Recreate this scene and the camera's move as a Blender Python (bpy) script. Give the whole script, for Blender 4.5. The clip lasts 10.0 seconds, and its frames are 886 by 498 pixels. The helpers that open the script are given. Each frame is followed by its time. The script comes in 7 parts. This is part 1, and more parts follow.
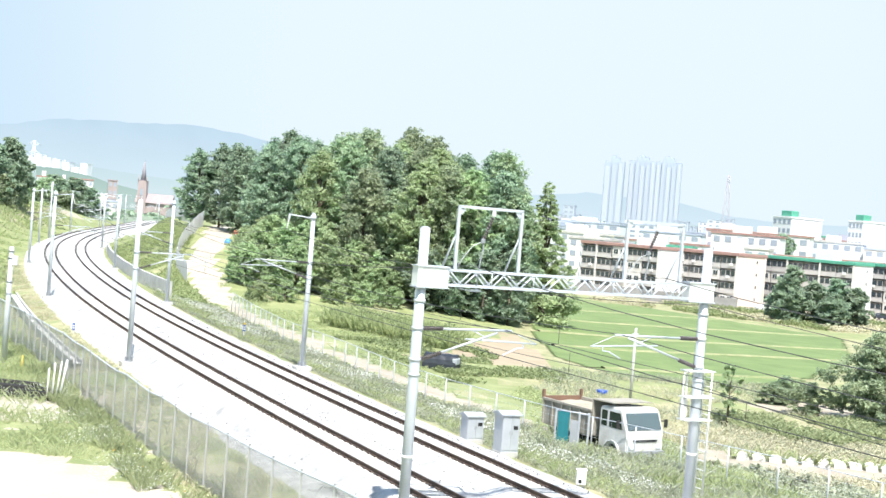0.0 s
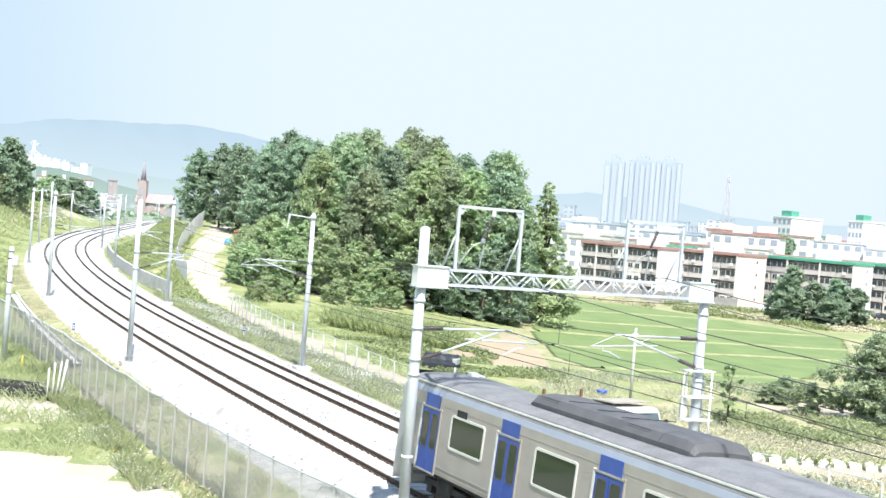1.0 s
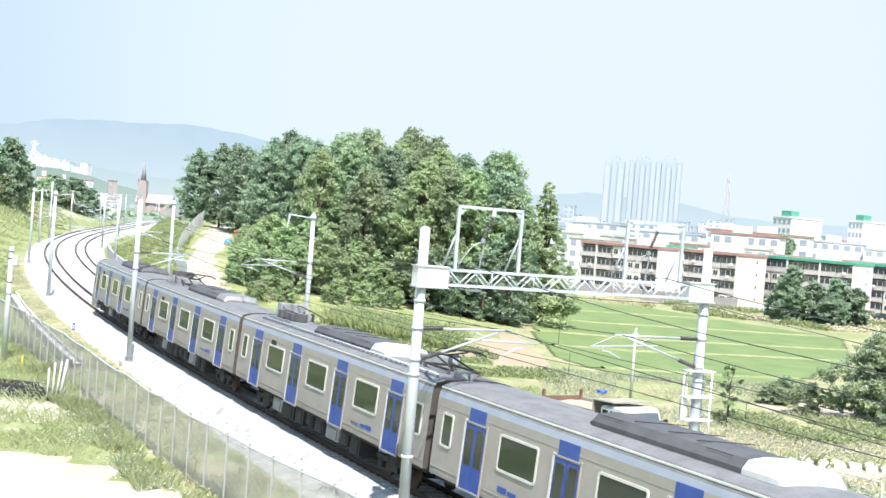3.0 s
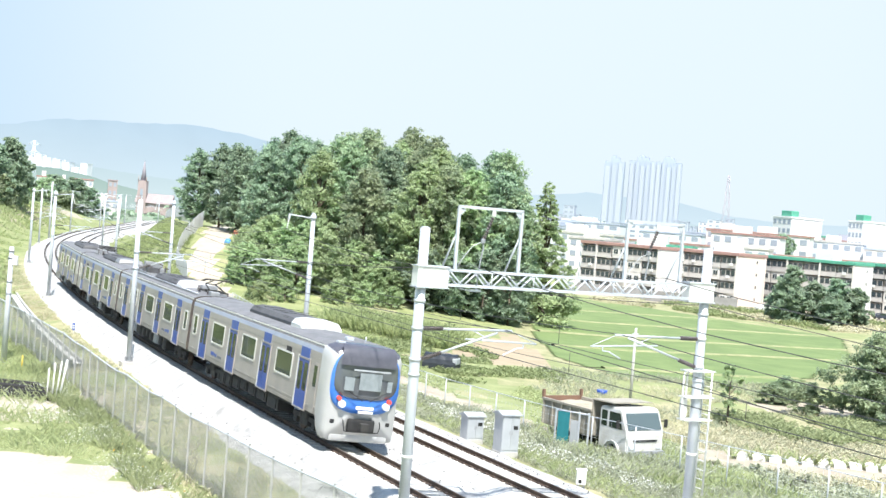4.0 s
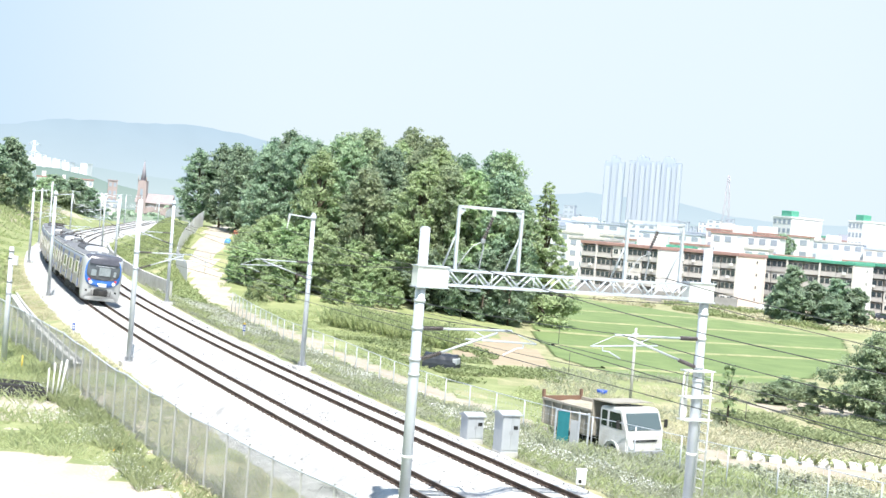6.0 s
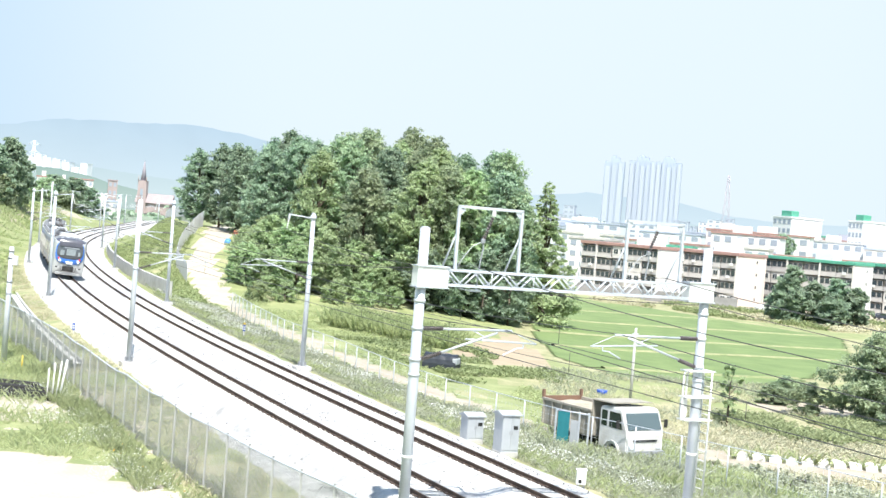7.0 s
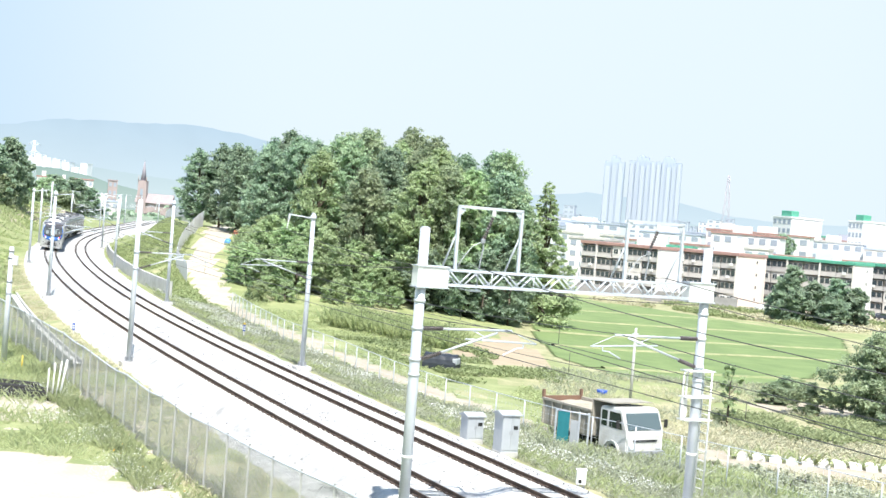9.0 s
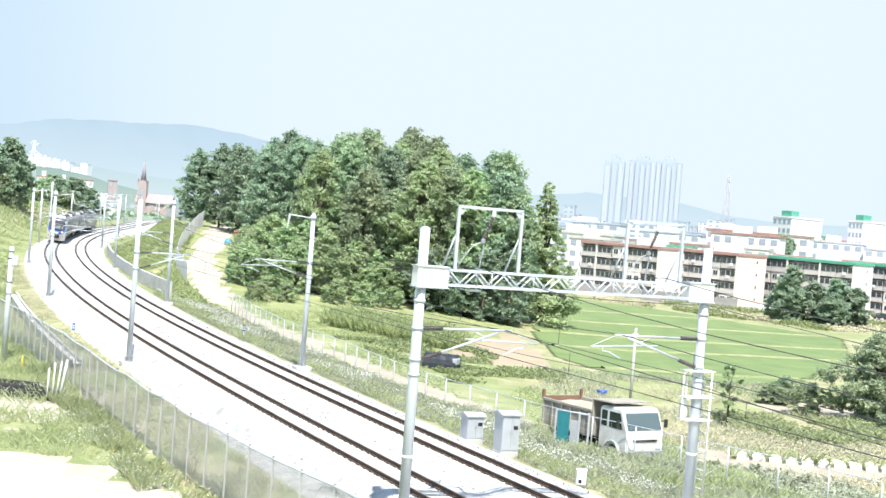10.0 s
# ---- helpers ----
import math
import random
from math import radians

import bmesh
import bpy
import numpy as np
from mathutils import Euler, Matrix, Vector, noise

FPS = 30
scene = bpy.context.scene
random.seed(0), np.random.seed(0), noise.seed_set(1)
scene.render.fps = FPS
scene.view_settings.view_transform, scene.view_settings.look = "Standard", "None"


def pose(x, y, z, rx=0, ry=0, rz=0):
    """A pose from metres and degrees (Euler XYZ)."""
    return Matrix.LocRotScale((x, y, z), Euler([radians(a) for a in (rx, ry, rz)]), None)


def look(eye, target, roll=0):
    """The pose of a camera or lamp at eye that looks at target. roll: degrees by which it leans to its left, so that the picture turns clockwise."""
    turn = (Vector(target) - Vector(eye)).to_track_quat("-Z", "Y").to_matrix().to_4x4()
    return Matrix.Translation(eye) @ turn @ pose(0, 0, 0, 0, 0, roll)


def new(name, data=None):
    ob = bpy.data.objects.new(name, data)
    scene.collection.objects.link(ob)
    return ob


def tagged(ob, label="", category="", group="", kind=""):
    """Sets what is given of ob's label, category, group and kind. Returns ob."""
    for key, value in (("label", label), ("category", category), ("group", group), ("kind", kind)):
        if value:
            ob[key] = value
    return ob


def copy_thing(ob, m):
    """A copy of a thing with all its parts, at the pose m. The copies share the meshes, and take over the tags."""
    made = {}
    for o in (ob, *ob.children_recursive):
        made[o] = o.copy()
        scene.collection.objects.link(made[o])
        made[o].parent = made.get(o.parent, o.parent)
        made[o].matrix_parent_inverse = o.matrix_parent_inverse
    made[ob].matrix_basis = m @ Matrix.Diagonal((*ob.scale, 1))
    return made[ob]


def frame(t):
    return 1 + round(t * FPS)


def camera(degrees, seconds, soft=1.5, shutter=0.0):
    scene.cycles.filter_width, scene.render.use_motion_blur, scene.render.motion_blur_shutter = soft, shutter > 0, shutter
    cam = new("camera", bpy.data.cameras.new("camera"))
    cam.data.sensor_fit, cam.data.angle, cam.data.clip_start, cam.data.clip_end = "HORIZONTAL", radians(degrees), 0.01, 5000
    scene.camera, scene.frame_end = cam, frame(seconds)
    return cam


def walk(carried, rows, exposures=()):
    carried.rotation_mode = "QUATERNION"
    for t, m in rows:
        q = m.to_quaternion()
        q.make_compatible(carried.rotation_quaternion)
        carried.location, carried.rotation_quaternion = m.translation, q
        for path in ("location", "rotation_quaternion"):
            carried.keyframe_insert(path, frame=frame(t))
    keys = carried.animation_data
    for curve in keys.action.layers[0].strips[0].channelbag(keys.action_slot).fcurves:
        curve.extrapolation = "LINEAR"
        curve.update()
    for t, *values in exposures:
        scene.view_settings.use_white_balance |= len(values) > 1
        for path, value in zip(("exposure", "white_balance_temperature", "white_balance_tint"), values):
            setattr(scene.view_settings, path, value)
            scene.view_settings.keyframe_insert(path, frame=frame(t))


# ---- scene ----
# ---- camera: stands still on a height beside the line ----
EYE = (0.0, 0.0, 9.05)
cam = camera(37.66, 10.0, soft=1.5)
AIM = look(EYE, (0.0, 100.0, 9.05 - 100.0 * math.tan(0.0230)), 4.624)
walk(cam, [(0.0, AIM), (10.0, AIM)], [(0.0, 1.065), (10.0, 1.065)])

# ---- daylight ----
SUN_WAY = Vector((0.13, -0.64, 1.13)).normalized()
world = bpy.data.worlds.new("sky")
scene.world = world
world.use_nodes = True
sky = world.node_tree.nodes.new("ShaderNodeTexSky")
sky.sky_type = "NISHITA"
sky.sun_disc = False
sky.sun_elevation = math.asin(SUN_WAY.z)
sky.sun_rotation = math.atan2(SUN_WAY.x, SUN_WAY.y)
sky.altitude, sky.air_density, sky.dust_density, sky.ozone_density = 50, 1.0, 0.4, 1.2
back = world.node_tree.nodes["Background"]
back.inputs["Strength"].default_value = 0.15
# summer haze evens the dome out: no part of it is brighter than this white
haze = world.node_tree.nodes.new("ShaderNodeMix")
haze.data_type, haze.blend_type = "RGBA", "DARKEN"
haze.inputs["Factor"].default_value = 1.0
sky_node, sky_link = world.node_tree.nodes.new, world.node_tree.links.new
sky_way = sky_node("ShaderNodeTexCoord")
sky_dot = sky_node("ShaderNodeVectorMath")
sky_dot.operation = "DOT_PRODUCT"
sky_dot.inputs[1].default_value = (0.09, 0.99, 0.10)
sky_link(sky_way.outputs["Generated"], sky_dot.inputs[0])
sky_fall = sky_node("ShaderNodeMapRange")
sky_fall.interpolation_type = "SMOOTHSTEP"
sky_fall.inputs["From Min"].default_value, sky_fall.inputs["From Max"].default_value = 0.885, 0.985
sky_link(sky_dot.outputs["Value"], sky_fall.inputs["Value"])
white_haze = sky_node("ShaderNodeMix")
white_haze.data_type = "RGBA"
white_haze.inputs["A"].default_value, white_haze.inputs["B"].default_value = (2.02, 2.62, 3.24, 1), (2.62, 3.02, 3.24, 1)
sky_link(sky_fall.outputs[0], white_haze.inputs["Factor"])
sky_link(white_haze.outputs["Result"], haze.inputs["B"])
world.node_tree.links.new(sky.outputs[0], haze.inputs["A"])
world.node_tree.links.new(haze.outputs["Result"], back.inputs["Color"])
sun_data = bpy.data.lights.new("sun", "SUN")
sun_data.energy, sun_data.angle, sun_data.color = 4.3, radians(0.6), (1.0, 0.975, 0.94)
sun = new("sun", sun_data)
sun.matrix_world = look(SUN_WAY * 300, (0, 0, 0))


# ---- materials ----
def mat(name, a, b=None, rough=0.7, metal=0.0, scale=3.0, bump=0.0, fine=40.0, stain=0.0, per=0.0, spec=0.5, through_leaf=0.0, hue=0.0):
    """A surface between two colours a and b by noise at two scales, with fine relief, wear, and a spread from piece to piece."""
    m = bpy.data.materials.new(name)
    m.use_nodes = True
    nt = m.node_tree
    node, link = nt.nodes.new, nt.links.new
    p = nt.nodes["Principled BSDF"]
    b = b or tuple(c * 0.8 for c in a)
    coord = node("ShaderNodeTexCoord")
    big, small = node("ShaderNodeTexNoise"), node("ShaderNodeTexNoise")
    for n, s, det in ((big, scale, 5), (small, fine, 3)):
        link(coord.outputs["Object"], n.inputs["Vector"])
        n.inputs["Scale"].default_value, n.inputs["Detail"].default_value = s, det
    both = node("ShaderNodeMath")
    both.operation = "MULTIPLY_ADD"
    link(small.outputs["Fac"], both.inputs[0])
    both.inputs[1].default_value = 0.45
    link(big.outputs["Fac"], both.inputs[2])
    ramp = node("ShaderNodeMapRange")
    link(both.outputs[0], ramp.inputs["Value"])
    ramp.inputs["From Min"].default_value, ramp.inputs["From Max"].default_value = 0.5, 0.98
    mix = node("ShaderNodeMix")
    mix.data_type = "RGBA"
    link(ramp.outputs[0], mix.inputs["Factor"])
    mix.inputs["A"].default_value, mix.inputs["B"].default_value = (*b, 1), (*a, 1)
    colour = mix.outputs["Result"]
    if stain:
        st = node("ShaderNodeTexNoise")
        link(coord.outputs["Object"], st.inputs["Vector"])
        st.inputs["Scale"].default_value, st.inputs["Detail"].default_value = scale * 0.35, 6
        sr = node("ShaderNodeMapRange")
        link(st.outputs["Fac"], sr.inputs["Value"])
        sr.inputs["From Min"].default_value, sr.inputs["From Max"].default_value = 0.55, 0.75
        sr.inputs["To Max"].default_value = stain
        dark = node("ShaderNodeMix")
        dark.data_type, dark.blend_type = "RGBA", "MULTIPLY"
        link(sr.outputs[0], dark.inputs["Factor"])
        link(colour, dark.inputs["A"])
        dark.inputs["B"].default_value = (0.45, 0.4, 0.33, 1)
        colour = dark.outputs["Result"]
    if per:
        info = node("ShaderNodeObjectInfo")
        geo = node("ShaderNodeNewGeometry")
        add = node("ShaderNodeMath")
        link(info.outputs["Random"], add.inputs[0])
        link(geo.outputs["Random Per Island"], add.inputs[1])
        vary = node("ShaderNodeMapRange")
        link(add.outputs[0], vary.inputs["Value"])
        vary.inputs["From Max"].default_value = 2.0
        vary.inputs["To Min"].default_value, vary.inputs["To Max"].default_value = 1 - per, 1 + per
        hsv = node("ShaderNodeHueSaturation")
        link(vary.outputs[0], hsv.inputs["Value"])
        link(colour, hsv.inputs["Color"])
        if hue:
            turn = node("ShaderNodeMapRange")
            link(info.outputs["Random"], turn.inputs["Value"])
            turn.inputs["To Min"].default_value, turn.inputs["To Max"].default_value = 0.5 - hue * 0.45, 0.5 + hue * 0.7
            link(turn.outputs[0], hsv.inputs["Hue"])
        colour = hsv.outputs["Color"]
    link(colour, p.inputs["Base Color"])
    p.inputs["Roughness"].default_value, p.inputs["Metallic"].default_value = rough, metal
    p.inputs["Specular IOR Level"].default_value = spec
    if bump:
        bp = node("ShaderNodeBump")
        bp.inputs["Strength"].default_value, bp.inputs["Distance"].default_value = min(1, bump * 10), bump
        link(both.outputs[0], bp.inputs["Height"])
        link(bp.outputs[0], p.inputs["Normal"])
    if through_leaf:
        out = nt.nodes["Material Output"]
        tr = node("ShaderNodeBsdfTranslucent")
        link(colour, tr.inputs["Color"])
        ms = node("ShaderNodeMixShader")
        ms.inputs[0].default_value = through_leaf
        link(p.outputs[0], ms.inputs[1])
        link(tr.outputs[0], ms.inputs[2])
        link(ms.outputs[0], out.inputs["Surface"])
    return m


def glass_mat(name, tint, rough=0.05, gloss=0.6):
    m = bpy.data.materials.new(name)
    m.use_nodes = True
    p = m.node_tree.nodes["Principled BSDF"]
    p.inputs["Base Color"].default_value = (*tint, 1)
    p.inputs["Roughness"].default_value = rough
    p.inputs["Specular IOR Level"].default_value = gloss
    return m


M_BALLAST = mat("ballast", (0.60, 0.59, 0.565), (0.30, 0.295, 0.285), 0.9, scale=1.4, fine=11, bump=0.05, stain=0.2)
M_GRASS = mat("verge_grass", (0.315, 0.33, 0.155), (0.175, 0.21, 0.08), 0.95, scale=0.4, fine=7, bump=0.05)
M_DRY = mat("dry_grass", (0.40, 0.36, 0.22), (0.20, 0.22, 0.09), 0.95, scale=0.4, fine=5, bump=0.05)
M_DIRT = mat("pale_dirt", (0.44, 0.385, 0.30), (0.31, 0.265, 0.20), 0.95, scale=0.5, fine=6, bump=0.03)
M_SAND = mat("pale_sand", (0.51, 0.455, 0.365), (0.37, 0.325, 0.255), 0.95, scale=0.4, fine=7, bump=0.03)
M_BUND = mat("weedy_bund", (0.32, 0.30, 0.17), (0.18, 0.22, 0.09), 0.95, scale=0.6, fine=5, bump=0.04)
M_EARTH = mat("brown_earth", (0.40, 0.31, 0.22), (0.30, 0.25, 0.16), 0.95, scale=0.6, fine=5, bump=0.04)
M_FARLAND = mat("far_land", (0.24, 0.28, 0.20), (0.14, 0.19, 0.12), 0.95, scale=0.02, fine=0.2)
M_RICE = mat("rice", (0.185, 0.243, 0.085), (0.116, 0.168, 0.056), 0.9, scale=0.25, fine=3, bump=0.08)
M_CONCRETE = mat("concrete", (0.56, 0.55, 0.52), (0.42, 0.41, 0.39), 0.85, scale=1.5, fine=25, bump=0.004, stain=0.4)
M_SLEEPER = mat("sleeper_concrete", (0.60, 0.58, 0.54), (0.48, 0.46, 0.42), 0.9, scale=3, per=0.08)
M_RAIL = mat("rail_steel", (0.13, 0.085, 0.06), (0.08, 0.055, 0.04), 0.7, 0.3, scale=2)
M_RAILTOP = mat("rail_head", (0.30, 0.26, 0.23), (0.20, 0.17, 0.15), 0.45, 0.6, scale=2)
M_CLIP = mat("rail_clip", (0.10, 0.07, 0.055), None, 0.8, 0.2)
M_GALV = mat("galvanised_steel", (0.62, 0.65, 0.69), (0.50, 0.53, 0.57), 0.5, 0.25, scale=1.2, fine=30, bump=0.002, stain=0.15)
M_GALVDARK = mat("weathered_steel", (0.38, 0.39, 0.40), (0.28, 0.29, 0.30), 0.6, 0.4, scale=2)
M_INSUL = mat("brown_insulator", (0.135, 0.115, 0.115), (0.085, 0.075, 0.078), 0.35, scale=4)
M_WIRE = mat("wire", (0.12, 0.12, 0.12), (0.07, 0.07, 0.07), 0.6, 0.5)
M_PALEWIRE = mat("pale_wire", (0.4, 0.42, 0.44), None, 0.5, 0.5)
M_WHITE = mat("white_paint", (0.80, 0.80, 0.78), (0.68, 0.68, 0.66), 0.55, scale=1.2, fine=20, stain=0.15)
M_CABINET = mat("grey_cabinet_paint", (0.44, 0.46, 0.48), (0.36, 0.38, 0.40), 0.5, scale=1.5, stain=0.15)
M_FENCE = mat("grey_fence_panel", (0.50, 0.50, 0.49), (0.36, 0.355, 0.34), 0.6, 0.2, scale=1.0, stain=0.3)
M_PANEL = mat("pale_steel_sheet", (0.58, 0.59, 0.59), (0.48, 0.49, 0.49), 0.55, 0.15, scale=0.8, stain=0.15)
M_BLUE = mat("blue_paint", (0.03, 0.085, 0.36), (0.022, 0.065, 0.29), 0.35, scale=2)
M_YELLOW = mat("yellow_paint", (0.72, 0.50, 0.06), None, 0.5)
M_RUBBER = mat("black_rubber", (0.03, 0.03, 0.03), (0.02, 0.02, 0.02), 0.85, scale=4)


# ---- mesh helpers ----
def link_mesh(name, bm, material, parent=None, smooth=False):
    me = bpy.data.meshes.new(name)
    bm.normal_update()
    bm.to_mesh(me)
    bm.free()
    for m in (material if isinstance(material, (list, tuple)) else [material]):
        me.materials.append(m)
    if smooth:
        for f in me.polygons:
            f.use_smooth = True
    ob = new(name, me)
    ob.parent = parent
    return ob


def part(name, bm, material, parent, label="", smooth=False):
    ob = link_mesh(name, bm, material, parent, smooth)
    return tagged(ob, label) if label else ob


def thing(name, m, label, category, group="", kind=""):
    ob = new(name)
    ob.empty_display_size = 0.3
    ob.matrix_basis = m
    return tagged(ob, label, category, group, kind)


def box(bm, c, size, rot=None, mi=0, bevel=0.0):
    """A box with its centre at c; rot turns it about that centre."""
    made = bmesh.ops.create_cube(bm, size=1.0)["verts"]
    m = Matrix.Translation(c) @ (rot or Matrix()) @ Matrix.Diagonal((*size, 1))
    bmesh.ops.transform(bm, matrix=m, verts=made)
    faces = {f for v in made for f in v.link_faces}
    for f in faces:
        f.material_index = mi
    if bevel:
        edges = list({e for f in faces for e in f.edges})
        bmesh.ops.bevel(bm, geom=edges, offset=bevel, segments=2, affect="EDGES", profile=0.6)
    return bm


def tube(bm, a, b, r0, r1=None, seg=8, mi=0, caps=True):
    """A round bar from a to b."""
    a, b = Vector(a), Vector(b)
    r1 = r0 if r1 is None else r1
    q = (b - a).to_track_quat("Z", "Y").to_matrix()
    rings = []
    for c, r in ((a, r0), (b, r1)):
        rings.append([bm.verts.new(c + q @ Vector((r * math.cos(i * math.tau / seg), r * math.sin(i * math.tau / seg), 0))) for i in range(seg)])
    for i in range(seg):
        f = bm.faces.new((rings[0][i], rings[0][(i + 1) % seg], rings[1][(i + 1) % seg], rings[1][i]))
        f.smooth, f.material_index = True, mi
    if caps:
        bm.faces.new(rings[0][::-1]).material_index = mi
        bm.faces.new(rings[1]).material_index = mi
    return bm


def chain(bm, pts, r, seg=5, mi=0):
    """A bar that bends through the points."""
    pts = [Vector(p) for p in pts]
    rows = []
    for k, p in enumerate(pts):
        q = (pts[min(k + 1, len(pts) - 1)] - pts[max(k - 1, 0)]).to_track_quat("Z", "Y").to_matrix()
        if rows and (q @ Vector((1, 0, 0))).dot(last) < 0:
            q = q @ Matrix.Rotation(math.pi, 3, "Z")
        last = q @ Vector((1, 0, 0))
        rows.append([p + q @ Vector((r * math.cos(i * math.tau / seg), r * math.sin(i * math.tau / seg), 0)) for i in range(seg)])
    return ring_sweep(bm, rows, mi, closed=True, caps=True)


def ring_sweep(bm, rows, mi=0, closed=False, caps=False):
    """Faces between rows of points of equal length."""
    vs = [[bm.verts.new(p) for p in row] for row in rows]
    for a, b in zip(vs, vs[1:]):
        n = len(a)
        for i in range(n if closed else n - 1):
            bm.faces.new((a[i], a[(i + 1) % n], b[(i + 1) % n], b[i])).material_index = mi
    if caps:
        bm.faces.new(vs[0][::-1]).material_index = mi
        bm.faces.new(vs[-1]).material_index = mi
    return bm


def raw(name, verts, faces, materials, parent=None, index=None, smooth=False):
    """One mesh straight from arrays of corners and faces."""
    me = bpy.data.meshes.new(name)
    me.from_pydata([tuple(v) for v in verts], [], [tuple(f) for f in faces])
    for m in materials:
        me.materials.append(m)
    if index is not None:
        me.polygons.foreach_set("material_index", np.asarray(index, dtype=np.int32))
    if smooth:
        me.polygons.foreach_set("use_smooth", np.ones(len(me.polygons), dtype=bool))
    ob = new(name, me)
    ob.parent = parent
    return ob


# ---- plan of the line: a curve by curvature, in metres along the near track ----
KNOT_S = np.array([-60, 0, 50, 100, 150, 200, 250, 300, 380, 470]) * 0.93
KNOT_K = np.array([-.000102, -.00074, -.001274, -.000834, -.001134, -.001242, -.000844, -.000251, .000365, .000982]) / 0.93
LINE_S = np.arange(-160.0, 436.0, 1.0)


def line_plan():
    bend = np.interp(LINE_S, KNOT_S, KNOT_K)
    bend[LINE_S < KNOT_S[0]] = 0
    way = np.concatenate([[0], np.cumsum((bend[1:] + bend[:-1]) / 2)])
    zero = 160
    way = way - way[zero] + 2.012627
    mid = (way[1:] + way[:-1]) / 2
    px = np.concatenate([[0], np.cumsum(np.cos(mid))])
    py = np.concatenate([[0], np.cumsum(np.sin(mid))])
    return px - px[zero] - 7.116657 * 0.93, py - py[zero] + 62.062776 * 0.93, way


LINE_X, LINE_Y, LINE_WAY = line_plan()
TRACK_GAP, HALF_GAUGE = 4.285, 0.735
# the outer (left) rails are raised on the curve; the tracks' middles lie a little left of the plan's lines
TRACK_SHIFT, CANT = -0.12, 0.10
LEAN = math.atan(CANT / (2 * HALF_GAUGE))


def on_line(s, d=0.0, z=0.0):
    """The place s metres along the near track, d metres to its right."""
    way = np.interp(s, LINE_S, LINE_WAY)
    return (float(np.interp(s, LINE_S, LINE_X) + d * np.sin(way)), float(np.interp(s, LINE_S, LINE_Y) - d * np.cos(way)), float(z))


def line_coords(x, y):
    """s and d of places in the plan."""
    x, y = np.atleast_1d(np.asarray(x, float)), np.atleast_1d(np.asarray(y, float))
    s, d = np.zeros(len(x)), np.zeros(len(x))
    for a in range(0, len(x), 4000):
        dx, dy = x[a:a + 4000, None] - LINE_X[::3], y[a:a + 4000, None] - LINE_Y[::3]
        i = (dx * dx + dy * dy).argmin(1) * 3
        w = LINE_WAY[i]
        dx, dy = x[a:a + 4000] - LINE_X[i], y[a:a + 4000] - LINE_Y[i]
        s[a:a + 4000] = LINE_S[i] + dx * np.cos(w) + dy * np.sin(w)
        d[a:a + 4000] = dx * np.sin(w) - dy * np.cos(w)
    return s, d


def ease(a, b, v):
    t = np.clip((v - a) / (b - a), 0, 1)
    return t * t * (3 - 2 * t)


def ground_height(x, y):
    s, d = line_coords(x, y)
    right = np.interp(d, [6.6, 8.6, 14, 22, 60, 130, 400], [-.75, -.9, -2.1, -2.6, -4.0, -5.3, -6.5])
    left = np.interp(-d, [3.0, 4.2, 7.0, 20, 60, 400], [-.75, -.85, -1.5, -1.6, -2.0, -6.0])
    z = np.where(d > 2, right, left)
    # the wooded knoll beside the line, and the bank on the other side
    z = z + 7.4 * ease(78, 150, s) * (1 - ease(230, 330, s)) * ease(9.0, 21, d) * (1 - ease(48, 75, d))
    z = z + 6.0 * ease(100, 175, s) * (1 - ease(300, 420, s)) * ease(5.5, 17, -d) * (1 - ease(60, 140, -d))
    return z


def ground_z(x, y):
    return float(ground_height(x, y)[0])


# ---- the ground: one sheet to the horizon ----
def axis(stretches):
    out = []
    for a, b, step in stretches:
        out += list(np.arange(a, b, step))
    return np.array(out + [stretches[-1][1]])


def inside(px, py, poly):
    hit = np.zeros(len(px), bool)
    j = len(poly) - 1
    for i in range(len(poly)):
        (xi, yi), (xj, yj) = poly[i], poly[j]
        cross = ((yi > py) != (yj > py)) & (px < (xj - xi) * (py - yi) / (yj - yi + 1e-12) + xi)
        hit ^= cross
        j = i
    return hit


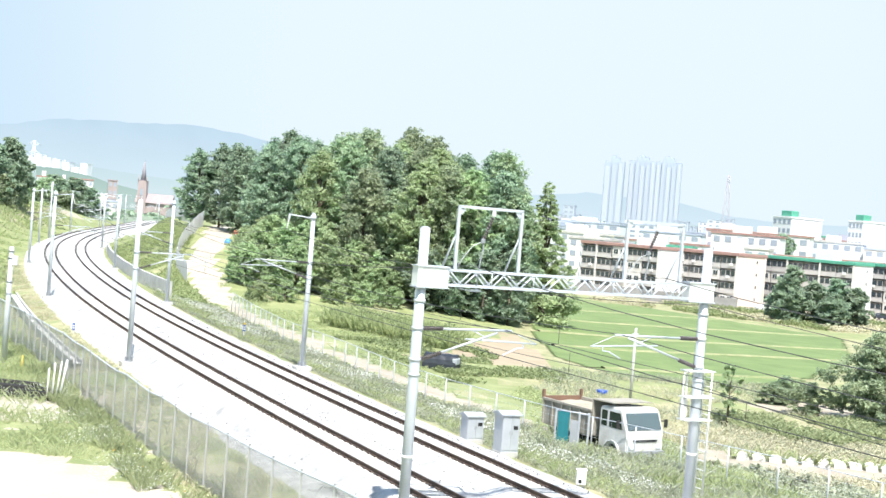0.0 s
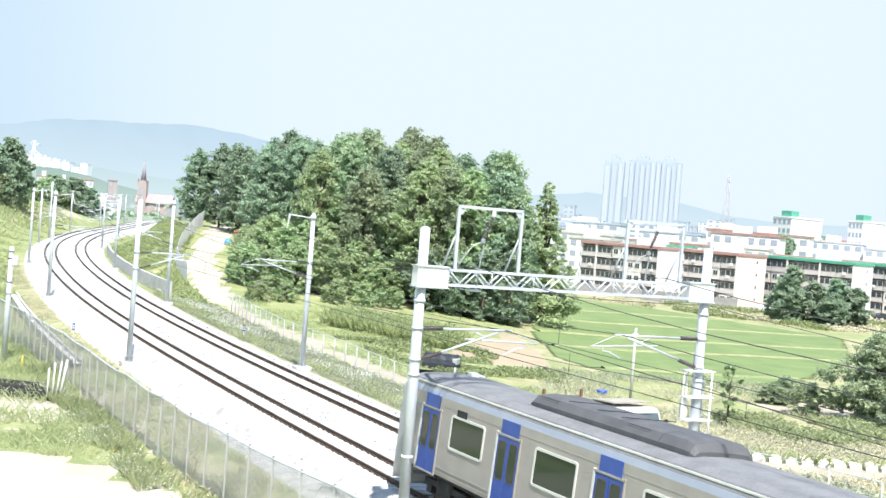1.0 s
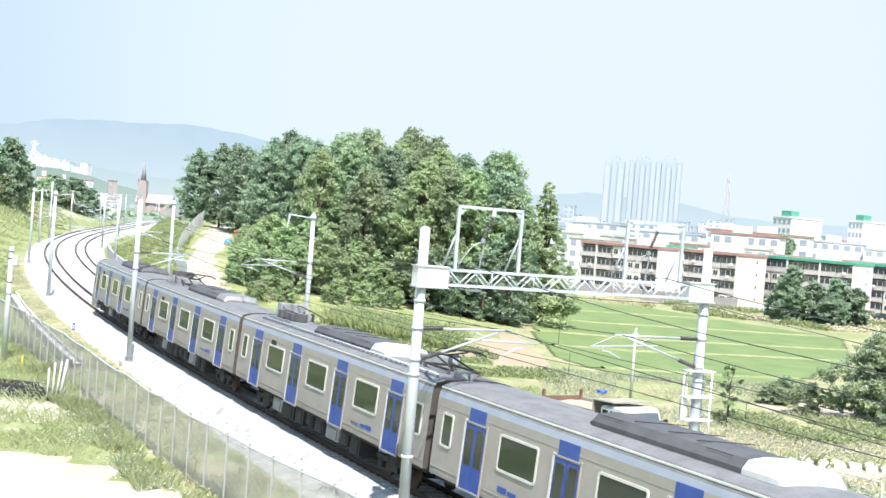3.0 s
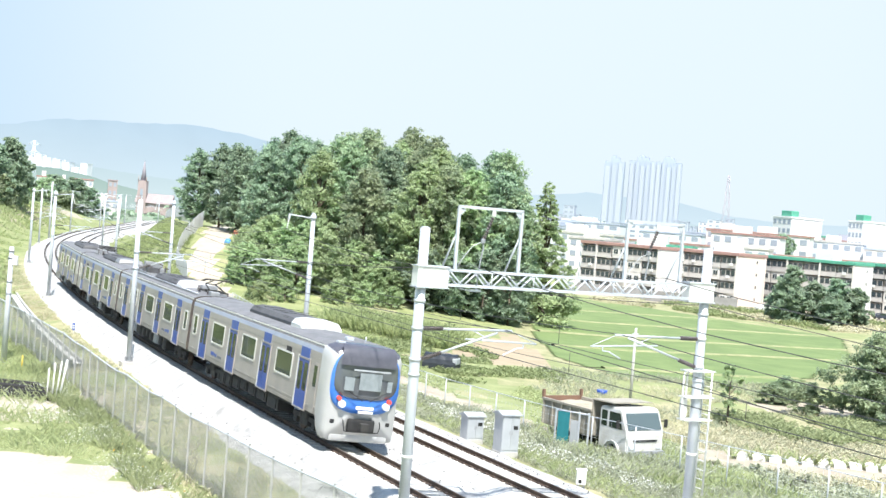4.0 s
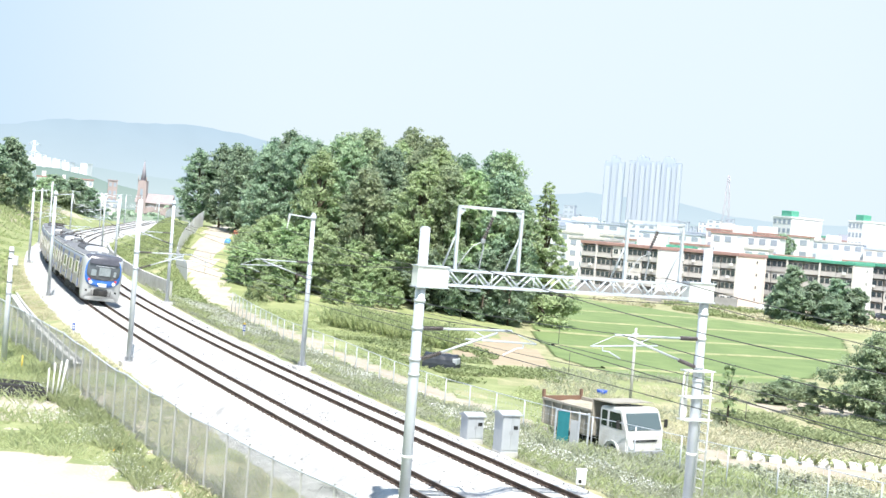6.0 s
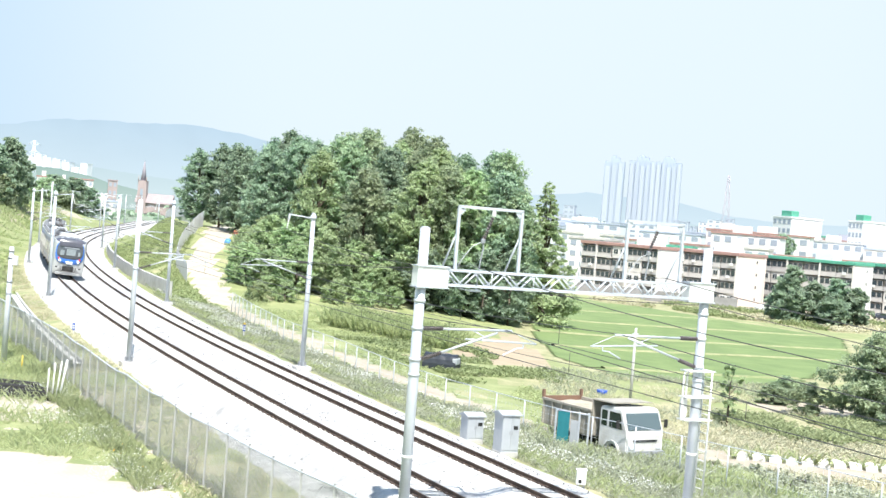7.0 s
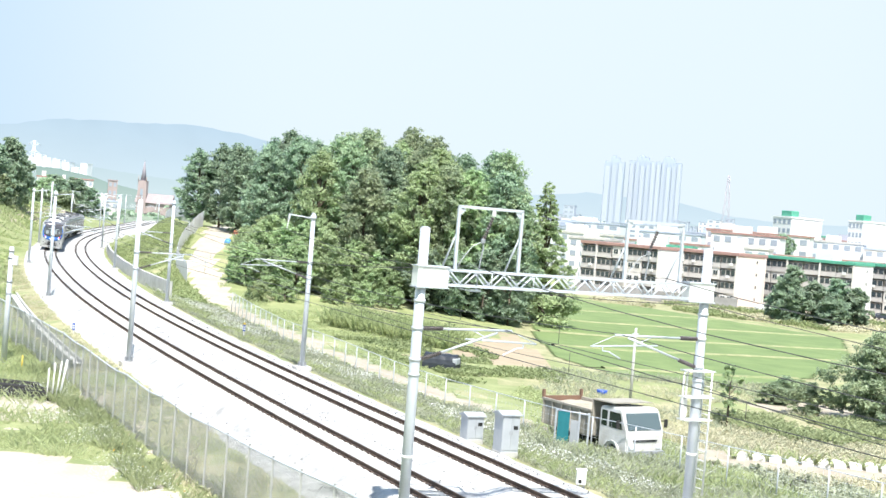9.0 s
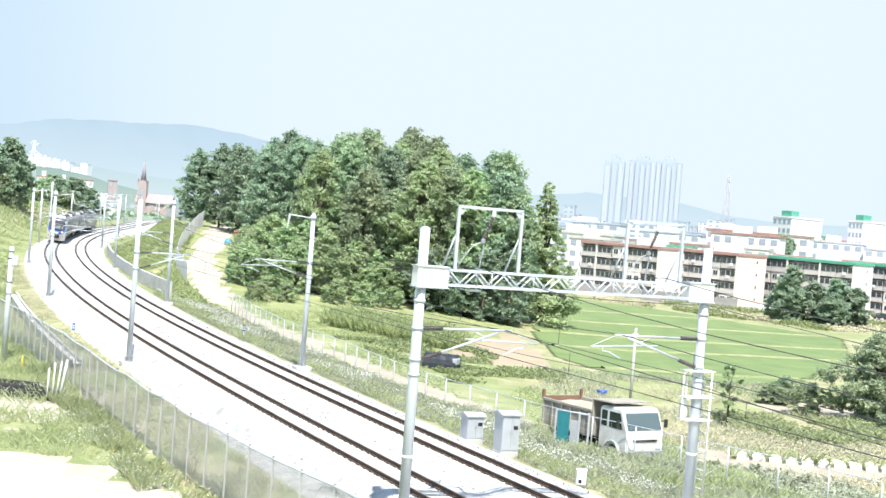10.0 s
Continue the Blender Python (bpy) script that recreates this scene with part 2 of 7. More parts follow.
def build_ground():
    gx = axis([(-4600, -600, 400), (-600, -160, 40), (-160, -60, 5), (-60, 50, 1.1), (50, 130, 4), (130, 600, 40), (600, 4600, 400)])
    gy = axis([(-900, -100, 100), (-100, 20, 10), (20, 210, 1.1), (210, 340, 4), (340, 700, 30), (700, 4900, 350)])
    X, Y = np.meshgrid(gx, gy)
    x, y = X.ravel(), Y.ravel()
    z = ground_height(x, y)
    s, d = line_coords(x, y)
    near = (np.abs(x) < 120) & (y < 330)
    rough = np.array([noise.noise(Vector((a * 0.45, b * 0.45, 0))) * 0.16 + noise.noise(Vector((a * 0.1, b * 0.1, 3))) * 0.25 if n else 0 for a, b, n in zip(x, y, near)])
    bed = (d > -3.9) & (d < 8.5)
    field = inside(x, y, [(14, 276), (46, 256), (74, 212), (60, 160), (38, 116), (14, 106), (8, 122), (8, 150), (10, 202)])
    z = z + np.where(bed | field, 0, rough)
    w, h = len(gx), len(gy)
    i = np.arange((h - 1) * w).reshape(h - 1, w)[:, :-1].ravel()
    faces = np.stack([i, i + 1, i + 1 + w, i + w], 1)
    fx, fy = x[faces].mean(1), y[faces].mean(1)
    fs, fd = line_coords(fx, fy)
    wob = np.array([noise.noise(Vector((a * 0.22, b * 0.22, 7))) for a, b in zip(fx, fy)])
    idx = np.zeros(len(faces), int)
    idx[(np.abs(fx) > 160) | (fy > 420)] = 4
    idx[(fd > 8.5) & (wob > 0.36) & (idx == 0)] = 1
    idx[(fd > 7.6) & (fd < 14.6) & (fs < 78) & (wob > -0.15) & (idx == 0)] = 1
    # bare strip beside the ballast, service track behind the fence, path up the knoll
    idx[(fd < -3.0) & (fd > -6.4) & (wob > -0.25) & (fs < 130)] = 1
    track = (fd > 16.2 + wob) & (fd < 18.6 + wob) & (fs > 4) & (fs < 92)
    idx[track] = 2
    centre = np.interp(fs, [84, 93, 103, 116, 128, 138, 170], [17.0, 17.3, 17.8, 18.5, 21.6, 23.6, 28])
    idx[(np.abs(fd - centre) < 2.0 + wob * 0.8) & (fs > 84) & (fs < 180)] = 3
    idx[(fd > -16) & (fd < -11.5) & (fs > 165) & (fs < 330)] = 2
    # sandy yards
    idx[inside(fx + wob * 1.2, fy + wob, [(-40, 30), (-5.0, 41), (-9.2, 46.6), (-12.5, 50.0), (-17.0, 51.3), (-40, 54)])] = 3
    idx[inside(fx + wob, fy + wob, [(-40, 59.5), (-16.8, 57.4), (-16.4, 63.0), (-18.0, 68.2), (-40, 73)])] = 3
    idx[inside(fx + wob * 2, fy + wob * 2, [(12.5, 66.5), (22, 67), (32, 70.5), (36, 76), (15, 74)])] = 2
    idx[inside(fx + wob * 2, fy + wob * 2, [(13, 80), (34, 82), (36, 100), (16, 96)])] = 1
    idx[inside(fx + wob * 2, fy + wob * 2, [(24, 99), (38, 99), (41, 108), (27, 107)])] = 2
    idx[inside(fx + wob * 2, fy + wob * 2, [(-3, 108), (10, 112), (12, 150), (8, 150), (1, 118)])] = 5
    idx[inside(fx + wob * 3, fy + wob * 3, [(30, 262), (60, 236), (86, 225), (100, 275), (70, 280), (40, 282)])] = 1
    idx[inside(fx, fy, [(18, 272), (44, 252), (70, 212), (56, 163), (36, 120), (16, 110), (10, 125), (9.5, 150), (12, 200)])] = 1
    idx[inside(fx, fy, [(20, 284), (60, 280), (130, 283), (140, 330), (30, 330)])] = 2
    ob = raw("ground", np.stack([x, y, z], 1), faces, [M_GRASS, M_DRY, M_DIRT, M_SAND, M_FARLAND, M_EARTH], index=idx, smooth=True)
    tagged(ob, "grassy ground with dirt tracks and sandy yards", "ground", kind="structure")


build_ground()


# ---- the permanent way ----
def sweep_line(name, profile, s0, s1, step, materials, parent=None, d0=0.0, wobble=0.0):
    """A profile of (d, z) points carried along the line."""
    ss = np.arange(s0, s1 + 0.1, step)
    n = len(profile)
    verts, faces = [], []
    for k, s in enumerate(ss):
        for i, (d, z) in enumerate(profile):
            e = wobble * noise.noise(Vector((s * 0.8, d * 1.3, 0)))
            verts.append(on_line(s, d0 + d + e, z + e * 0.4))
    for k in range(len(ss) - 1):
        for i in range(n - 1):
            faces.append((k * n + i, k * n + i + 1, (k + 1) * n + i + 1, (k + 1) * n + i))
    return raw(name, verts, faces, materials, parent, smooth=False)


def canted(d):
    """How far the bed is lifted at d by the lean of the nearer track."""
    e = d - TRACK_SHIFT - (TRACK_GAP if d > 2.1 else 0.0)
    return CANT / 2 - math.tan(LEAN) * max(-1.5, min(1.5, e)) if abs(e) < 1.9 else 0.0


ballast_profile = [(-3.9, -1.2), (-3.5, -0.8), (-3.25, -0.68), (-2.5, -0.62), (-1.75, -0.26), (-1.5, -0.2), (-0.9, -0.2), (-0.3, -0.2), (0.3, -0.2), (0.9, -0.2), (1.5, -0.2),
                   (2.1, -0.26), (2.8, -0.2), (3.4, -0.2), (4.0, -0.2), (4.6, -0.2), (5.2, -0.2), (5.8, -0.21), (6.05, -0.26), (6.7, -0.62), (7.35, -0.66), (7.7, -0.74), (8.3, -1.2)]
ballast_profile = [(d, z + canted(d)) for d, z in ballast_profile]
bed = sweep_line("ballast_bed", ballast_profile, -60, 430, 1.0, [M_BALLAST], wobble=0.09)
tagged(bed, "pale grey crushed stone ballast under two tracks", "ballast", kind="structure")


def build_rails():
    prof = [(-0.07, -0.17), (-0.07, -0.155), (-0.012, -0.13), (-0.012, -0.045), (-0.036, -0.035), (-0.036, -0.004), (-0.028, 0.0),
            (0.028, 0.0), (0.036, -0.004), (0.036, -0.035), (0.012, -0.045), (0.012, -0.13), (0.07, -0.155), (0.07, -0.17)]
    for centre in (0.0, TRACK_GAP):
        for side in (-1, 1):
            ob = sweep_line("rail", prof, -60, 430, 2.0, [M_RAIL, M_RAILTOP], d0=TRACK_SHIFT + centre + side * HALF_GAUGE)
            for v in ob.data.vertices:
                v.co.z += CANT if side < 0 else 0.0
            ob.data.polygons.foreach_set("material_index", np.array([1 if i % (len(prof) - 1) == 6 else 0 for i in range(len(ob.data.polygons))], dtype=np.int32))
            tagged(ob, "rusty brown steel rail on concrete sleepers", "rail", "rails of the line")


build_rails()


def fence_left():
    """The mesh fence beside the near track: posts, a top rail and panels of upright bars."""
    root = thing("boundary_fence", Matrix(), "grey steel mesh fence with square posts beside the ballast", "fence")
    d_of = lambda s: np.interp(s, [-40, -21, -17, -9, 5, 18, 30, 37, 60, 120], [-4.6, -5.0, -5.6, -6.2, -6.6, -6.8, -7.6, -8.3, -10.0, -11.0])
    ss = np.arange(-34, 70, 2.0)
    bm0 = bmesh.new()
    box(bm0, (0, 0, 1.35), (0.06, 0.06, 2.7))
    box(bm0, (0, 0, 2.72), (0.09, 0.09, 0.03))
    post_mesh = None
    for s in ss:
        p = on_line(s, d_of(s), -1.55)
        if post_mesh is None:
            ob = part("post", bm0, M_FENCE, root)
            post_mesh = ob.data
        else:
            ob = new("post", post_mesh)
            ob.parent = root
        ob.location = p
    bm = bmesh.new()
    chain(bm, [on_line(s, d_of(s), 1.08 + 0.13 * noise.noise(Vector((s * 0.31, 0, 0)))) for s in ss], 0.035, 6)
    part("top_rail", bm, M_GALV, root)
    for s in ss[:-1]:
        a, b = Vector(on_line(s, d_of(s), 0)), Vector(on_line(s + 2.0, d_of(s + 2.0), 0))
        bm = bmesh.new()
        # woven wire: two sets of slanting strands
        length, low, high = (b - a).length, -1.5, 1.05 + 0.1 * noise.noise(Vector((s * 0.31, 0, 0)))
        step, tall = 0.095, high - low
        for slope in (1, -1):
            for k in range(int((length + tall) / step)):
                c = k * step - (tall if slope > 0 else 0)
                t0, t1 = max(0.0, -c / slope) if slope > 0 else max(0.0, c - length), min(tall, (length - c) / slope) if slope > 0 else min(tall, c)
                if t1 - t0 < 0.05:
                    continue
                ends = []
                for t in (t0, t1):
                    u = (c + slope * t) / length
                    ends.append(a.lerp(b, u) + Vector((0, 0, low + t)))
                w = Vector((0, 0, 0.017))
                bm.faces.new([bm.verts.new(p) for p in (ends[0] - w, ends[1] - w, ends[1] + w, ends[0] + w)])
        part("mesh_panel", bm, M_FENCE, root)


fence_left()


def fence_right():
    """The lower wire fence between the far track's verge and the service track."""
    root = thing("trackside_fence", Matrix(), "thin galvanised wire fence with round posts among weeds", "fence")
    d_of = lambda s: np.interp(s, [-30, -16, -11, -5, 1, 5, 10, 14, 22, 32, 47, 60, 75], [22.5, 20.6, 19.7, 18.0, 16.0, 15.3, 14.6, 14.1, 14.1, 14.5, 14.3, 15.0, 16.0])
    ss = np.arange(-26, 76, 2.6)
    mesh = None
    for s in ss:
        x, y, _ = on_line(s, d_of(s))
        if mesh is None:
            bm = bmesh.new()
            tube(bm, (0, 0, 0), (0, 0, 2.0), 0.035, seg=8)
            tube(bm, (0, 0, 2.0), (0, 0, 2.03), 0.045, 0.02)
            ob = part("post", bm, M_GALV, root)
            mesh = ob.data
        else:
            ob = new("post", mesh)
            ob.parent = root
        ob.location = (x, y, -2.2)
    bm = bmesh.new()
    chain(bm, [on_line(s, d_of(s), -0.2) for s in ss], 0.022, 6)
    part("top_rail", bm, M_GALV, root)
    for s in ss[:-1]:
        a, b = Vector(on_line(s, d_of(s), 0)), Vector(on_line(s + 2.6, d_of(s + 2.6), 0))
        bm = bmesh.new()
        for z in np.arange(-2.1, -0.3, 0.3):
            chain(bm, [a + Vector((0, 0, z)), b + Vector((0, 0, z))], 0.004, 3)
        for k in range(1, 9):
            p = a.lerp(b, k / 9)
            chain(bm, [p + Vector((0, 0, -2.2)), p + Vector((0, 0, -0.22))], 0.004, 3)
        part("mesh_panel", bm, M_GALV, root)


fence_right()


# ---- masts, cantilevers and wires ----
MAST_D = {"near": -2.95, "far": 7.42}


def insulator(bm, a, b, r=0.075, n=9):
    a, b = Vector(a), Vector(b)
    tube(bm, a, b, r * 0.4, seg=8)
    for k in range(n):
        c = a.lerp(b, (k + 0.5) / n)
        h = (b - a) / n * 0.22
        tube(bm, c - h, c + h, r, r * 0.75, seg=10)
    return bm


def mast_frame(s, side):
    """A mast's own space: x towards its track, y along the line, z up from the rail's level."""
    way = float(np.interp(s, LINE_S, LINE_WAY))
    x, y, _ = on_line(s, MAST_D[side])
    turn = way - math.pi / 2 if side == "near" else way + math.pi / 2
    return Matrix.Translation((x, y, 0)) @ Matrix.Rotation(turn, 4, "Z")


def cantilever(root, reach):
    """Tubes that carry the wires; reach: metres from the mast to the track's middle."""
    z_top = 5.78
    bm = bmesh.new()
    tube(bm, (0.85, 0, z_top), (reach + 0.25, 0, z_top + 0.02), 0.036)
    part("top_tube", bm, M_GALV, root)
    bm = bmesh.new()
    tube(bm, (0.8, 0, 5.06), (reach - 0.25, 0, z_top - 0.06), 0.036)
    part("brace_tube", bm, M_GALV, root)
    bm = bmesh.new()
    tube(bm, (reach * 0.55, 0, 5.5), (reach + 1.15, 0, 5.42), 0.026)
    tube(bm, (reach * 0.62, 0, 5.78), (reach * 0.85, 0, 5.48), 0.018)
    tube(bm, (reach + 0.25, 0, z_top), (reach + 1.15, 0, 5.42), 0.013)
    part("registration_tube", bm, M_GALV, root)
    bm = bmesh.new()
    chain(bm, [(reach + 0.7, 0, 5.44), (reach + 0.68, 0, 5.28), (reach + 0.45, 0, 5.26), (reach, 0, 5.05)], 0.024, 6)
    part("steady_arm", bm, M_GALV, root)
    for z0, z1 in ((z_top, z_top), (4.85, 5.06)):
        bm = bmesh.new()
        insulator(bm, (0.16, 0, z0), (0.85, 0, z1 + 0.01), 0.075, 11)
        part("insulator", bm, M_INSUL, root)
    for z in (z_top, 4.85):
        bm = bmesh.new()
        tube(bm, (0, 0, z - 0.05), (0, 0, z + 0.05), 0.18, seg=14)
        part("clamp_band", bm, M_GALV, root)


def mast(s, side, arm=True, top_arm=True, height=8.75, radius=0.155, label="", with_cantilever=True):
    root = thing("catenary_mast", mast_frame(s, side), label or "pale grey tubular steel catenary mast on a concrete foot", "mast", "masts along the line")
    bm = bmesh.new()
    tube(bm, (0, 0, -0.75), (0, 0, height), radius, radius * 0.86, seg=18)
    tube(bm, (0, 0, height), (0, 0, height + 0.04), radius * 0.9, radius * 0.5, seg=18)
    part("pole", bm, M_GALV, root, smooth=False)
    bm = bmesh.new()
    box(bm, (0, 0, -0.62), (0.95, 0.95, 0.3), bevel=0.03)
    part("concrete_foot", bm, M_CONCRETE, root)
    bm = bmesh.new()
    tube(bm, (0, 0, -0.46), (0, 0, -0.43), 0.3, seg=16)
    for k in range(4):
        a = math.pi / 4 + k * math.pi / 2
        box(bm, (0.2 * math.cos(a), 0.2 * math.sin(a), -0.33), (0.16, 0.015, 0.24), Matrix.Rotation(a, 4, "Z"))
    part("base_flange", bm, M_GALVDARK, root)
    reach = 2.95 if side == "near" else MAST_D["far"] - TRACK_GAP
    if with_cantilever:
        cantilever(root, reach)
    if top_arm:
        bm = bmesh.new()
        tube(bm, (0, 0, 8.45), (1.55, 0, 8.6), 0.045, seg=8)
        tube(bm, (0, 0, 8.62), (0, 0, 8.38), radius + 0.03, seg=14)
        part("top_arm", bm, M_GALV, root)
        bm = bmesh.new()
        insulator(bm, (1.5, 0, 8.52), (1.68, 0.2, 7.75), 0.05, 7)
        part("hanging_insulator", bm, M_WHITE, root)
        bm = bmesh.new()
        box(bm, (1.5, 0, 8.5), (0.12, 0.1, 0.22), bevel=0.02)
        part("bracket", bm, M_GALV, root)
    return root


MAST_S = (19.2, 62.8, 112.5, 173.0, 240.0, 300.0, 370.0)
for ms in MAST_S:
    mast(ms, "near", top_arm=ms > 60)
    mast(ms, "far", top_arm=True)


# the portal over both tracks
PORTAL_S = -20.05


def portal():
    root = thing("catenary_portal", mast_frame(PORTAL_S, "near"), "pale steel portal with lattice beam over both tracks", "portal")
    span = MAST_D["far"] - MAST_D["near"]
    for x in (0, span):
        bm = bmesh.new()
        tube(bm, (x, 0, -0.75), (x, 0, 8.75), 0.165, 0.15, seg=20)
        tube(bm, (x, 0, 8.75), (x, 0, 8.79), 0.15, 0.1, seg=20)
        part("pole", bm, M_GALV, root)
        bm = bmesh.new()
        box(bm, (x, 0, -0.62), (1.0, 1.0, 0.3), bevel=0.03)
        part("concrete_foot", bm, M_CONCRETE, root)
        for z in (1.9, 4.35, 6.55):
            bm = bmesh.new()
            tube(bm, (x, 0, z), (x, 0, z + 0.09), 0.178, seg=18)
            part("band", bm, M_GALV if z > 3 else M_WHITE, root)
        # box joint with its rivets
        bm = bmesh.new()
        e = 1 if x == 0 else -1
        box(bm, (x + e * 0.28, 0, 7.32), (1.0, 0.42, 0.58), bevel=0.01)
        for zz in (7.08, 7.56):
            for k in range(9):
                box(bm, (x + e * (-0.14 + k * 0.1), -0.22, zz), (0.025, 0.02, 0.025))
        part("joint_box", bm, M_WHITE, root)
        bm = bmesh.new()
        box(bm, (x + e * 0.28, 0, 7.63), (1.06, 0.5, 0.035))
        box(bm, (x + e * 0.28, 0, 7.01), (1.06, 0.5, 0.035))
        part("joint_plate", bm, M_GALV, root)
    z0, z1, half = 7.1, 7.55, 0.18
    for y in (-half, half):
        for z in (z0, z1):
            bm = bmesh.new()
            box(bm, (span / 2, y, z), (span - 1.5, 0.07, 0.07))
            part("chord", bm, M_GALV, root)
    n = 18
    x0, dx = 0.8, (span - 1.6) / n
    for k in range(n):
        xa, xb = x0 + k * dx, x0 + (k + 1) * dx
        za, zb = (z0, z1) if k % 2 else (z1, z0)
        for y in (-half, half):
            bm = bmesh.new()
            tube(bm, (xa, y, za), (xb, y, zb), 0.026, seg=6)
            part("lattice_bar", bm, M_GALV, root)
        if k % 3 == 0:
            bm = bmesh.new()
            tube(bm, (xa, -half, z0), (xa, -half, z1), 0.022, seg=6)
            tube(bm, (xa, -half, z0), (xa, half, z0), 0.022, seg=6)
            tube(bm, (xa, -half, z1), (xa, half, z1), 0.022, seg=6)
            part("tie_bar", bm, M_GALV, root)
    # the upright frames on the beam
    for c in (2.15, 8.2):
        bm = bmesh.new()
        w, ht = 1.08, 1.92
        for e in (-w, w):
            box(bm, (c + e, 0, z1 + ht / 2), (0.085, 0.085, ht))
            tube(bm, (c + e, 0.02, z1 + 1.15), (c + e - 0.22 * (1 if e < 0 else 1), 0.45, z1), 0.03, seg=6)
        box(bm, (c, 0, z1 + ht), (2 * w + 0.085, 0.085, 0.085))
        for e in (-1, 1):
            box(bm, (c + e * (w - 0.08), 0, z1 + ht - 0.1), (0.2, 0.03, 0.2), Matrix.Rotation(0.78, 4, "Y"))
        part("upright_frame", bm, M_GALV, root)
        bm = bmesh.new()
        box(bm, (c + 0.1, 0, z1 + ht - 0.12), (0.12, 0.06, 0.2), bevel=0.02)
        part("hanger", bm, M_WHITE, root)
        bm = bmesh.new()
        insulator(bm, (c + 0.08, 0, z1 + ht - 0.25), (c - 0.2, 0, z1 + 0.95), 0.07, 9)
        part("insulator", bm, M_INSUL, root)
        bm = bmesh.new()
        chain(bm, [(c - 0.2, 0, z1 + 0.95), (c - 0.17, 0, z1 + 0.7), (c - 0.24, 0, z1 + 0.3), (c - 0.28, 0, z1 - 0.1), (c - 0.3, 0, z1 - 0.55)], 0.022, 6)
        chain(bm, [(c - 0.2, 0, z1 + 0.92), (c - 0.55, 0, z1 + 0.75), (c - 0.9, 0, z1 + 0.3), (c - 1.05, 0, z1)], 0.014, 6)
        box(bm, (c - 0.2, 0, z1 + 0.93), (0.12, 0.12, 0.14), bevel=0.03)
        part("jumper_cable", bm, M_PALEWIRE, root)
    bm = bmesh.new()
    tube(bm, (1.2, -0.1, 7.02), (1.9, -0.1, 6.95), 0.02)
    box(bm, (1.75, -0.1, 6.98), (0.4, 0.1, 0.08), bevel=0.02)
    part("bracket", bm, M_GALV, root)
    cantilever(root, 2.95)
    other = thing("cantilever_arm", mast_frame(PORTAL_S, "far"), "galvanised catenary cantilever arm with ribbed brown insulators", "cantilever arm")
    cantilever(other, MAST_D["far"] - TRACK_GAP)
    # the ladder cage on the far pole
    cage = thing("ladder_cage", mast_frame(PORTAL_S, "far"), "white steel ladder with guard hoops on a mast", "ladder")
    for y in (-0.22, 0.22):
        bm = bmesh.new()
        tube(bm, (-0.42, y, 0.6), (-0.42, y, 4.75), 0.03, seg=8)
        part("stile", bm, M_WHITE, cage)
    for k in range(13):
        bm = bmesh.new()
        tube(bm, (-0.42, -0.22, 0.8 + k * 0.31), (-0.42, 0.22, 0.8 + k * 0.31), 0.018, seg=6)
        part("rung", bm, M_WHITE, cage)
    for e in (0.42, 0.55):
        bm = bmesh.new()
        chain(bm, [(e, 0.0, 3.1), (e, 0.0, 4.6), (e - 0.08, 0, 4.72), (e - 0.9, 0, 4.72)], 0.035, 8)
        part("guard_frame", bm, M_WHITE, cage)
    for z in (3.1, 3.85, 4.72):
        bm = bmesh.new()
        box(bm, (0, 0, z), (1.1, 0.5, 0.04), bevel=0.01)
        part("bracket_plate", bm, M_WHITE, cage)
    bm = bmesh.new()
    box(bm, (0.45, -0.05, 3.5), (0.16, 0.22, 0.6), bevel=0.03)
    part("switch_box", bm, M_WHITE, cage)


portal()


def overhead_wires():
    stops = (-58.0, PORTAL_S) + MAST_S
    for centre, name in ((0.0, "near"), (TRACK_GAP, "far")):
        root = thing("overhead_wire", Matrix(), "dark contact and messenger wires with droppers over the track", "overhead wire", "wires over the tracks")
        bm_c, bm_m, drops, whole = bmesh.new(), bmesh.new(), [], []
        for a, b in zip(stops, stops[1:]):
            msg = []
            n = 10
            for k in range(n + 1):
                t = k / n
                s = a + (b - a) * t
                pa, pb = Vector(on_line(a, centre, 0)), Vector(on_line(b, centre, 0))
                p = pa.lerp(pb, t)
                z = 5.82 - 0.45 * 4 * t * (1 - t)
                msg.append((p.x, p.y, z))
                if 0 < k < n and k % 2 == 1:
                    drops.append(((p.x, p.y, z), (p.x, p.y, 5.04)))
            whole += msg[:-1]
            if a == stops[0]:
                chain(bm_c, [on_line(s, centre, 5.02) for s in stops], 0.012, 5)
        chain(bm_m, whole, 0.014, 5)
        part("contact_wire", bm_c, M_WIRE, root)
        part("messenger_wire", bm_m, M_WIRE, root)
        for a, b in drops:
            bm = bmesh.new()
            tube(bm, a, b, 0.008, seg=4)
            part("dropper", bm, M_WIRE, root)
    for d, z, r, sag in ((5.75, 7.72, 0.014, 0.9), (-1.3, 7.72, 0.012, 0.9), (7.6, 6.9, 0.012, 0.7), (7.62, 4.2, 0.012, 0.6)):
        bm = bmesh.new()
        pts = []
        for a, b in zip(stops, stops[1:]):
            pa, pb = Vector(on_line(a, d, z)), Vector(on_line(b, d, z))
            pts += [pa.lerp(pb, k / 10) - Vector((0, 0, sag * 4 * (k / 10) * (1 - k / 10))) for k in range(10)]
        chain(bm, pts, r, 5)
        ob = link_mesh("feeder_wire", bm, M_WIRE)
        tagged(ob, "thin dark feeder wire hung from the masts", "wire", "feeder wires")


overhead_wires()


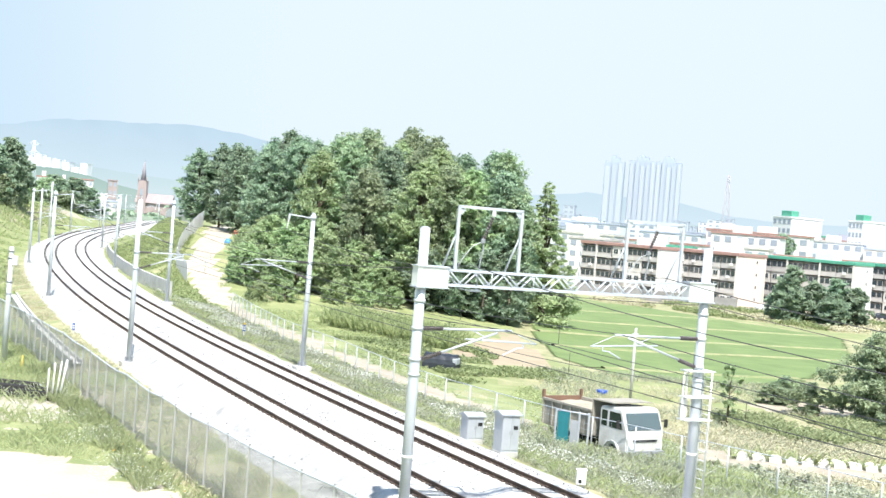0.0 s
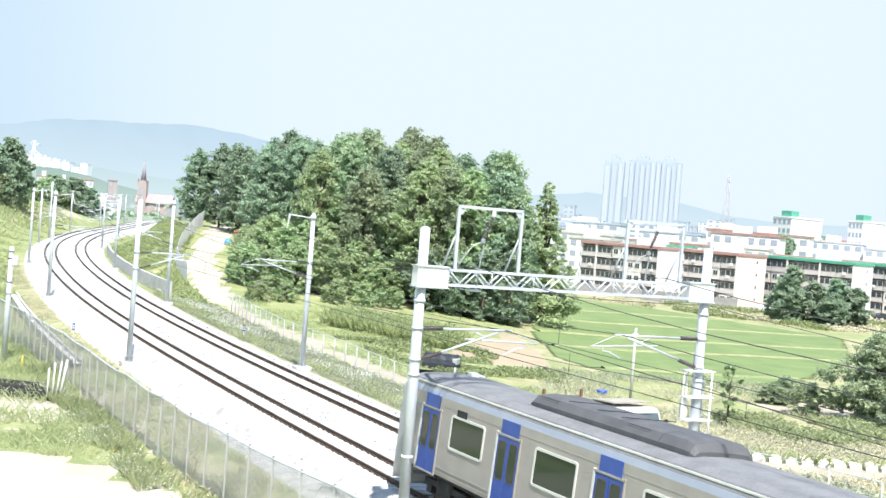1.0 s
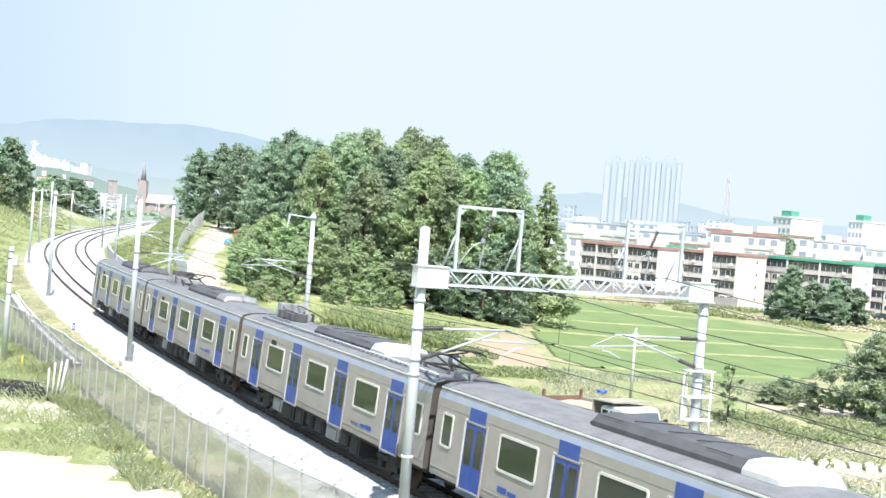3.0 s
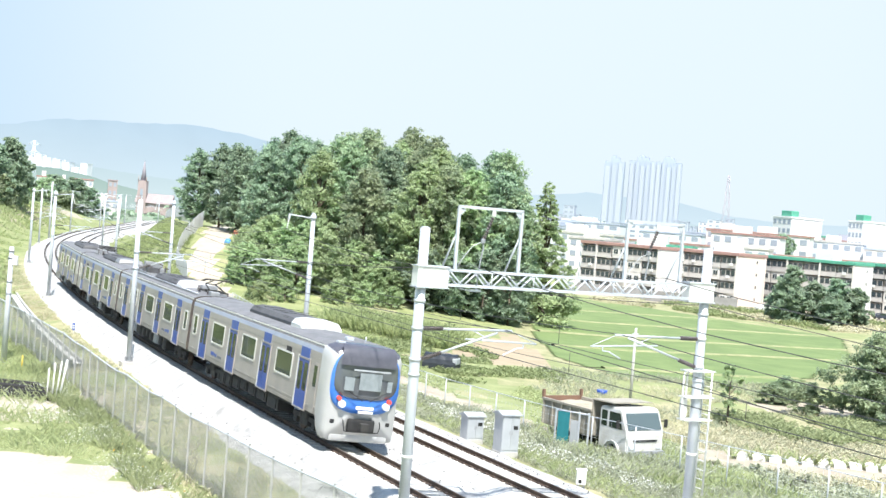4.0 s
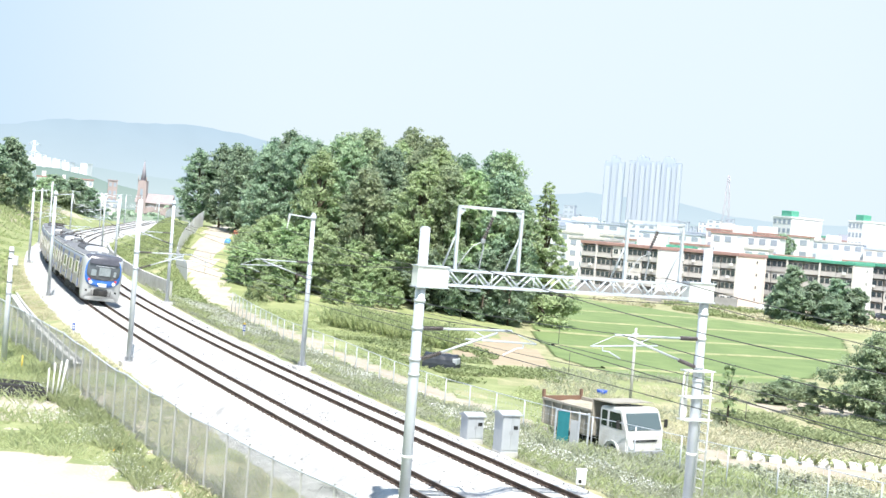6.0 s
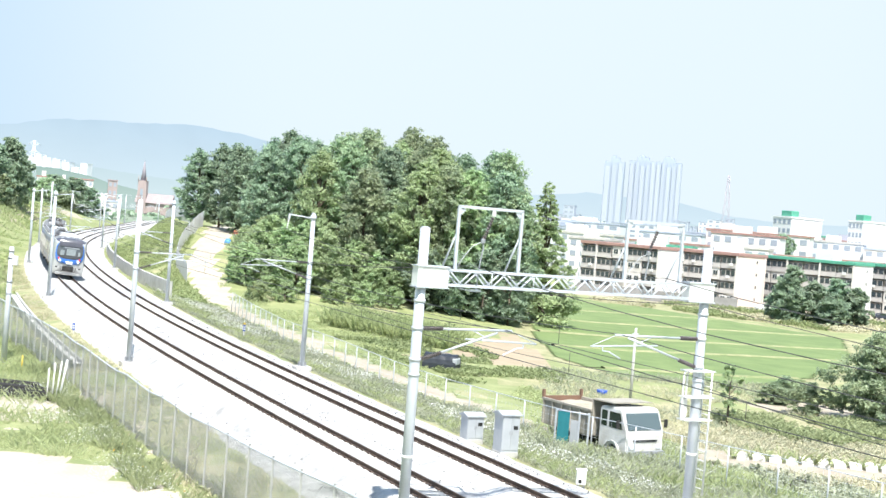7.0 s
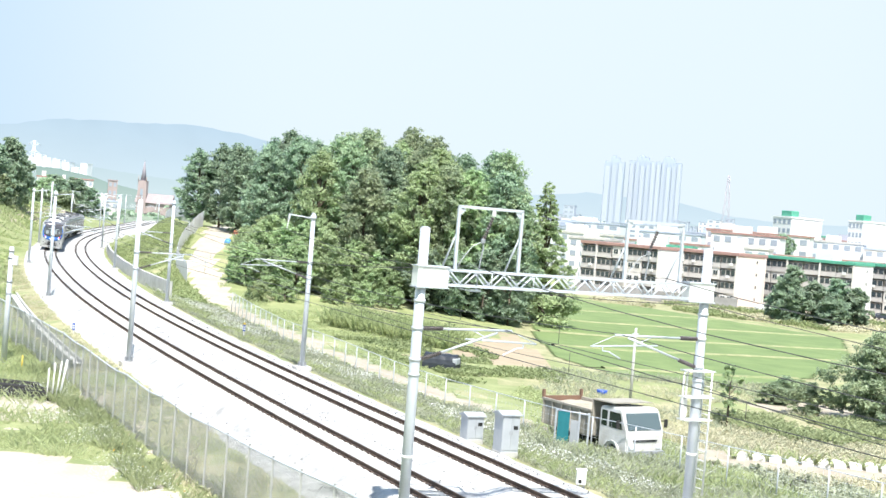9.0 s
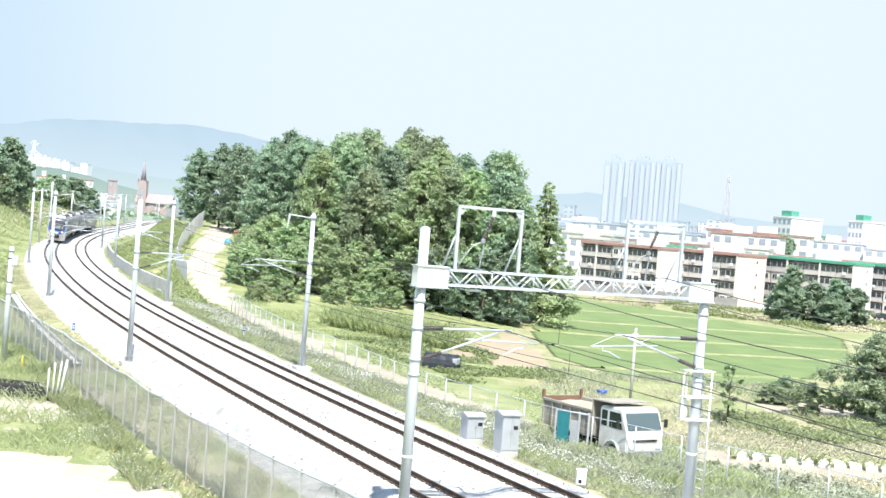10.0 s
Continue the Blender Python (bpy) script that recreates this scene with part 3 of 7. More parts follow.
# ---- the train ----
T_SIDE = mat("brushed_stainless", (0.42, 0.385, 0.35), (0.35, 0.32, 0.29), 0.5, 0.2, scale=1.2, fine=30, bump=0.001, stain=0.12)
T_BAND = mat("pale_blue_band", (0.40, 0.43, 0.52), (0.34, 0.375, 0.47), 0.45, 0.1, scale=1.5)
T_ROOF = mat("grey_roof", (0.225, 0.225, 0.23), (0.15, 0.15, 0.155), 0.75, 0.1, scale=1.5, fine=12, stain=0.3)
T_UNIT = mat("grey_roof_unit", (0.12, 0.12, 0.125), (0.08, 0.08, 0.085), 0.7, 0.1, scale=2, stain=0.3)
T_UNDER = mat("dark_underframe", (0.06, 0.058, 0.055), (0.035, 0.034, 0.032), 0.85, 0.2, scale=2)
T_COVER = mat("white_roof_cover", (0.70, 0.70, 0.69), (0.60, 0.60, 0.59), 0.35, 0.1, scale=1.0, stain=0.15)
T_COVERGREY = mat("silver_roof_cover", (0.30, 0.30, 0.30), (0.24, 0.24, 0.24), 0.4, 0.3, scale=1.0, stain=0.2)
T_TRIM = mat("pale_window_frame", (0.72, 0.71, 0.66), (0.62, 0.61, 0.57), 0.45, 0.2)
T_GLASS = glass_mat("train_window", (0.03, 0.045, 0.03), 0.06, 0.28)
T_WINDSCREEN = glass_mat("windscreen", (0.095, 0.105, 0.115), 0.08, 1.0)
T_CAP = mat("dark_grey_roof_cap", (0.115, 0.115, 0.135), (0.085, 0.085, 0.105), 0.22, 0.1)
T_MASK = mat("bright_blue_mask", (0.06, 0.21, 0.62), (0.05, 0.17, 0.54), 0.3)
T_FACE = mat("silver_cab_paint", (0.52, 0.52, 0.51), (0.46, 0.46, 0.45), 0.4, 0.25, scale=1.0)
T_GASKET = mat("rubber_and_gap_shade", (0.10, 0.085, 0.075), (0.06, 0.05, 0.045), 0.85)
T_LENS = mat("head_lamp_lens", (0.82, 0.84, 0.86), None, 0.15)
M_CABINTERIOR = mat("pale_cab_interior", (0.30, 0.335, 0.345), (0.20, 0.23, 0.24), 0.35)
T_RED = mat("tail_lamp_lens", (0.75, 0.10, 0.08), None, 0.25)
T_GREY = mat("grey_lettering", (0.16, 0.17, 0.20), None, 0.6)
CAR_PITCH, HALF_W = 20.86, 1.58
Z_SILL, Z_EAVE, Z_ROOF = 1.08, 3.62, 4.0
SIDE_RING = [(HALF_W - 0.03, Z_SILL), (HALF_W, Z_SILL + 0.25), (HALF_W, 3.44), (HALF_W - 0.02, Z_EAVE), (HALF_W - 0.12, 3.80), (HALF_W - 0.42, 3.91), (0.6, 3.98), (0, Z_ROOF)]
BODY_RING = [(-y, z) for y, z in SIDE_RING] + [(y, z) for y, z in SIDE_RING[-2::-1]]


def body_shell(x0, x1):
    bm = bmesh.new()
    ring_sweep(bm, [[(x, y, z) for y, z in BODY_RING] for x in (x0, x1)], closed=True, caps=True)
    n = len(BODY_RING)
    for k, f in enumerate(bm.faces):
        # end faces are coloured dark to stand for shade between the cars
        f.material_index = 3
        if k < n:
            a = BODY_RING[k]
            b = BODY_RING[(k + 1) % n]
            zm = (a[1] + b[1]) / 2
            f.material_index = 1 if 3.5 < zm < 3.69 else 2 if zm >= 3.69 else 0
    return bm


def rounded_frame(bm, x, z, w, h, y, r=0.12, thick=0.07, mi=0, depth=0.03):
    """A rounded window frame on the plane y (depth outwards)."""
    def loop(ww, hh, rr):
        pts = []
        for cx, cz, a0 in ((1, 1, 0), (-1, 1, 90), (-1, -1, 180), (1, -1, 270)):
            for k in range(4):
                a = radians(a0 + k * 30)
                pts.append((x + cx * (ww / 2 - rr) + rr * math.cos(a), z + cz * (hh / 2 - rr) + rr * math.sin(a)))
        return pts
    outer, inner = loop(w, h, r), loop(w - 2 * thick, h - 2 * thick, max(r - thick, 0.03))
    e = math.copysign(depth, y)
    rows = [[(px, y, pz) for px, pz in outer], [(px, y + e, pz) for px, pz in outer], [(px, y + e, pz) for px, pz in inner], [(px, y + e * 0.2, pz) for px, pz in inner]]
    ring_sweep(bm, rows, closed=True, mi=mi)
    return [(px, y + e * 0.25, pz) for px, pz in inner]


def add_window(root, x, z, w, h, y):
    bm = bmesh.new()
    inner = rounded_frame(bm, x, z, w, h, y)
    win = part("window", bm, T_TRIM, root)
    bm = bmesh.new()
    bm.faces.new([bm.verts.new(p) for p in inner])
    part("pane", bm, T_GLASS, win)


def add_door(root, x, y):
    e = math.copysign(1, y)
    bm = bmesh.new()
    for lx in (-0.31, 0.31):
        box(bm, (x + lx, y + e * 0.006, 2.03), (0.60, 0.03, 1.9))
    box(bm, (x, y + e * 0.006, 3.24), (0.98, 0.028, 0.42))
    door = part("door", bm, M_BLUE, root, "blue double sliding door")
    for lx in (-0.31, 0.31):
        bm = bmesh.new()
        inner = rounded_frame(bm, x + lx, 2.32, 0.44, 1.1, y + e * 0.022, 0.1, 0.03, depth=0.008)
        part("window_frame", bm, T_GASKET, door)
        bm = bmesh.new()
        bm.faces.new([bm.verts.new(p) for p in inner])
        part("pane", bm, T_GLASS, door)
    bm = bmesh.new()
    box(bm, (x + e * 0.67, y + e * 0.014, 2.05), (0.09, 0.05, 2.05))
    part("jamb", bm, T_TRIM, door)
    bm = bmesh.new()
    box(bm, (x - e * 0.66, y + e * 0.014, 2.05), (0.05, 0.05, 2.05))
    box(bm, (x, y + e * 0.014, 3.03), (1.4, 0.05, 0.05))
    box(bm, (x, y + e * 0.02, 1.06), (1.32, 0.06, 0.05))
    part("door_frame", bm, T_SIDE, door)


def add_bogie(root, x):
    bm = bmesh.new()
    for y in (-0.98, 0.98):
        box(bm, (x, y, 0.62), (2.9, 0.16, 0.2), bevel=0.03)
        box(bm, (x, y, 0.46), (0.9, 0.2, 0.3), bevel=0.04)
        for wx in (-1.05, 1.05):
            box(bm, (x + wx, y, 0.44), (0.36, 0.2, 0.34), bevel=0.05)
        for sx in (-0.35, 0.35):
            tube(bm, (x + sx, y, 0.6), (x + sx, y, 0.98), 0.17, seg=12)
    box(bm, (x, 0, 0.7), (0.6, 2.2, 0.24))
    bogie = part("bogie", bm, T_UNDER, root)
    for wx in (-1.05, 1.05):
        for y in (-0.66, 0.66):
            bm = bmesh.new()
            tube(bm, (x + wx, y - 0.06, 0.43), (x + wx, y + 0.06, 0.43), 0.43, seg=28)
            part("wheel", bm, M_RAIL, bogie)
        bm = bmesh.new()
        tube(bm, (x + wx, -0.6, 0.43), (x + wx, 0.6, 0.43), 0.08)
        part("axle", bm, T_UNDER, bogie)


def add_roof_unit(root, cover, cover_label):
    """A long cooling unit on the roof; cover: +1 or -1, the end that carries the smooth cover."""
    prof = [(-0.95, 0.0), (-0.95, 0.16), (-0.80, 0.37), (-0.4, 0.44), (0.4, 0.44), (0.80, 0.37), (0.95, 0.16), (0.95, 0.0)]

    def hull(stations, material, name, parent, label=""):
        bm = bmesh.new()
        ring_sweep(bm, [[(px * cover, y * w, 3.9 + z * k) for y, z in prof] for px, w, k in stations], closed=True, caps=True)
        bmesh.ops.recalc_face_normals(bm, faces=list(bm.faces))
        return part(name, bm, material, parent, label)
    unit = hull([(-2.85, 0.9, 0.55), (-2.6, 1, 0.95), (-2.5, 1, 1), (3.35, 1, 1)], T_UNIT, "roof_unit", root, "grey roof-mounted cooling unit")
    hull([(3.37, 1.0, 0.98), (3.45, 1.01, 1.04), (4.3, 1.0, 1.02), (4.55, 0.97, 0.86), (4.68, 0.9, 0.45)], T_COVER if cover_label.startswith("white") else T_COVERGREY if cover_label.startswith("silver") else T_UNIT, "end_cover", unit, cover_label)
    for cx in (-1.9, 2.4):
        for e in (-1, 1):
            for k in range(5):
                bm = bmesh.new()
                box(bm, (cx * cover, e * (0.93 - 0.03 * k), 4.04 + k * 0.05), (0.95, 0.03, 0.022))
                part("louvre", bm, M_RUBBER, unit)
    for cx in (-0.9, 0.5, 1.6):
        bm = bmesh.new()
        box(bm, (cx * cover, 0, 4.345), (0.03, 1.7, 0.02))
        part("seam", bm, M_RUBBER, unit)


def add_pantograph(root, x):
    bm = bmesh.new()
    for y in (-0.55, 0.55):
        tube(bm, (x - 0.9, y, 4.12), (x + 0.9, y, 4.12), 0.04)
    for px in (-0.9, 0.9):
        tube(bm, (x + px, -0.55, 4.12), (x + px, 0.55, 4.12), 0.04)
    panto = part("pantograph", bm, T_UNDER, root, "dark folded current collector")
    for px in (-0.9, 0.9):
        for y in (-0.55, 0.55):
            bm = bmesh.new()
            insulator(bm, (x + px, y, 3.9), (x + px, y, 4.12), 0.08, 3)
            part("insulator", bm, M_INSUL, panto)
    bm = bmesh.new()
    for y in (-0.4, 0.4):
        tube(bm, (x - 0.8, y, 4.16), (x + 0.95, y * 0.7, 4.45), 0.035)
        tube(bm, (x + 0.95, y * 0.7, 4.45), (x - 0.5, y * 0.6, 4.72), 0.028)
    tube(bm, (x + 0.95, -0.3, 4.45), (x + 0.95, 0.3, 4.45), 0.03)
    part("arm", bm, T_UNDER, panto)
    bm = bmesh.new()
    for dx in (-0.18, 0.18):
        chain(bm, [(x - 0.5 + dx, -0.85, 4.65), (x - 0.5 + dx, -0.6, 4.77), (x - 0.5 + dx, 0.6, 4.77), (x - 0.5 + dx, 0.85, 4.65)], 0.03, 6)
    for y in (-0.45, 0.45):
        tube(bm, (x - 0.72, y, 4.73), (x - 0.28, y, 4.73), 0.02)
    part("collector_head", bm, T_UNDER, panto)
    bm = bmesh.new()
    box(bm, (x + 1.9, -0.2, 4.12), (0.5, 0.9, 0.42), bevel=0.05)
    part("breaker_box", bm, M_GALVDARK, panto)
    bm = bmesh.new()
    box(bm, (x - 1.7, 0.4, 4.05), (0.6, 0.5, 0.3), bevel=0.05)
    part("arrester_box", bm, M_GALVDARK, panto)
    for k in range(3):
        bm = bmesh.new()
        insulator(bm, (x + 1.25 + 0.25 * k, 0.45, 3.92), (x + 1.25 + 0.25 * k, 0.45, 4.3), 0.05, 5)
        part("insulator", bm, M_INSUL, panto)


def add_underframe(root, x0, x1, seed):
    rng = random.Random(seed)
    bm = bmesh.new()
    box(bm, ((x0 + x1) / 2, 0, 1.0), (x1 - x0 - 0.2, 2.7, 0.14))
    part("underframe", bm, T_UNDER, root)
    x = -4.6
    while x < 4.4:
        w = rng.uniform(0.7, 1.6)
        for y in (-1, 1):
            h = rng.uniform(0.42, 0.62)
            bm = bmesh.new()
            box(bm, (x + w / 2, y * 0.98, 0.93 - h / 2), (w, 0.75, h), bevel=0.03)
            box(bm, (x + w / 2, y * 1.37, 0.93 - h / 2), (w * 0.7, 0.03, h * 0.7), bevel=0.008)
            part("equipment_box", bm, rng.choice((T_UNDER, T_UNDER, M_GALVDARK)), root)
        x += w + rng.uniform(0.1, 0.35)
    for x in (-6.9, 6.9):
        add_bogie(root, x)


def common_car(root, x0, x1, doors, wide, narrow, seed):
    part("body", body_shell(x0, x1), [T_SIDE, T_BAND, T_ROOF, T_GASKET], root)
    for y in (-HALF_W, HALF_W):
        for x in doors:
            add_door(root, x, y)
        for x in wide:
            add_window(root, x, 2.52, 2.15, 1.04, y)
        for x in narrow:
            add_window(root, x, 2.52, 0.74, 1.04, y)
        e = math.copysign(1, y)
        bm = bmesh.new()
        box(bm, (wide[-1] + 0.45, y + e * 0.008, 3.14), (0.62, 0.02, 0.2), bevel=0.005)
        part("destination_sign", bm, M_RUBBER, root)
        bm = bmesh.new()
        x = wide[0] - 0.6
        box(bm, (x, y + e * 0.006, 1.52), (0.5, 0.012, 0.17))
        box(bm, (x + 0.55, y + e * 0.006, 1.5), (0.46, 0.012, 0.13))
        part("emblem", bm, M_BLUE, root)
        bm = bmesh.new()
        box(bm, (x + 1.25, y + e * 0.006, 1.48), (0.7, 0.012, 0.1))
        part("lettering_bar", bm, T_GREY, root)
        for z in (1.2, 1.33, 3.2):
            bm = bmesh.new()
            box(bm, ((x0 + x1) / 2, y + e * 0.002, z), (x1 - x0 - 0.1, 0.012, 0.018))
            part("side_rib", bm, T_SIDE, root)
        bm = bmesh.new()
        box(bm, ((x0 + x1) / 2, y * 0.955, 3.735), (x1 - x0, 0.05, 0.05))
        part("gutter", bm, T_TRIM, root)
    add_underframe(root, x0, x1, seed)


def gangway(root, x):
    bm = bmesh.new()
    e = math.copysign(1, x)
    for k in range(4):
        box(bm, (x + e * (0.05 + 0.09 * k), 0, 2.35), (0.06, 1.5 - 0.04 * (k % 2), 2.35), bevel=0.02)
    # wide dark plate fills the gap in place of shade
    box(bm, (x + e * 0.1, 0, 2.3), (0.04, 2.9, 2.3))
    part("gangway", bm, T_GASKET, root)


def roof_gear(root, x0, x1, seed):
    """Switchgear between two places on the roof: an open frame with cases, insulators and a bus bar."""
    rng = random.Random(seed)
    bm = bmesh.new()
    for y in (-0.75, 0.75):
        box(bm, ((x0 + x1) / 2, y, 4.02), (x1 - x0, 0.06, 0.1))
    for k in range(4):
        box(bm, (x0 + (x1 - x0) * k / 3, 0, 4.02), (0.06, 1.5, 0.08))
    gear = part("gear_frame", bm, M_GALVDARK, root)
    for px, py, w, d, h in ((0.92, -0.15, 0.5, 1.2, 0.62), (0.66, 0.35, 0.4, 0.6, 0.36), (0.48, -0.4, 0.55, 0.5, 0.3), (0.2, 0.3, 0.6, 0.7, 0.34)):
        bm = bmesh.new()
        box(bm, (x0 + (x1 - x0) * px, py, 4.05 + h / 2), (w, d, h), bevel=0.04)
        part("gear_case", bm, rng.choice((T_UNIT, M_GALVDARK)), gear)
    for k in range(6):
        px, py = x0 + (x1 - x0) * rng.uniform(0.1, 0.8), rng.uniform(-0.7, 0.7)
        bm = bmesh.new()
        insulator(bm, (px, py, 4.0), (px, py, 4.42), 0.075, 5)
        part("insulator", bm, M_INSUL, gear)
    bm = bmesh.new()
    chain(bm, [(x0 - 0.1, -0.55, 4.4), (x0 + (x1 - x0) * 0.4, -0.6, 4.5), (x0 + (x1 - x0) * 0.75, -0.4, 4.62), (x1, -0.2, 4.66)], 0.025, 6)
    chain(bm, [(x0, 0.5, 4.42), ((x0 + x1) / 2, 0.55, 4.46), (x1 - 0.3, 0.3, 4.55)], 0.02, 6)
    part("bus_bar", bm, M_RAIL, gear)


def middle_car(label, conduit, panto_front):
    """Its x points ahead; the smooth cover of its roof unit looks back."""
    root = thing("train_car", Matrix(), label, "train car", "cars of the train")
    h = 10.2
    common_car(root, -h, h, (-7.53, -2.51, 2.51, 7.53), (-5.02, 0.0, 5.02), (-9.35, 9.35), 3)
    gangway(root, h)
    add_roof_unit(root, -1, "silver rounded end cover of the unit" if panto_front else "white rounded end cover of the unit")
    roof_gear(root, 6.1, 9.0, 4 if panto_front else 7)
    add_pantograph(root, 4.6 if panto_front else -8.2)
    if conduit:
        bm = bmesh.new()
        tube(bm, (-9.7, 1.2, 4.0), (8.6, 1.2, 4.0), 0.03, seg=6)
        part("roof_conduit", bm, M_GALV, root)
        for k in range(44):
            bm = bmesh.new()
            box(bm, (-9.6 + k * 0.42, 1.2, 3.965), (0.05, 0.07, 0.09))
            part("conduit_clip", bm, M_GALVDARK, root)
    return root


def cab_car(cover, cover_label):
    """The cab looks along +x."""
    root = thing("train_car", Matrix(), "stainless cab car of a commuter train with blue oval front", "train car", "cars of the train")
    h = 10.2
    nose, side_end = 8.90, 9.28
    common_car(root, -h, side_end, (-7.53, -2.51, 2.51, 7.45), (-5.02, 0.0, 5.0), (-9.35,), 8)
    gangway(root, -h)
    add_roof_unit(root, cover, cover_label)
    # the cab's shell, rounded forwards
    def ring(x, f, zt, zb):
        out = []
        for y, z in BODY_RING:
            t = (z - Z_SILL) / (Z_ROOF - Z_SILL)
            out.append((x, y * f, zb + (zt - zb) * t))
        return out
    bm = bmesh.new()
    rows = [ring(side_end, 1.0, Z_ROOF, 1.08), ring(side_end + 0.2, 0.995, 3.98, 0.66), ring(side_end + 0.45, 0.975, 3.94, 0.42), ring(side_end + 0.66, 0.93, 3.88, 0.34), ring(side_end + 0.8, 0.86, 3.78, 0.34)]
    ring_sweep(bm, rows, closed=True)
    last = [v for v in bm.verts][-len(BODY_RING):]
    centre = bm.verts.new((nose + 1.26, 0, 1.7))
    for i in range(len(last)):
        bm.faces.new((last[i], last[(i + 1) % len(last)], centre))
    n = len(BODY_RING)
    for i, f in enumerate(bm.faces):
        k = i % n
        zm = (BODY_RING[k][1] + BODY_RING[(k + 1) % n][1]) / 2
        if i < 4 * n and zm > 3.76:
            f.material_index = 1
    for f in bm.faces:
        f.smooth = True
    part("cab_shell", bm, [T_FACE, T_CAP], root, "silver rounded cab")

    def oval(y_r, z_c, up, down, x_base, bulge, seg=40, power=2.6):
        pts = []
        for k in range(seg):
            a = k * math.tau / seg
            c, s = math.cos(a), math.sin(a)
            yy = math.copysign(abs(c) ** (2 / power), c) * y_r
            zz = z_c + math.copysign(abs(s) ** (2 / power), s) * (up if s > 0 else down)
            pts.append((x_base - bulge * (abs(yy) / HALF_W) ** 2.5 - 0.05 * max(0, zz - 2.2), yy, zz))
        return pts

    def disc(pts, dx):
        bm = bmesh.new()
        cx = sum(p[0] for p in pts) / len(pts)
        cz = sum(p[2] for p in pts) / len(pts)
        rows = []
        for k in (1.0, 0.8, 0.55, 0.3):
            rows.append([(p[0] * k + (1 - k) * (cx + 0.10) + dx if k < 1 else p[0] + dx, p[1] * k, cz + (p[2] - cz) * k) for p in pts])
        rows.insert(0, [(p[0] + dx - 0.35, p[1], p[2]) for p in pts])
        ring_sweep(bm, rows, closed=True)
        bm.verts.ensure_lookup_table()
        bm.faces.new([v for v in bm.verts][-len(pts):])
        for f in bm.faces:
            f.smooth = True
        return bm
    face = part("front_mask", disc(oval(1.40, 2.5, 1.34, 1.12, nose + 1.28, 0.10, power=2.9), 0.03), T_MASK, root, "glossy blue oval mask")
    part("windscreen", disc(oval(1.29, 2.66, 1.22, 0.74, nose + 1.31, 0.10, power=2.9), 0.045), T_WINDSCREEN, face, "dark curved windscreen")
    bm = bmesh.new()
    rows = [[(nose + x - 0.12 * (abs(y) / 1.2) ** 2.5, y, z) for y in np.linspace(-w, w, 13)] for x, w, z in ((1.47, 1.14, 3.2), (1.45, 1.13, 3.5), (1.36, 1.08, 3.78), (1.1, 1.1, 3.93))]
    ring_sweep(bm, rows)
    for f in bm.faces:
        f.smooth = True
    part("forehead_panel", bm, T_CAP, face, "dark glossy panel above the windscreen")
    # pale bar across the windscreen, just below the forehead panel
    bm = bmesh.new()
    box(bm, (nose + 1.52, 0.1, 3.05), (0.02, 1.5, 0.06), bevel=0.006)
    part("pale_crossbar", bm, M_CABINET, face)
    # pale panels on the glass stand for the cab interior and reflected sky
    for y0, y1, z0, z1 in ((-0.95, -0.55, 2.25, 2.75), (-0.35, 0.55, 2.3, 2.95), (0.8, 1.0, 2.3, 2.7)):
        bm = bmesh.new()
        box(bm, (nose + 1.475, (y0 + y1) / 2, (z0 + z1) / 2), (0.02, y1 - y0, z1 - z0), bevel=0.008)
        part("interior_panel", bm, M_CABINTERIOR, face)
    for y in (-0.95, 0.95):
        for z, yy, m, r, nm in ((1.72, y * 0.95, T_LENS, 0.15, "head_lamp"), (1.92, y * 1.08, T_RED, 0.1, "tail_lamp")):
            bm = bmesh.new()
            tube(bm, (nose + 1.12, yy, z), (nose + 1.45 - 0.06 * (abs(yy) > 1), yy, z), r, r * 0.9, seg=18)
            part(nm, bm, m, face)
    bm = bmesh.new()
    box(bm, (nose + 1.46, 0.0, 1.62), (0.06, 0.72, 0.12), bevel=0.01)
    box(bm, (nose + 1.46, 0.05, 1.47), (0.06, 0.6, 0.1), bevel=0.01)
    part("lettering_bar", bm, M_WHITE, face)
    bm = bmesh.new()
    for e in (-1, 1):
        tube(bm, (nose + 1.53, e * 0.15, 1.9), (nose + 1.52, e * 0.75, 2.25), 0.015, seg=5)
    part("wiper", bm, M_RUBBER, face)
    # a solid block whose black colour stands for the recess's shade
    bm = bmesh.new()
    box(bm, (nose + 1.24, 0, 0.92), (0.34, 1.1, 0.52), bevel=0.1)
    part("black_recess_block", bm, M_RUBBER, root)
    bm = bmesh.new()
    tube(bm, (nose + 1.2, 0, 0.92), (nose + 1.62, 0, 0.92), 0.09)
    box(bm, (nose + 1.66, 0, 0.92), (0.24, 0.34, 0.32), bevel=0.05)
    part("coupler", bm, T_UNDER, root)
    bm = bmesh.new()
    for e in (-1, 1):
        chain(bm, [(nose + 1.3, e * 0.75, 1.12), (nose + 1.42, e * 0.75, 0.95), (nose + 1.42, e * 0.7, 0.72), (nose + 1.3, e * 0.5, 0.68)], 0.022, 6)
        box(bm, (nose + 1.13, e * 1.14, 1.02), (0.16, 0.18, 0.16), bevel=0.03)
    part("air_hose", bm, M_RUBBER, root)
    bm = bmesh.new()
    box(bm, (nose + 0.75, 0, 0.45), (0.9, 2.5, 0.36), bevel=0.12)
    part("snow_plough", bm, T_FACE, root)
    for y in (-HALF_W, HALF_W):
        e = math.copysign(1, y)
        bm = bmesh.new()
        box(bm, (side_end - 0.42, y + e * 0.006, 2.05), (0.52, 0.025, 1.9), bevel=0.008)
        d = part("cab_door", bm, T_SIDE, root)
        bm = bmesh.new()
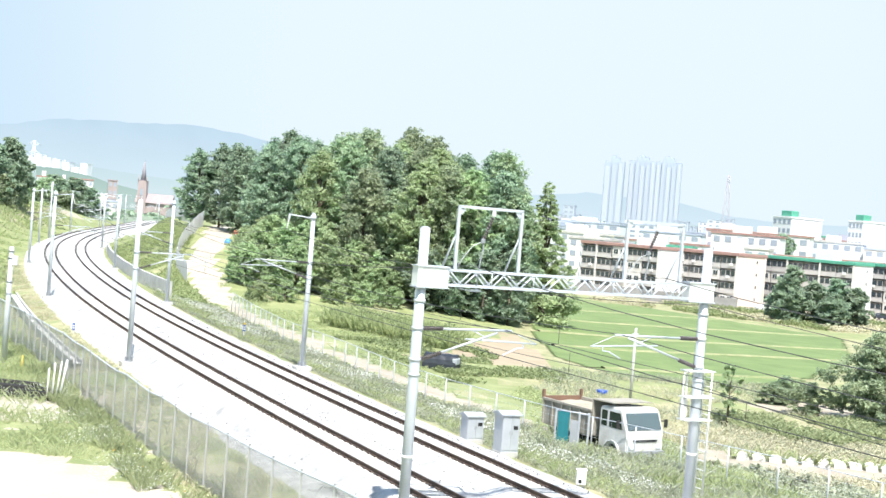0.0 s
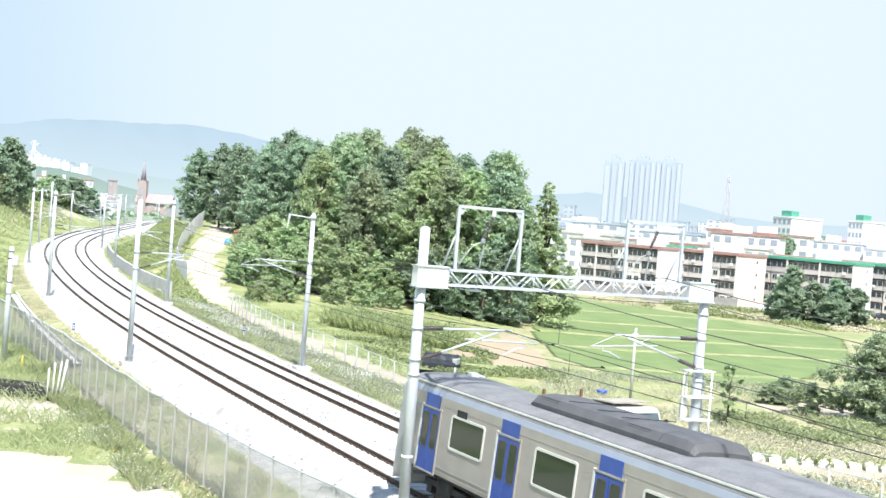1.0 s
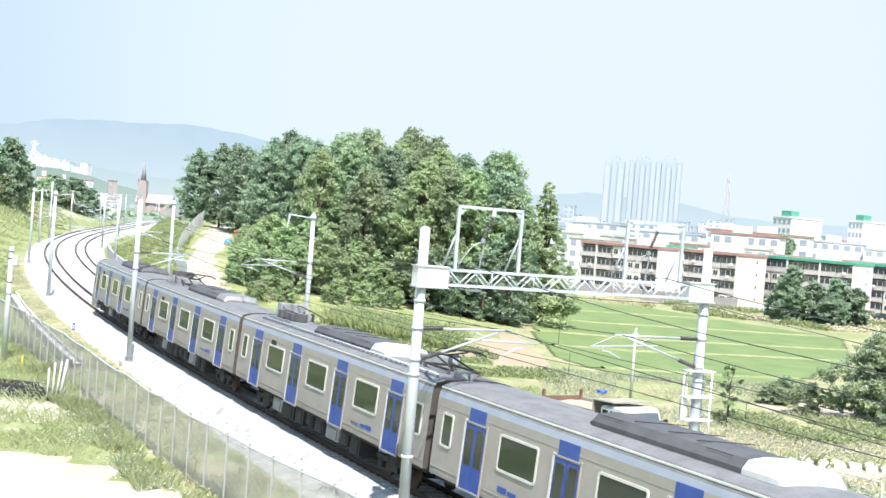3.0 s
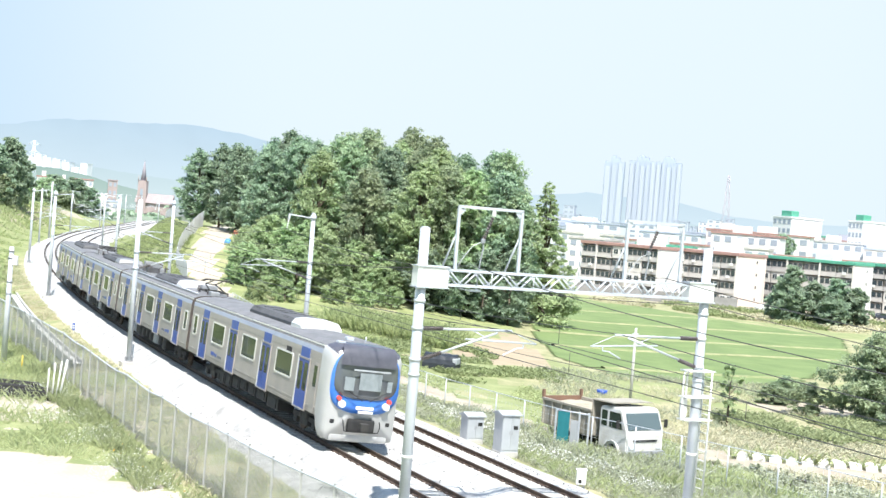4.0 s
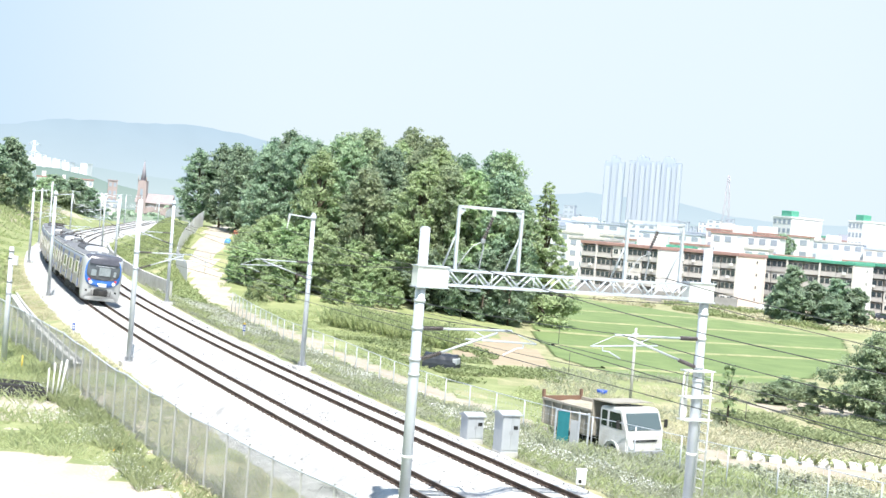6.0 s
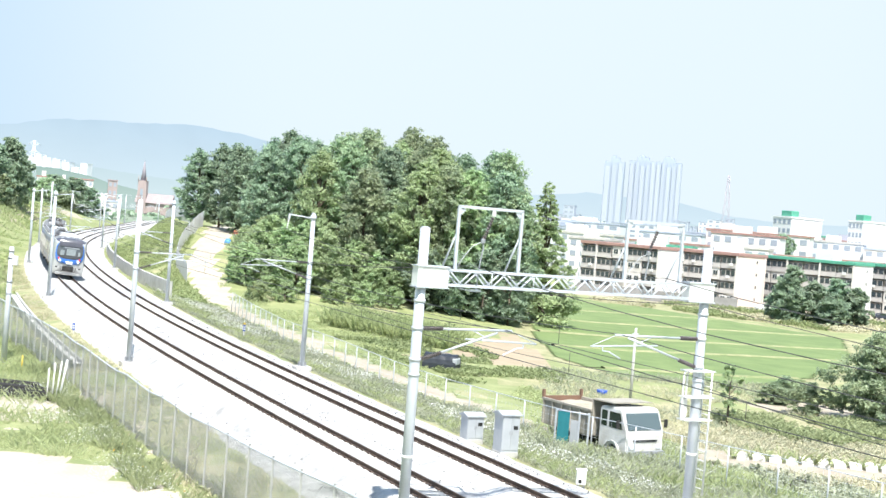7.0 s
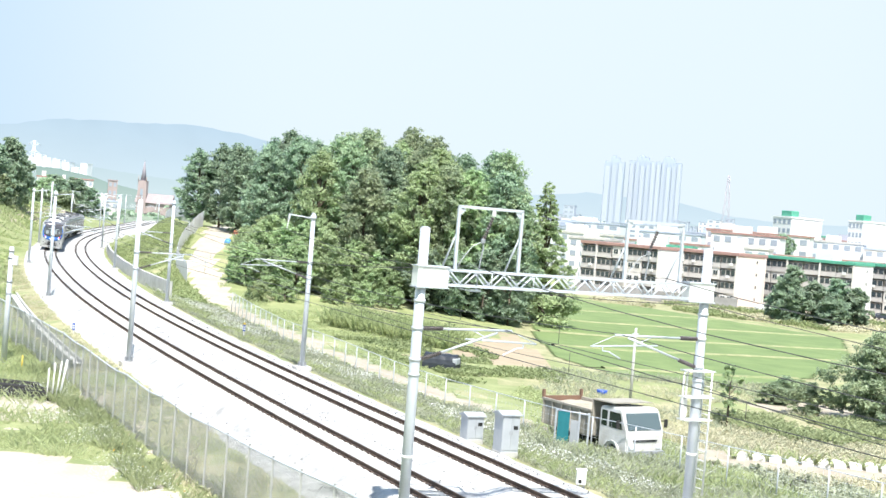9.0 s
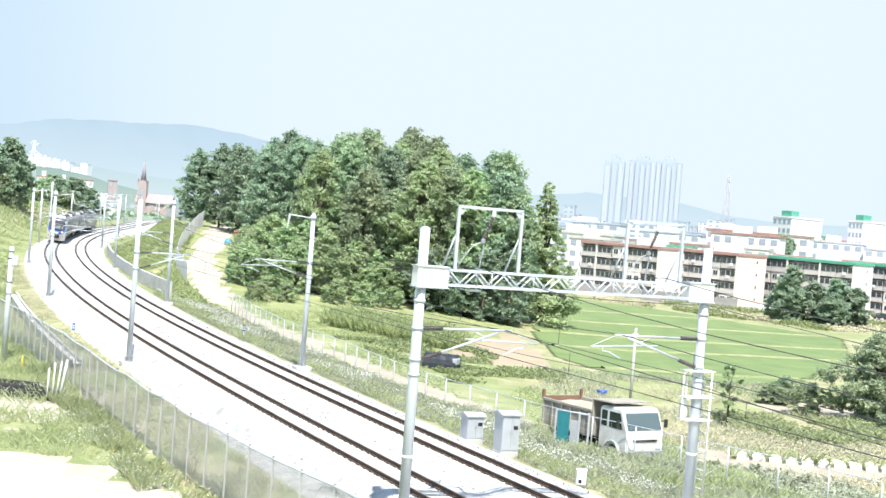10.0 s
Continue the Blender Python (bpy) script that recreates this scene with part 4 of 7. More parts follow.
        box(bm, (side_end - 0.42, y + e * 0.016, 2.5), (0.34, 0.02, 0.8), bevel=0.008)
        part("pane", bm, T_GLASS, d)
    bm = bmesh.new()
    tube(bm, (nose - 0.1, 0.3, 3.95), (nose - 0.1, 0.3, 4.2), 0.03)
    box(bm, (nose - 0.3, -0.3, 4.05), (0.3, 0.3, 0.14), bevel=0.03)
    box(bm, (nose + 0.4, -0.9, 3.95), (0.3, 0.3, 0.08), bevel=0.02)
    part("roof_aerial", bm, M_GALV, root)
    return root


head_car = cab_car(-1, "grey rounded end cover of the unit")
second_car = middle_car("stainless middle car of a commuter train with blue doors", False, True)
third_car = middle_car("stainless car with blue doors and a pale roof conduit", True, False)
tail_car = cab_car(1, "white rounded end cover of the unit")


def car_pose(s, back):
    """A car whose middle is s metres along the near track, riding on its two bogies."""
    a, b = Vector(on_line(s - 6.9, TRACK_SHIFT, CANT / 2)), Vector(on_line(s + 6.9, TRACK_SHIFT, CANT / 2))
    x = (b - a) if not back else (a - b)
    return Matrix.Translation((a + b) / 2) @ Matrix.Rotation(math.atan2(x.y, x.x), 4, "Z") @ Matrix.Rotation(LEAN if not back else -LEAN, 4, "X")


def motions():
    """The train runs away from the camera along the near track."""
    for k, (car, back) in enumerate(((head_car, False), (second_car, False), (third_car, False), (tail_car, True))):
        rows = []
        for i in range(41):
            t = i * 0.25
            head = 29.05 + 29.75 * (t - 2.5)
            rows.append((t, car_pose(head - CAR_PITCH * (k + 0.5), back)))
        walk(car, rows)


# ---- trees ----
M_BARK = mat("bark", (0.16, 0.12, 0.09), (0.09, 0.07, 0.05), 0.9, scale=2, fine=14, bump=0.02)
M_LEAF = mat("broad_leaves", (0.485, 0.555, 0.34), (0.28, 0.37, 0.235), 0.6, scale=0.35, fine=2.0, per=0.34, through_leaf=0.42, hue=0.035)
M_LEAF_DARK = mat("dark_leaves", (0.415, 0.51, 0.35), (0.26, 0.36, 0.255), 0.6, scale=0.4, fine=2.0, per=0.32, through_leaf=0.42, hue=0.03)
M_LEAF_LIGHT = mat("light_leaves", (0.52, 0.60, 0.335), (0.31, 0.41, 0.22), 0.6, scale=0.4, fine=2.0, per=0.3, through_leaf=0.42, hue=0.035)


def leaf_cloud(rng, centres, radii, per_lobe, size, squash=0.8, sprays=9):
    """Corners and faces of small bent leaves, gathered in sprays on the outsides of many lobes."""
    verts, faces = [], []
    base = 0
    for c, r in zip(centres, radii):
        n = int(per_lobe * (r / np.mean(radii)) ** 2)
        stretch = rng.uniform(0.75, 1.45, 3) * np.array([1, 1, squash])
        v = rng.normal(size=(sprays, 3))
        v[:, 2] += 0.3
        v /= np.linalg.norm(v, axis=1)[:, None]
        tips = v * (r * rng.uniform(0.45, 1.2, sprays))[:, None] * stretch
        which = rng.integers(0, sprays, n)
        wide = r * rng.uniform(0.16, 0.36, sprays)[which][:, None]
        p = c + tips[which] + rng.normal(size=(n, 3)) * wide * np.array([1, 1, 0.55])
        nrm = v[which] * 0.7 + rng.normal(scale=0.55, size=(n, 3))
        nrm[:, 2] += 0.45
        nrm /= np.linalg.norm(nrm, axis=1)[:, None]
        a = np.cross(nrm, rng.normal(size=(n, 3)))
        a /= np.linalg.norm(a, axis=1)[:, None] + 1e-9
        b = np.cross(nrm, a)
        s = size * rng.uniform(0.6, 1.35, n)[:, None]
        droop = -nrm * s * 0.25
        quad = np.stack([p - a * s + droop, p - b * s * 0.55, p + a * s + droop, p + b * s * 0.55], 1)
        verts.append(quad.reshape(-1, 3))
        i = base + np.arange(n) * 4
        faces.append(np.stack([i, i + 1, i + 2, i + 3], 1))
        base += n * 4
    return np.concatenate(verts), np.concatenate(faces)


def make_tree(seed, height, radius, leaf_mat, label, name="tree", lobes=95, per_lobe=150, size=0.18, low=0.22, cone=False, category="tree", group=""):
    rng = np.random.default_rng(seed)
    root = thing(name, Matrix(), label, category, group)
    bm = bmesh.new()
    lean = rng.normal(scale=0.02, size=2) * height
    top = Vector((lean[0], lean[1], height * 0.72))
    tr = max(0.1, height * 0.016)
    mid = Vector((lean[0] * 0.3, lean[1] * 0.3, height * 0.35))
    tube(bm, (0, 0, -0.5), mid, tr, tr * 0.7, seg=8)
    tube(bm, mid, top, tr * 0.7, tr * 0.2, seg=7)
    centres, radii = [], []
    for k in range(lobes):
        t = (k + 0.5) / lobes
        z = height * (low + (0.97 - low) * t)
        if cone:
            env = radius * (1.05 - 0.95 * t)
        else:
            env = radius * (math.sin(math.pi * min(1.0, 0.22 + 0.78 * t) ** 1.25) * 0.9 + 0.12)
        a = k * 2.39996 + rng.uniform(-0.5, 0.5)
        r = env * rng.uniform(0.3, 0.95)
        lr = radius * rng.uniform(0.10, 0.27) * (1.5 - 1.1 * t if cone else 1)
        centres.append((lean[0] * t + r * math.cos(a), lean[1] * t + r * math.sin(a), z - lr * 0.35))
        radii.append(lr)
        if k % 2 == 0:
            start = Vector((0, 0, z * 0.65)).lerp(top, 0.1)
            tube(bm, start, Vector(centres[-1]), tr * 0.32, tr * 0.08, seg=5, caps=False)
    part("trunk", bm, M_BARK, root)
    v, f = leaf_cloud(rng, np.array(centres), np.array(radii), per_lobe, size)
    raw("crown", v, f, [leaf_mat], root)
    return root


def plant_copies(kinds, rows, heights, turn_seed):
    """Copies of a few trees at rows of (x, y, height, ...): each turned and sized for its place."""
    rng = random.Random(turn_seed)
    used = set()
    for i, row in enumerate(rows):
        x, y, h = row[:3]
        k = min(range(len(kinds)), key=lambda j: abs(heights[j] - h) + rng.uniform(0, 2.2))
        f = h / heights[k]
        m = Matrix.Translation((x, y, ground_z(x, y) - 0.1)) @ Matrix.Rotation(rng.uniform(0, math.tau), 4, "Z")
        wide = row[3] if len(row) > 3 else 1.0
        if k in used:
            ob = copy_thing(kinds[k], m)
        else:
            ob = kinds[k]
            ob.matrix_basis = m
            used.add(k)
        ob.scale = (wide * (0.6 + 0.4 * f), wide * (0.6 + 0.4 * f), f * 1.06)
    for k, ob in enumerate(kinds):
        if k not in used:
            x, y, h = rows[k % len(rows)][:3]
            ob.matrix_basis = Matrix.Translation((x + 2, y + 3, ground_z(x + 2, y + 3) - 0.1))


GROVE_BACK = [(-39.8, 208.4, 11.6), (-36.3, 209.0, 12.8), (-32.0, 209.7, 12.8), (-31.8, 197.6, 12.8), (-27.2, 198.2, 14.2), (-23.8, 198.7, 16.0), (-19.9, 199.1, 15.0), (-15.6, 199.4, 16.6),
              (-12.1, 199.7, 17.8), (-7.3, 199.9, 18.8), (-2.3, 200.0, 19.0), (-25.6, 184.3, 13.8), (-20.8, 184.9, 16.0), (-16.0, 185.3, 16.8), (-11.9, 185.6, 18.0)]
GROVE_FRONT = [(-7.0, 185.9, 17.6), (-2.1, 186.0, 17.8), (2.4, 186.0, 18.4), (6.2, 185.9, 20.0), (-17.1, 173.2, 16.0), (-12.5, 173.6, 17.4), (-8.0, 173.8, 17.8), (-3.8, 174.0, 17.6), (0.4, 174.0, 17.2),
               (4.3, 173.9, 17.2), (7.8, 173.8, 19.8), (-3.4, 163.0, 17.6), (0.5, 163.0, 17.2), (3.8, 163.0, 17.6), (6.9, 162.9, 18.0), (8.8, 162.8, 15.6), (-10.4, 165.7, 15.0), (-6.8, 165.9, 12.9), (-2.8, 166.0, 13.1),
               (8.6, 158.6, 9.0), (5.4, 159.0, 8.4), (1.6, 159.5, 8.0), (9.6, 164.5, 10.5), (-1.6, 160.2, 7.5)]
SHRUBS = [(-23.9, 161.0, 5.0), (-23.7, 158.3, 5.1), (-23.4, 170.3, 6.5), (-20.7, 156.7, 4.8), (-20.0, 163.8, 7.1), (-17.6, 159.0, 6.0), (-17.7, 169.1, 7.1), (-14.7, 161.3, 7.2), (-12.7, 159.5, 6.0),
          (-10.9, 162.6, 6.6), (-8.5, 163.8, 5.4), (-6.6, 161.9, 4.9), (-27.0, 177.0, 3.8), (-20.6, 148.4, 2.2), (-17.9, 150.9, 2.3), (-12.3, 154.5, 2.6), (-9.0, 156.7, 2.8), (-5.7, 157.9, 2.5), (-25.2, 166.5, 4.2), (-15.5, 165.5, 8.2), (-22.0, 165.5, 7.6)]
grove_label = "tall leafy deciduous tree in a dense grove"
back_kinds = [make_tree(11, 13.0, 3.9, M_LEAF_DARK, grove_label, low=0.08, lobes=110, group="trees of the grove"), make_tree(12, 16.0, 4.2, M_LEAF_DARK, grove_label, lobes=120, low=0.08, group="trees of the grove"),
              make_tree(13, 18.5, 4.4, M_LEAF, grove_label, lobes=120, group="trees of the grove")]
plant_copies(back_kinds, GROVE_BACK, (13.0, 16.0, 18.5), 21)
front_kinds = [make_tree(14, 17.5, 4.3, M_LEAF, grove_label, lobes=140, per_lobe=140, low=0.12, group="trees of the grove"), make_tree(15, 17.5, 4.1, M_LEAF_LIGHT, grove_label, lobes=140, per_lobe=140, low=0.12, group="trees of the grove"),
               make_tree(16, 14.0, 3.8, M_LEAF, grove_label, lobes=110, per_lobe=140, low=0.1, group="trees of the grove"), make_tree(17, 8.5, 2.9, M_LEAF_DARK, "low dark leafy tree at the edge of the grove", lobes=60, low=0.06, group="trees of the grove"),
               make_tree(19, 18.0, 4.3, M_LEAF_DARK, grove_label, lobes=140, per_lobe=140, low=0.1, group="trees of the grove")]
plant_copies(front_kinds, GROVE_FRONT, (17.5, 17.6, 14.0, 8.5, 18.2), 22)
shrub_kinds = [make_tree(31, 5.5, 2.9, M_LEAF_LIGHT, "rounded green shrub on the slope below the grove", "shrub", 60, 130, 0.16, 0.05, category="shrub", group="shrubs on the knoll"),
               make_tree(32, 6.8, 3.1, M_LEAF_LIGHT, "rounded green shrub on the slope below the grove", "shrub", 66, 130, 0.16, 0.05, category="shrub", group="shrubs on the knoll"),
               make_tree(33, 2.6, 2.0, M_LEAF_LIGHT, "low green shrub on the slope below the grove", "shrub", 30, 110, 0.13, 0.05, category="shrub", group="shrubs on the knoll")]
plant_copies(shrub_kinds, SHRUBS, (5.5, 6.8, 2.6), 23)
conifer = make_tree(41, 17.6, 3.9, M_LEAF_LIGHT, "slender pointed tree beside the grove", lobes=90, per_lobe=170, low=0.05, cone=True)
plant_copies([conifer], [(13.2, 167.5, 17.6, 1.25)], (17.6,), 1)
village_kinds = [make_tree(51, 8.5, 3.4, M_LEAF_DARK, "broad dark green tree before the apartment block", lobes=64, per_lobe=170, size=0.24, low=0.08, group="trees by the apartments"),
                 make_tree(52, 7.0, 3.4, M_LEAF_DARK, "broad dark green tree before the apartment block", lobes=64, per_lobe=170, size=0.24, low=0.06, group="trees by the apartments")]
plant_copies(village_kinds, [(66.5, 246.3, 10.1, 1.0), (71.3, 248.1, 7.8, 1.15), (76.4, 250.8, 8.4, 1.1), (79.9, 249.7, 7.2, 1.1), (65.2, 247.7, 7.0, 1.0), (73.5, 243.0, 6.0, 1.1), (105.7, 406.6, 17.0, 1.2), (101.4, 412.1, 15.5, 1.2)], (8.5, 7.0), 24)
near_kinds = [make_tree(61, 6.8, 3.3, M_LEAF, "leafy green bush at the edge of the field", "bush", 80, 300, 0.12, 0.03, category="bush", group="bushes by the field"),
              make_tree(62, 4.2, 2.4, M_LEAF, "leafy green bush at the edge of the field", "bush", 44, 220, 0.11, 0.03, category="bush", group="bushes by the field")]
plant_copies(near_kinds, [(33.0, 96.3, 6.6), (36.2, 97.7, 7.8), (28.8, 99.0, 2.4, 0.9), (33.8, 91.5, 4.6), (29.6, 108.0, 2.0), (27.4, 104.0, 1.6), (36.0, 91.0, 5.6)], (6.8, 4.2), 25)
sapling = make_tree(71, 4.1, 1.0, M_LEAF_LIGHT, "thin young tree in the weedy garden", "sapling", 12, 90, 0.12, 0.25)
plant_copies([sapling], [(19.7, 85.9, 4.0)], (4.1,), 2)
left_kinds = [make_tree(81, 13.0, 5.4, M_LEAF_DARK, "dark leafy tree on the bank beyond the curve", lobes=52, per_lobe=230, size=0.34, low=0.1, group="trees beyond the curve"),
              make_tree(82, 7.0, 4.2, M_LEAF, "leafy tree on the bank beyond the curve", lobes=36, per_lobe=210, size=0.34, low=0.06, group="trees beyond the curve")]
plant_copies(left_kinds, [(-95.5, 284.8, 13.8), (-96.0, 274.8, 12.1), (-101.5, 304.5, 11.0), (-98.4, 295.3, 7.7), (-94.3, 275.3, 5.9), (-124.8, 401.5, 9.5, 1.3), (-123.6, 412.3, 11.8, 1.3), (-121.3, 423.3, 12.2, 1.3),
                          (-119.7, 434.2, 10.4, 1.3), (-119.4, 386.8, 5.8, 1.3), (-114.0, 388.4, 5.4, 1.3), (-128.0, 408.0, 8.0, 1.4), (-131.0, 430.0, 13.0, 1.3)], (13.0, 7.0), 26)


# ---- grasses, weeds, flowers, crops ----
M_BLADE = mat("grass_blades", (0.50, 0.545, 0.29), (0.325, 0.38, 0.18), 0.8, scale=0.3, fine=2, per=0.3, through_leaf=0.25)
M_WEED = mat("weed_leaves", (0.47, 0.485, 0.355), (0.305, 0.335, 0.23), 0.8, scale=0.4, fine=2, per=0.3, through_leaf=0.2)
M_STRAW = mat("straw_blades", (0.56, 0.52, 0.38), (0.42, 0.40, 0.26), 0.9, scale=0.3, fine=2, per=0.25)
M_OLIVE = mat("olive_weeds", (0.42, 0.465, 0.25), (0.265, 0.31, 0.15), 0.85, scale=0.5, fine=3, per=0.3, through_leaf=0.2)
M_LUSH = mat("lush_bank_grass", (0.355, 0.40, 0.195), (0.22, 0.275, 0.12), 0.8, scale=0.3, fine=2, per=0.3, through_leaf=0.25)
M_PETAL = mat("white_petals", (0.80, 0.80, 0.78), (0.72, 0.72, 0.70), 0.7)
M_PETAL_Y = mat("yellow_petals", (0.75, 0.45, 0.05), None, 0.7)


BARE_FAR = [(24, 99), (38, 99), (41, 108), (27, 107)]
BARE = [(13.0, 67.3), (22, 67.6), (31, 71), (35, 75), (15.5, 73)]


def blades(name, x, y, height, width, material, label, seed, spread=0.5, z=None, category="grass"):
    """Tufts of leaning blades, one mesh."""
    rng = np.random.default_rng(seed)
    bare = inside(x, y, BARE) | inside(x, y, BARE_FAR)
    if name not in ("young_maize", "corn_field"):
        x, y = x[~bare], y[~bare]
    n = len(x)
    z = ground_height(x, y) if z is None else z
    a = rng.uniform(0, math.tau, n)
    h = height * rng.uniform(0.45, 1.25, n)
    w = width * rng.uniform(0.6, 1.4, n)
    lx, ly = rng.normal(scale=spread, size=(2, n)) * h
    p = np.stack([x, y, z - 0.05], 1)
    side = np.stack([np.cos(a) * w, np.sin(a) * w, np.zeros(n)], 1)
    mid = p + np.stack([lx * 0.4, ly * 0.4, h * 0.6], 1)
    tip = p + np.stack([lx, ly, h], 1)
    # a thin stem and two small leaves on it
    quads = [np.stack([p - side * 0.5, p + side * 0.5, mid + side * 0.4, tip], 1)]
    for k in range(2):
        t = rng.uniform(0.35, 1.0, n)[:, None]
        c = p + (tip - p) * t + rng.normal(scale=0.12, size=(n, 3)) * h[:, None] * [1, 1, 0.4]
        u = rng.normal(size=(n, 3)) * [1, 1, 0.6]
        u *= (w * 2.6)[:, None] / np.linalg.norm(u, axis=1)[:, None]
        v = np.cross(u, rng.normal(size=(n, 3)))
        v *= (w * 0.9)[:, None] / (np.linalg.norm(v, axis=1)[:, None] + 1e-6)
        quads.append(np.stack([c - u, c - v, c + u, c + v], 1))
    verts = np.concatenate(quads).reshape(-1, 3)
    i = np.arange(n * 3) * 4
    faces = np.stack([i, i + 1, i + 2, i + 3], 1)
    ob = raw(name, verts, faces, [material])
    return tagged(ob, label, category, kind="stuff")


def petals(name, x, y, z, size, material, label, seed, category="wildflowers"):
    rng = np.random.default_rng(seed)
    n = len(x)
    p = np.stack([x, y, z], 1)
    a = rng.normal(size=(n, 3)) * [1, 1, 0.4]
    a /= np.linalg.norm(a, axis=1)[:, None]
    b = np.cross(a, rng.normal(size=(n, 3)) * [0.5, 0.5, 0] + [0, 0, 1])
    b /= np.linalg.norm(b, axis=1)[:, None]
    s = size * rng.uniform(0.6, 1.3, n)[:, None]
    verts = np.stack([p - a * s, p - b * s, p + a * s, p + b * s], 1).reshape(-1, 3)
    i = np.arange(n) * 4
    return tagged(raw(name, verts, np.stack([i, i + 1, i + 2, i + 3], 1), [material]), label, category, kind="stuff")


def strewn(seed, n, s0, s1, d0, d1, patch=0.0, scale=0.3, shift=0.0):
    """Random places between two offsets of the line, denser in patches."""
    rng = np.random.default_rng(seed)
    s, d = rng.uniform(s0, s1, n), rng.uniform(d0, d1, n)
    xy = np.array([on_line(a, b)[:2] for a, b in zip(s, d)])
    if patch:
        keep = np.array([noise.noise(Vector((px * scale, py * scale, shift))) for px, py in xy]) > patch - 0.5
        xy = xy[keep]
    return xy[:, 0], xy[:, 1]


x, y = strewn(1, 52000, -24, 78, 8.3, 14.6)
blades("verge_weeds", x, y, 0.42, 0.022, M_WEED, "grey-green weeds on the verge below the ballast", 1, category="weeds")
x, y = strewn(2, 20000, -24, 78, 8.4, 15.6, 0.45, 0.25, 4)
blades("verge_grass_tufts", x, y, 0.42, 0.02, M_BLADE, "bright green grass tufts on the verge", 2)
x, y = strewn(3, 42000, -24, 76, 8.4, 14.5, 0.74, 0.3, 9)
petals("white_wildflowers", x, y, ground_height(x, y) + np.random.uniform(0.3, 0.75, len(x)), 0.027, M_PETAL, "patches of small white wildflowers among weeds", 3)
x, y = strewn(4, 22000, -24, 12, 13.5, 21.5, 0.42, 0.25, 2)
blades("fence_weeds", x, y, 0.75, 0.025, M_WEED, "tall grey-green weeds along the wire fence", 4, category="weeds")
x, y = strewn(5, 20000, 0, 100, 18.5, 28, 0.4, 0.15, 5)
blades("meadow_grass", x, y, 0.35, 0.03, M_BLADE, "light green meadow grass below the grove", 5)
x, y = strewn(6, 80000, -18, 42, -23, -6.9, 0.4, 0.22, 6)
YARD_SAND = [(-40, 30), (-5.0, 41), (-9.2, 46.6), (-12.5, 50.0), (-17.0, 51.3), (-40, 54)]
off = inside(x, y, YARD_SAND) | inside(x, y, [(-40, 59.5), (-16.8, 57.4), (-16.4, 63.0), (-18.0, 68.6), (-40, 74)])
blades("yard_grass", x[~off], y[~off], 0.24, 0.016, M_BLADE, "bright green grass around the sandy yard", 6)
x, y = strewn(7, 9000, -16, 40, -11.5, -6.8, 0.38, 0.35, 11)
off = inside(x, y, YARD_SAND)
blades("yard_weeds", x[~off], y[~off], 0.5, 0.018, M_OLIVE, "olive green weeds along the foot of the mesh fence", 7, category="weeds")
x, y = strewn(8, 9000, -14, 14, -10.6, -7.0, 0.58, 0.4, 12)
petals("yard_wildflowers", x, y, ground_height(x, y) + np.random.uniform(0.3, 0.7, len(x)), 0.017, M_PETAL, "small white wildflowers by the mesh fence", 8)
x, y = strewn(9, 11, -12, -4, -8.4, -6.9)
petals("yellow_wildflowers", x, y, ground_height(x, y) + np.random.uniform(0.5, 0.9, len(x)), 0.045, M_PETAL_Y, "a few orange-yellow wildflowers by the mesh fence", 9)
x, y = strewn(10, 22000, -20, 110, -6.6, -3.6, 0.45, 0.3, 13)
blades("shoulder_grass", x, y, 0.3, 0.02, M_STRAW, "yellowish grass at the ballast's edge", 10)
x, y = strewn(11, 16000, -20, 110, -6.4, -3.9, 0.55, 0.3, 13)
blades("shoulder_green_grass", x, y, 0.3, 0.02, M_BLADE, "green grass at the ballast's edge", 11)
x, y = strewn(12, 26000, 76, 240, 9.2, 19.5, 0.2, 0.2, 14)
keep = line_coords(x, y)[1] < np.interp(line_coords(x, y)[0], [84, 103, 116, 128, 138, 150], [15.0, 15.3, 15.6, 18.5, 20.5, 21])
x, y = x[keep], y[keep]
blades("bank_grass", x, y, 0.5, 0.055, M_LUSH, "green grass on the cutting's bank", 12)
x, y = strewn(13, 26000, 60, 300, -26, -5.5, 0.2, 0.15, 15)
blades("far_bank_grass", x, y, 0.6, 0.07, M_LUSH, "green grass on the bank beyond the curve", 13)
x, y = strewn(14, 22000, 0, 44, 24, 62, 0.55, 0.12, 16)
blades("garden_weeds", x, y, 0.42, 0.028, M_WEED, "rough green growth in the gardens", 14)
x, y = strewn(15, 19000, -4, 34, 26, 60, 0.42, 0.12, 26)
blades("dry_garden_grass", x, y, 0.38, 0.022, M_STRAW, "dry pale grass in the gardens", 15)
x, y = strewn(16, 16000, 30, 58, 22, 36, 0.5, 0.2, 31)
blades("vegetable_rows", x, y, 0.4, 0.06, M_LUSH, "dark green vegetable rows behind the service track", 16, category="vegetables")


x, y = strewn(17, 22000, -16, 5, 18.6, 28.5, 0.3, 0.3, 36)
blades("leaf_vegetables", x, y, 0.3, 0.045, M_WEED, "low dark leafy vegetables behind the wire fence", 18, 0.9, category="vegetables")


